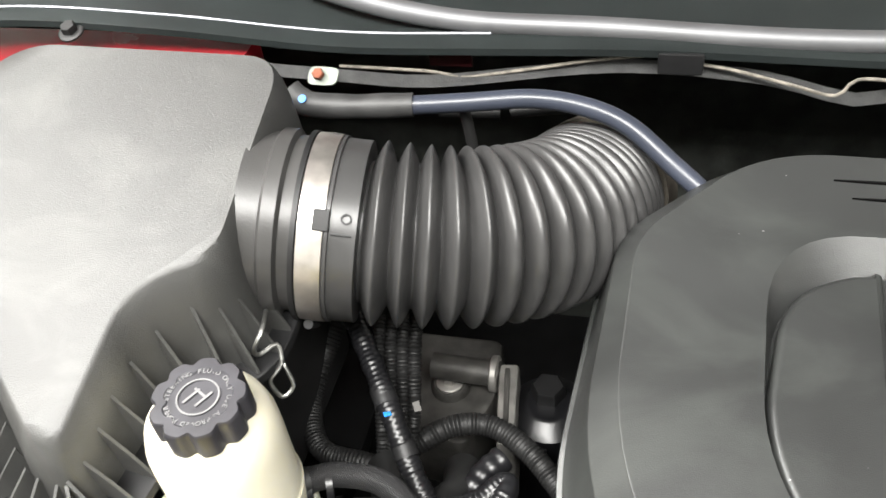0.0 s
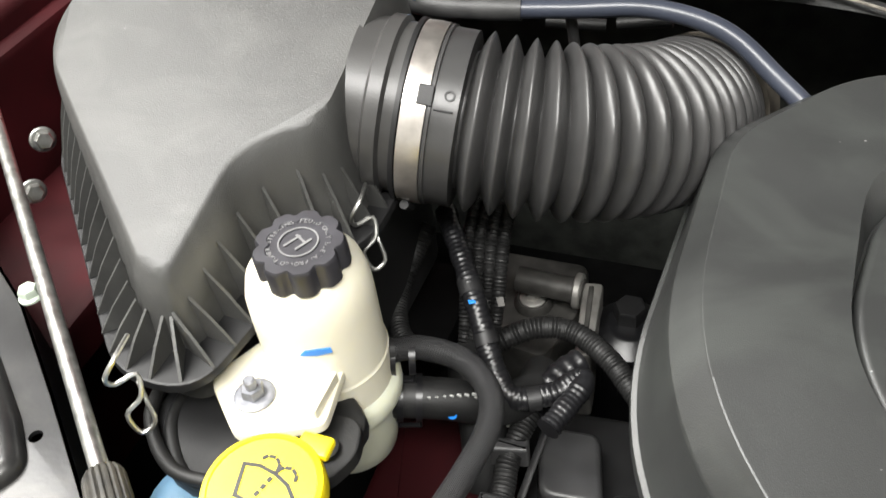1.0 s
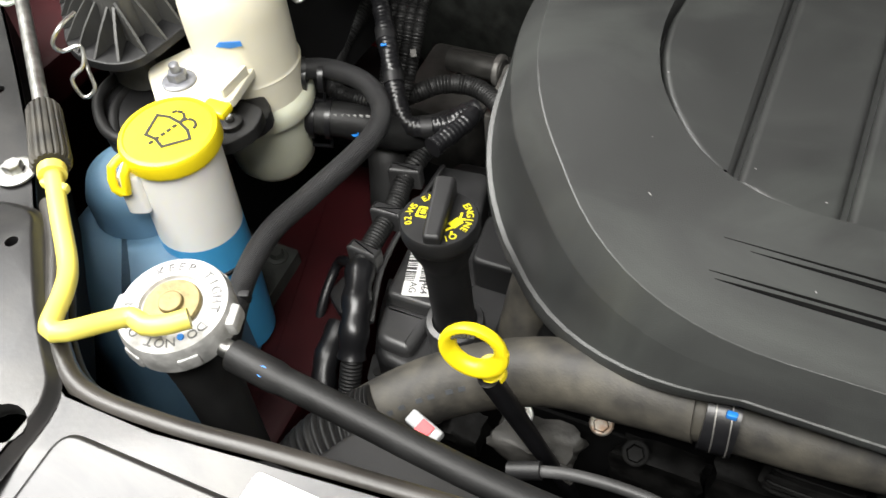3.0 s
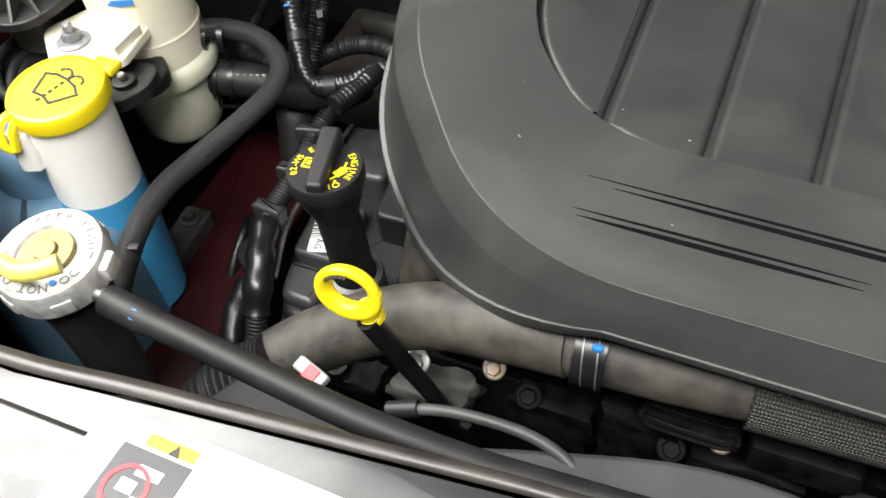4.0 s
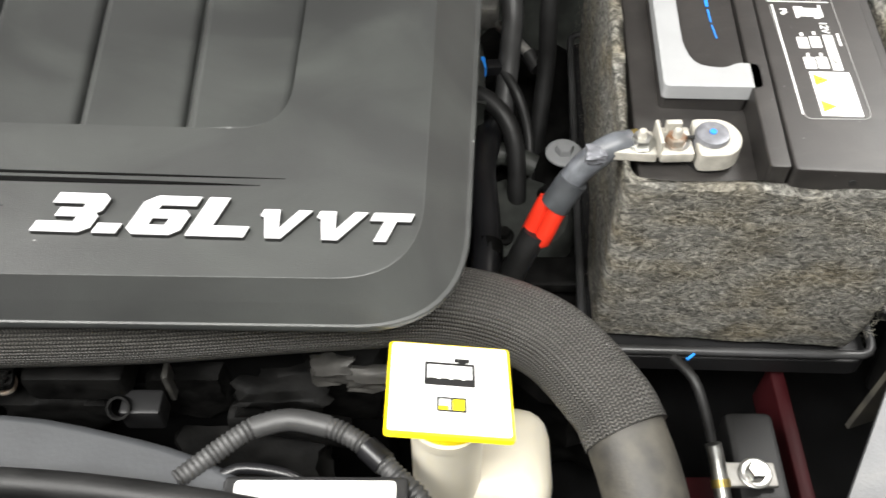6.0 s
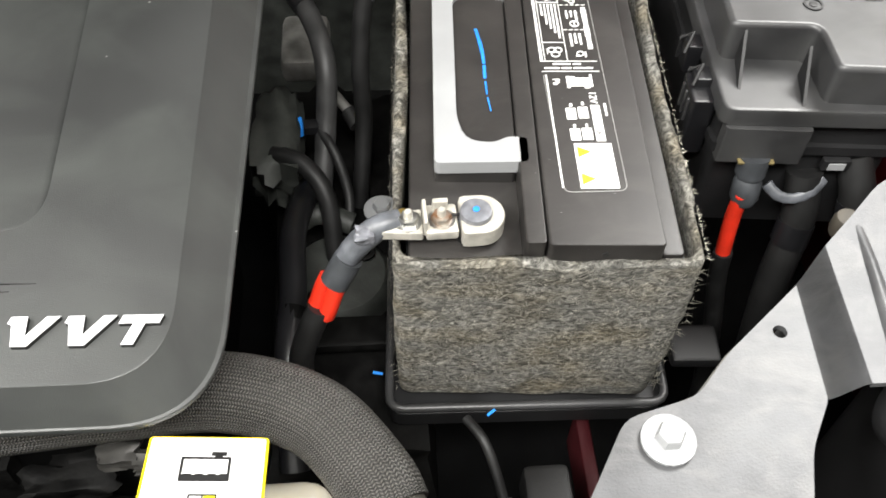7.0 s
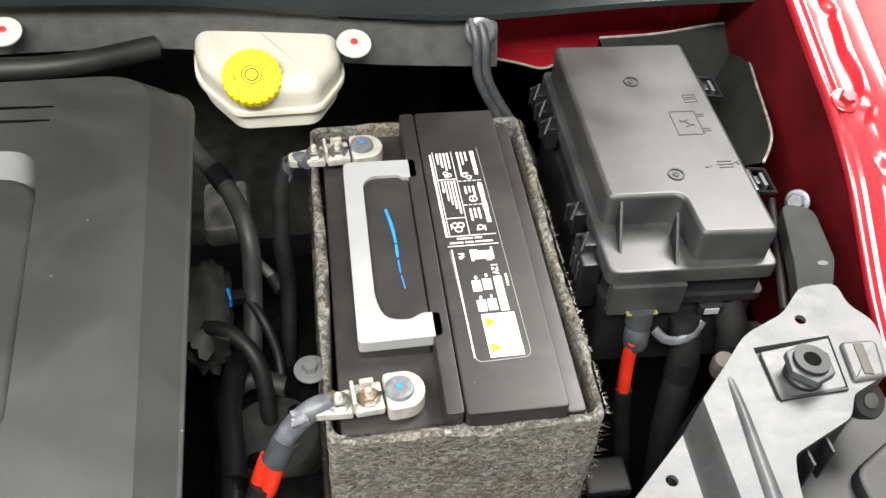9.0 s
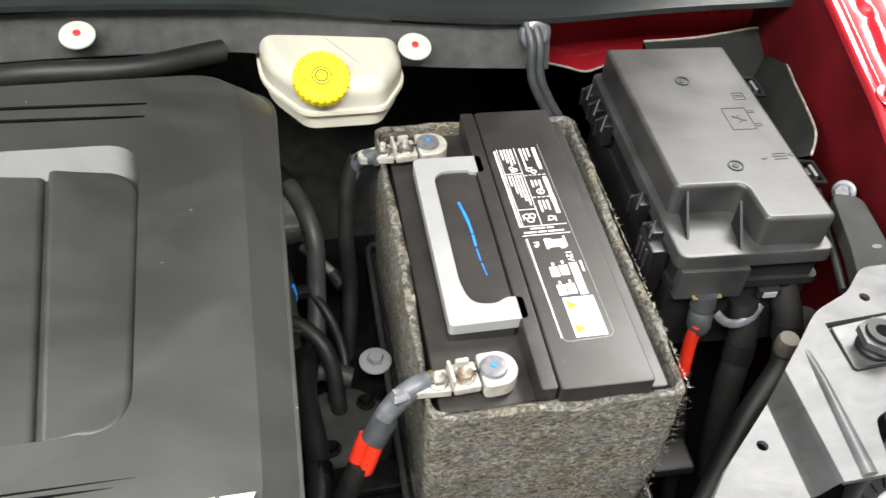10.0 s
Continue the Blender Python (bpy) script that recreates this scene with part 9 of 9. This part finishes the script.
conduit("gap_wire", [(0.338, 0.325, 0.80), (0.352, 0.30, 0.79), (0.362, 0.275, 0.765), (0.362, 0.24, 0.74)], 0.0045, "thin black wire deep beside the battery", RUBBER, False)
gp = thing("gap_pipe", (0.36, 0.35, 0.78), "short pale metal pipe beside the battery", "pipe")
part("tube", tube(bmesh.new(), [(0.338, 0.395, 0.792), (0.352, 0.372, 0.794), (0.366, 0.350, 0.792)], 0.005, 12), ALU, gp)
part("collar", tube(bmesh.new(), [(0.364, 0.353, 0.7925), (0.372, 0.338, 0.788)], 0.0075, 14), RUBBER, gp, "black rubber collar")
cn = thing("blue_connector", (0.317, 0.324, 0.785), "blue plastic wiring connector", "connector")
part("plug", box(bmesh.new(), (0, 0, 0), (0.014, 0.016, 0.012), 0.002, pose(0.317, 0.324, 0.802, 0, 0, 5)), BLUEINK, cn)
part("plug_collar", box(bmesh.new(), (0, 0, 0), (0.014, 0.012, 0.010), 0.002, pose(0.331, 0.325, 0.801, 0, 0, 5)), GLOSSY, cn)
bolt("tray_bolt", (0.391, 0.255, 0.765), (0, 0, 1), 0.008, LIGHTGREY, "pale washer bolt beside the battery tray", "bolts of the battery tray", washer=2.0)
conduit("brake_line_sleeve", [(0.06, 0.48, 0.97), (0.12, 0.46, 0.985), (0.2, 0.465, 0.98), (0.28, 0.50, 0.97)], 0.011, "black hose below the cowl", RUBBER, False, "hose")
conduit("lamp_wiring", [(0.78, 0.17, 0.86), (0.74, 0.13, 0.84), (0.70, 0.10, 0.80), (0.66, 0.06, 0.74)], 0.012, "black taped lamp wiring", RUBBER, False)


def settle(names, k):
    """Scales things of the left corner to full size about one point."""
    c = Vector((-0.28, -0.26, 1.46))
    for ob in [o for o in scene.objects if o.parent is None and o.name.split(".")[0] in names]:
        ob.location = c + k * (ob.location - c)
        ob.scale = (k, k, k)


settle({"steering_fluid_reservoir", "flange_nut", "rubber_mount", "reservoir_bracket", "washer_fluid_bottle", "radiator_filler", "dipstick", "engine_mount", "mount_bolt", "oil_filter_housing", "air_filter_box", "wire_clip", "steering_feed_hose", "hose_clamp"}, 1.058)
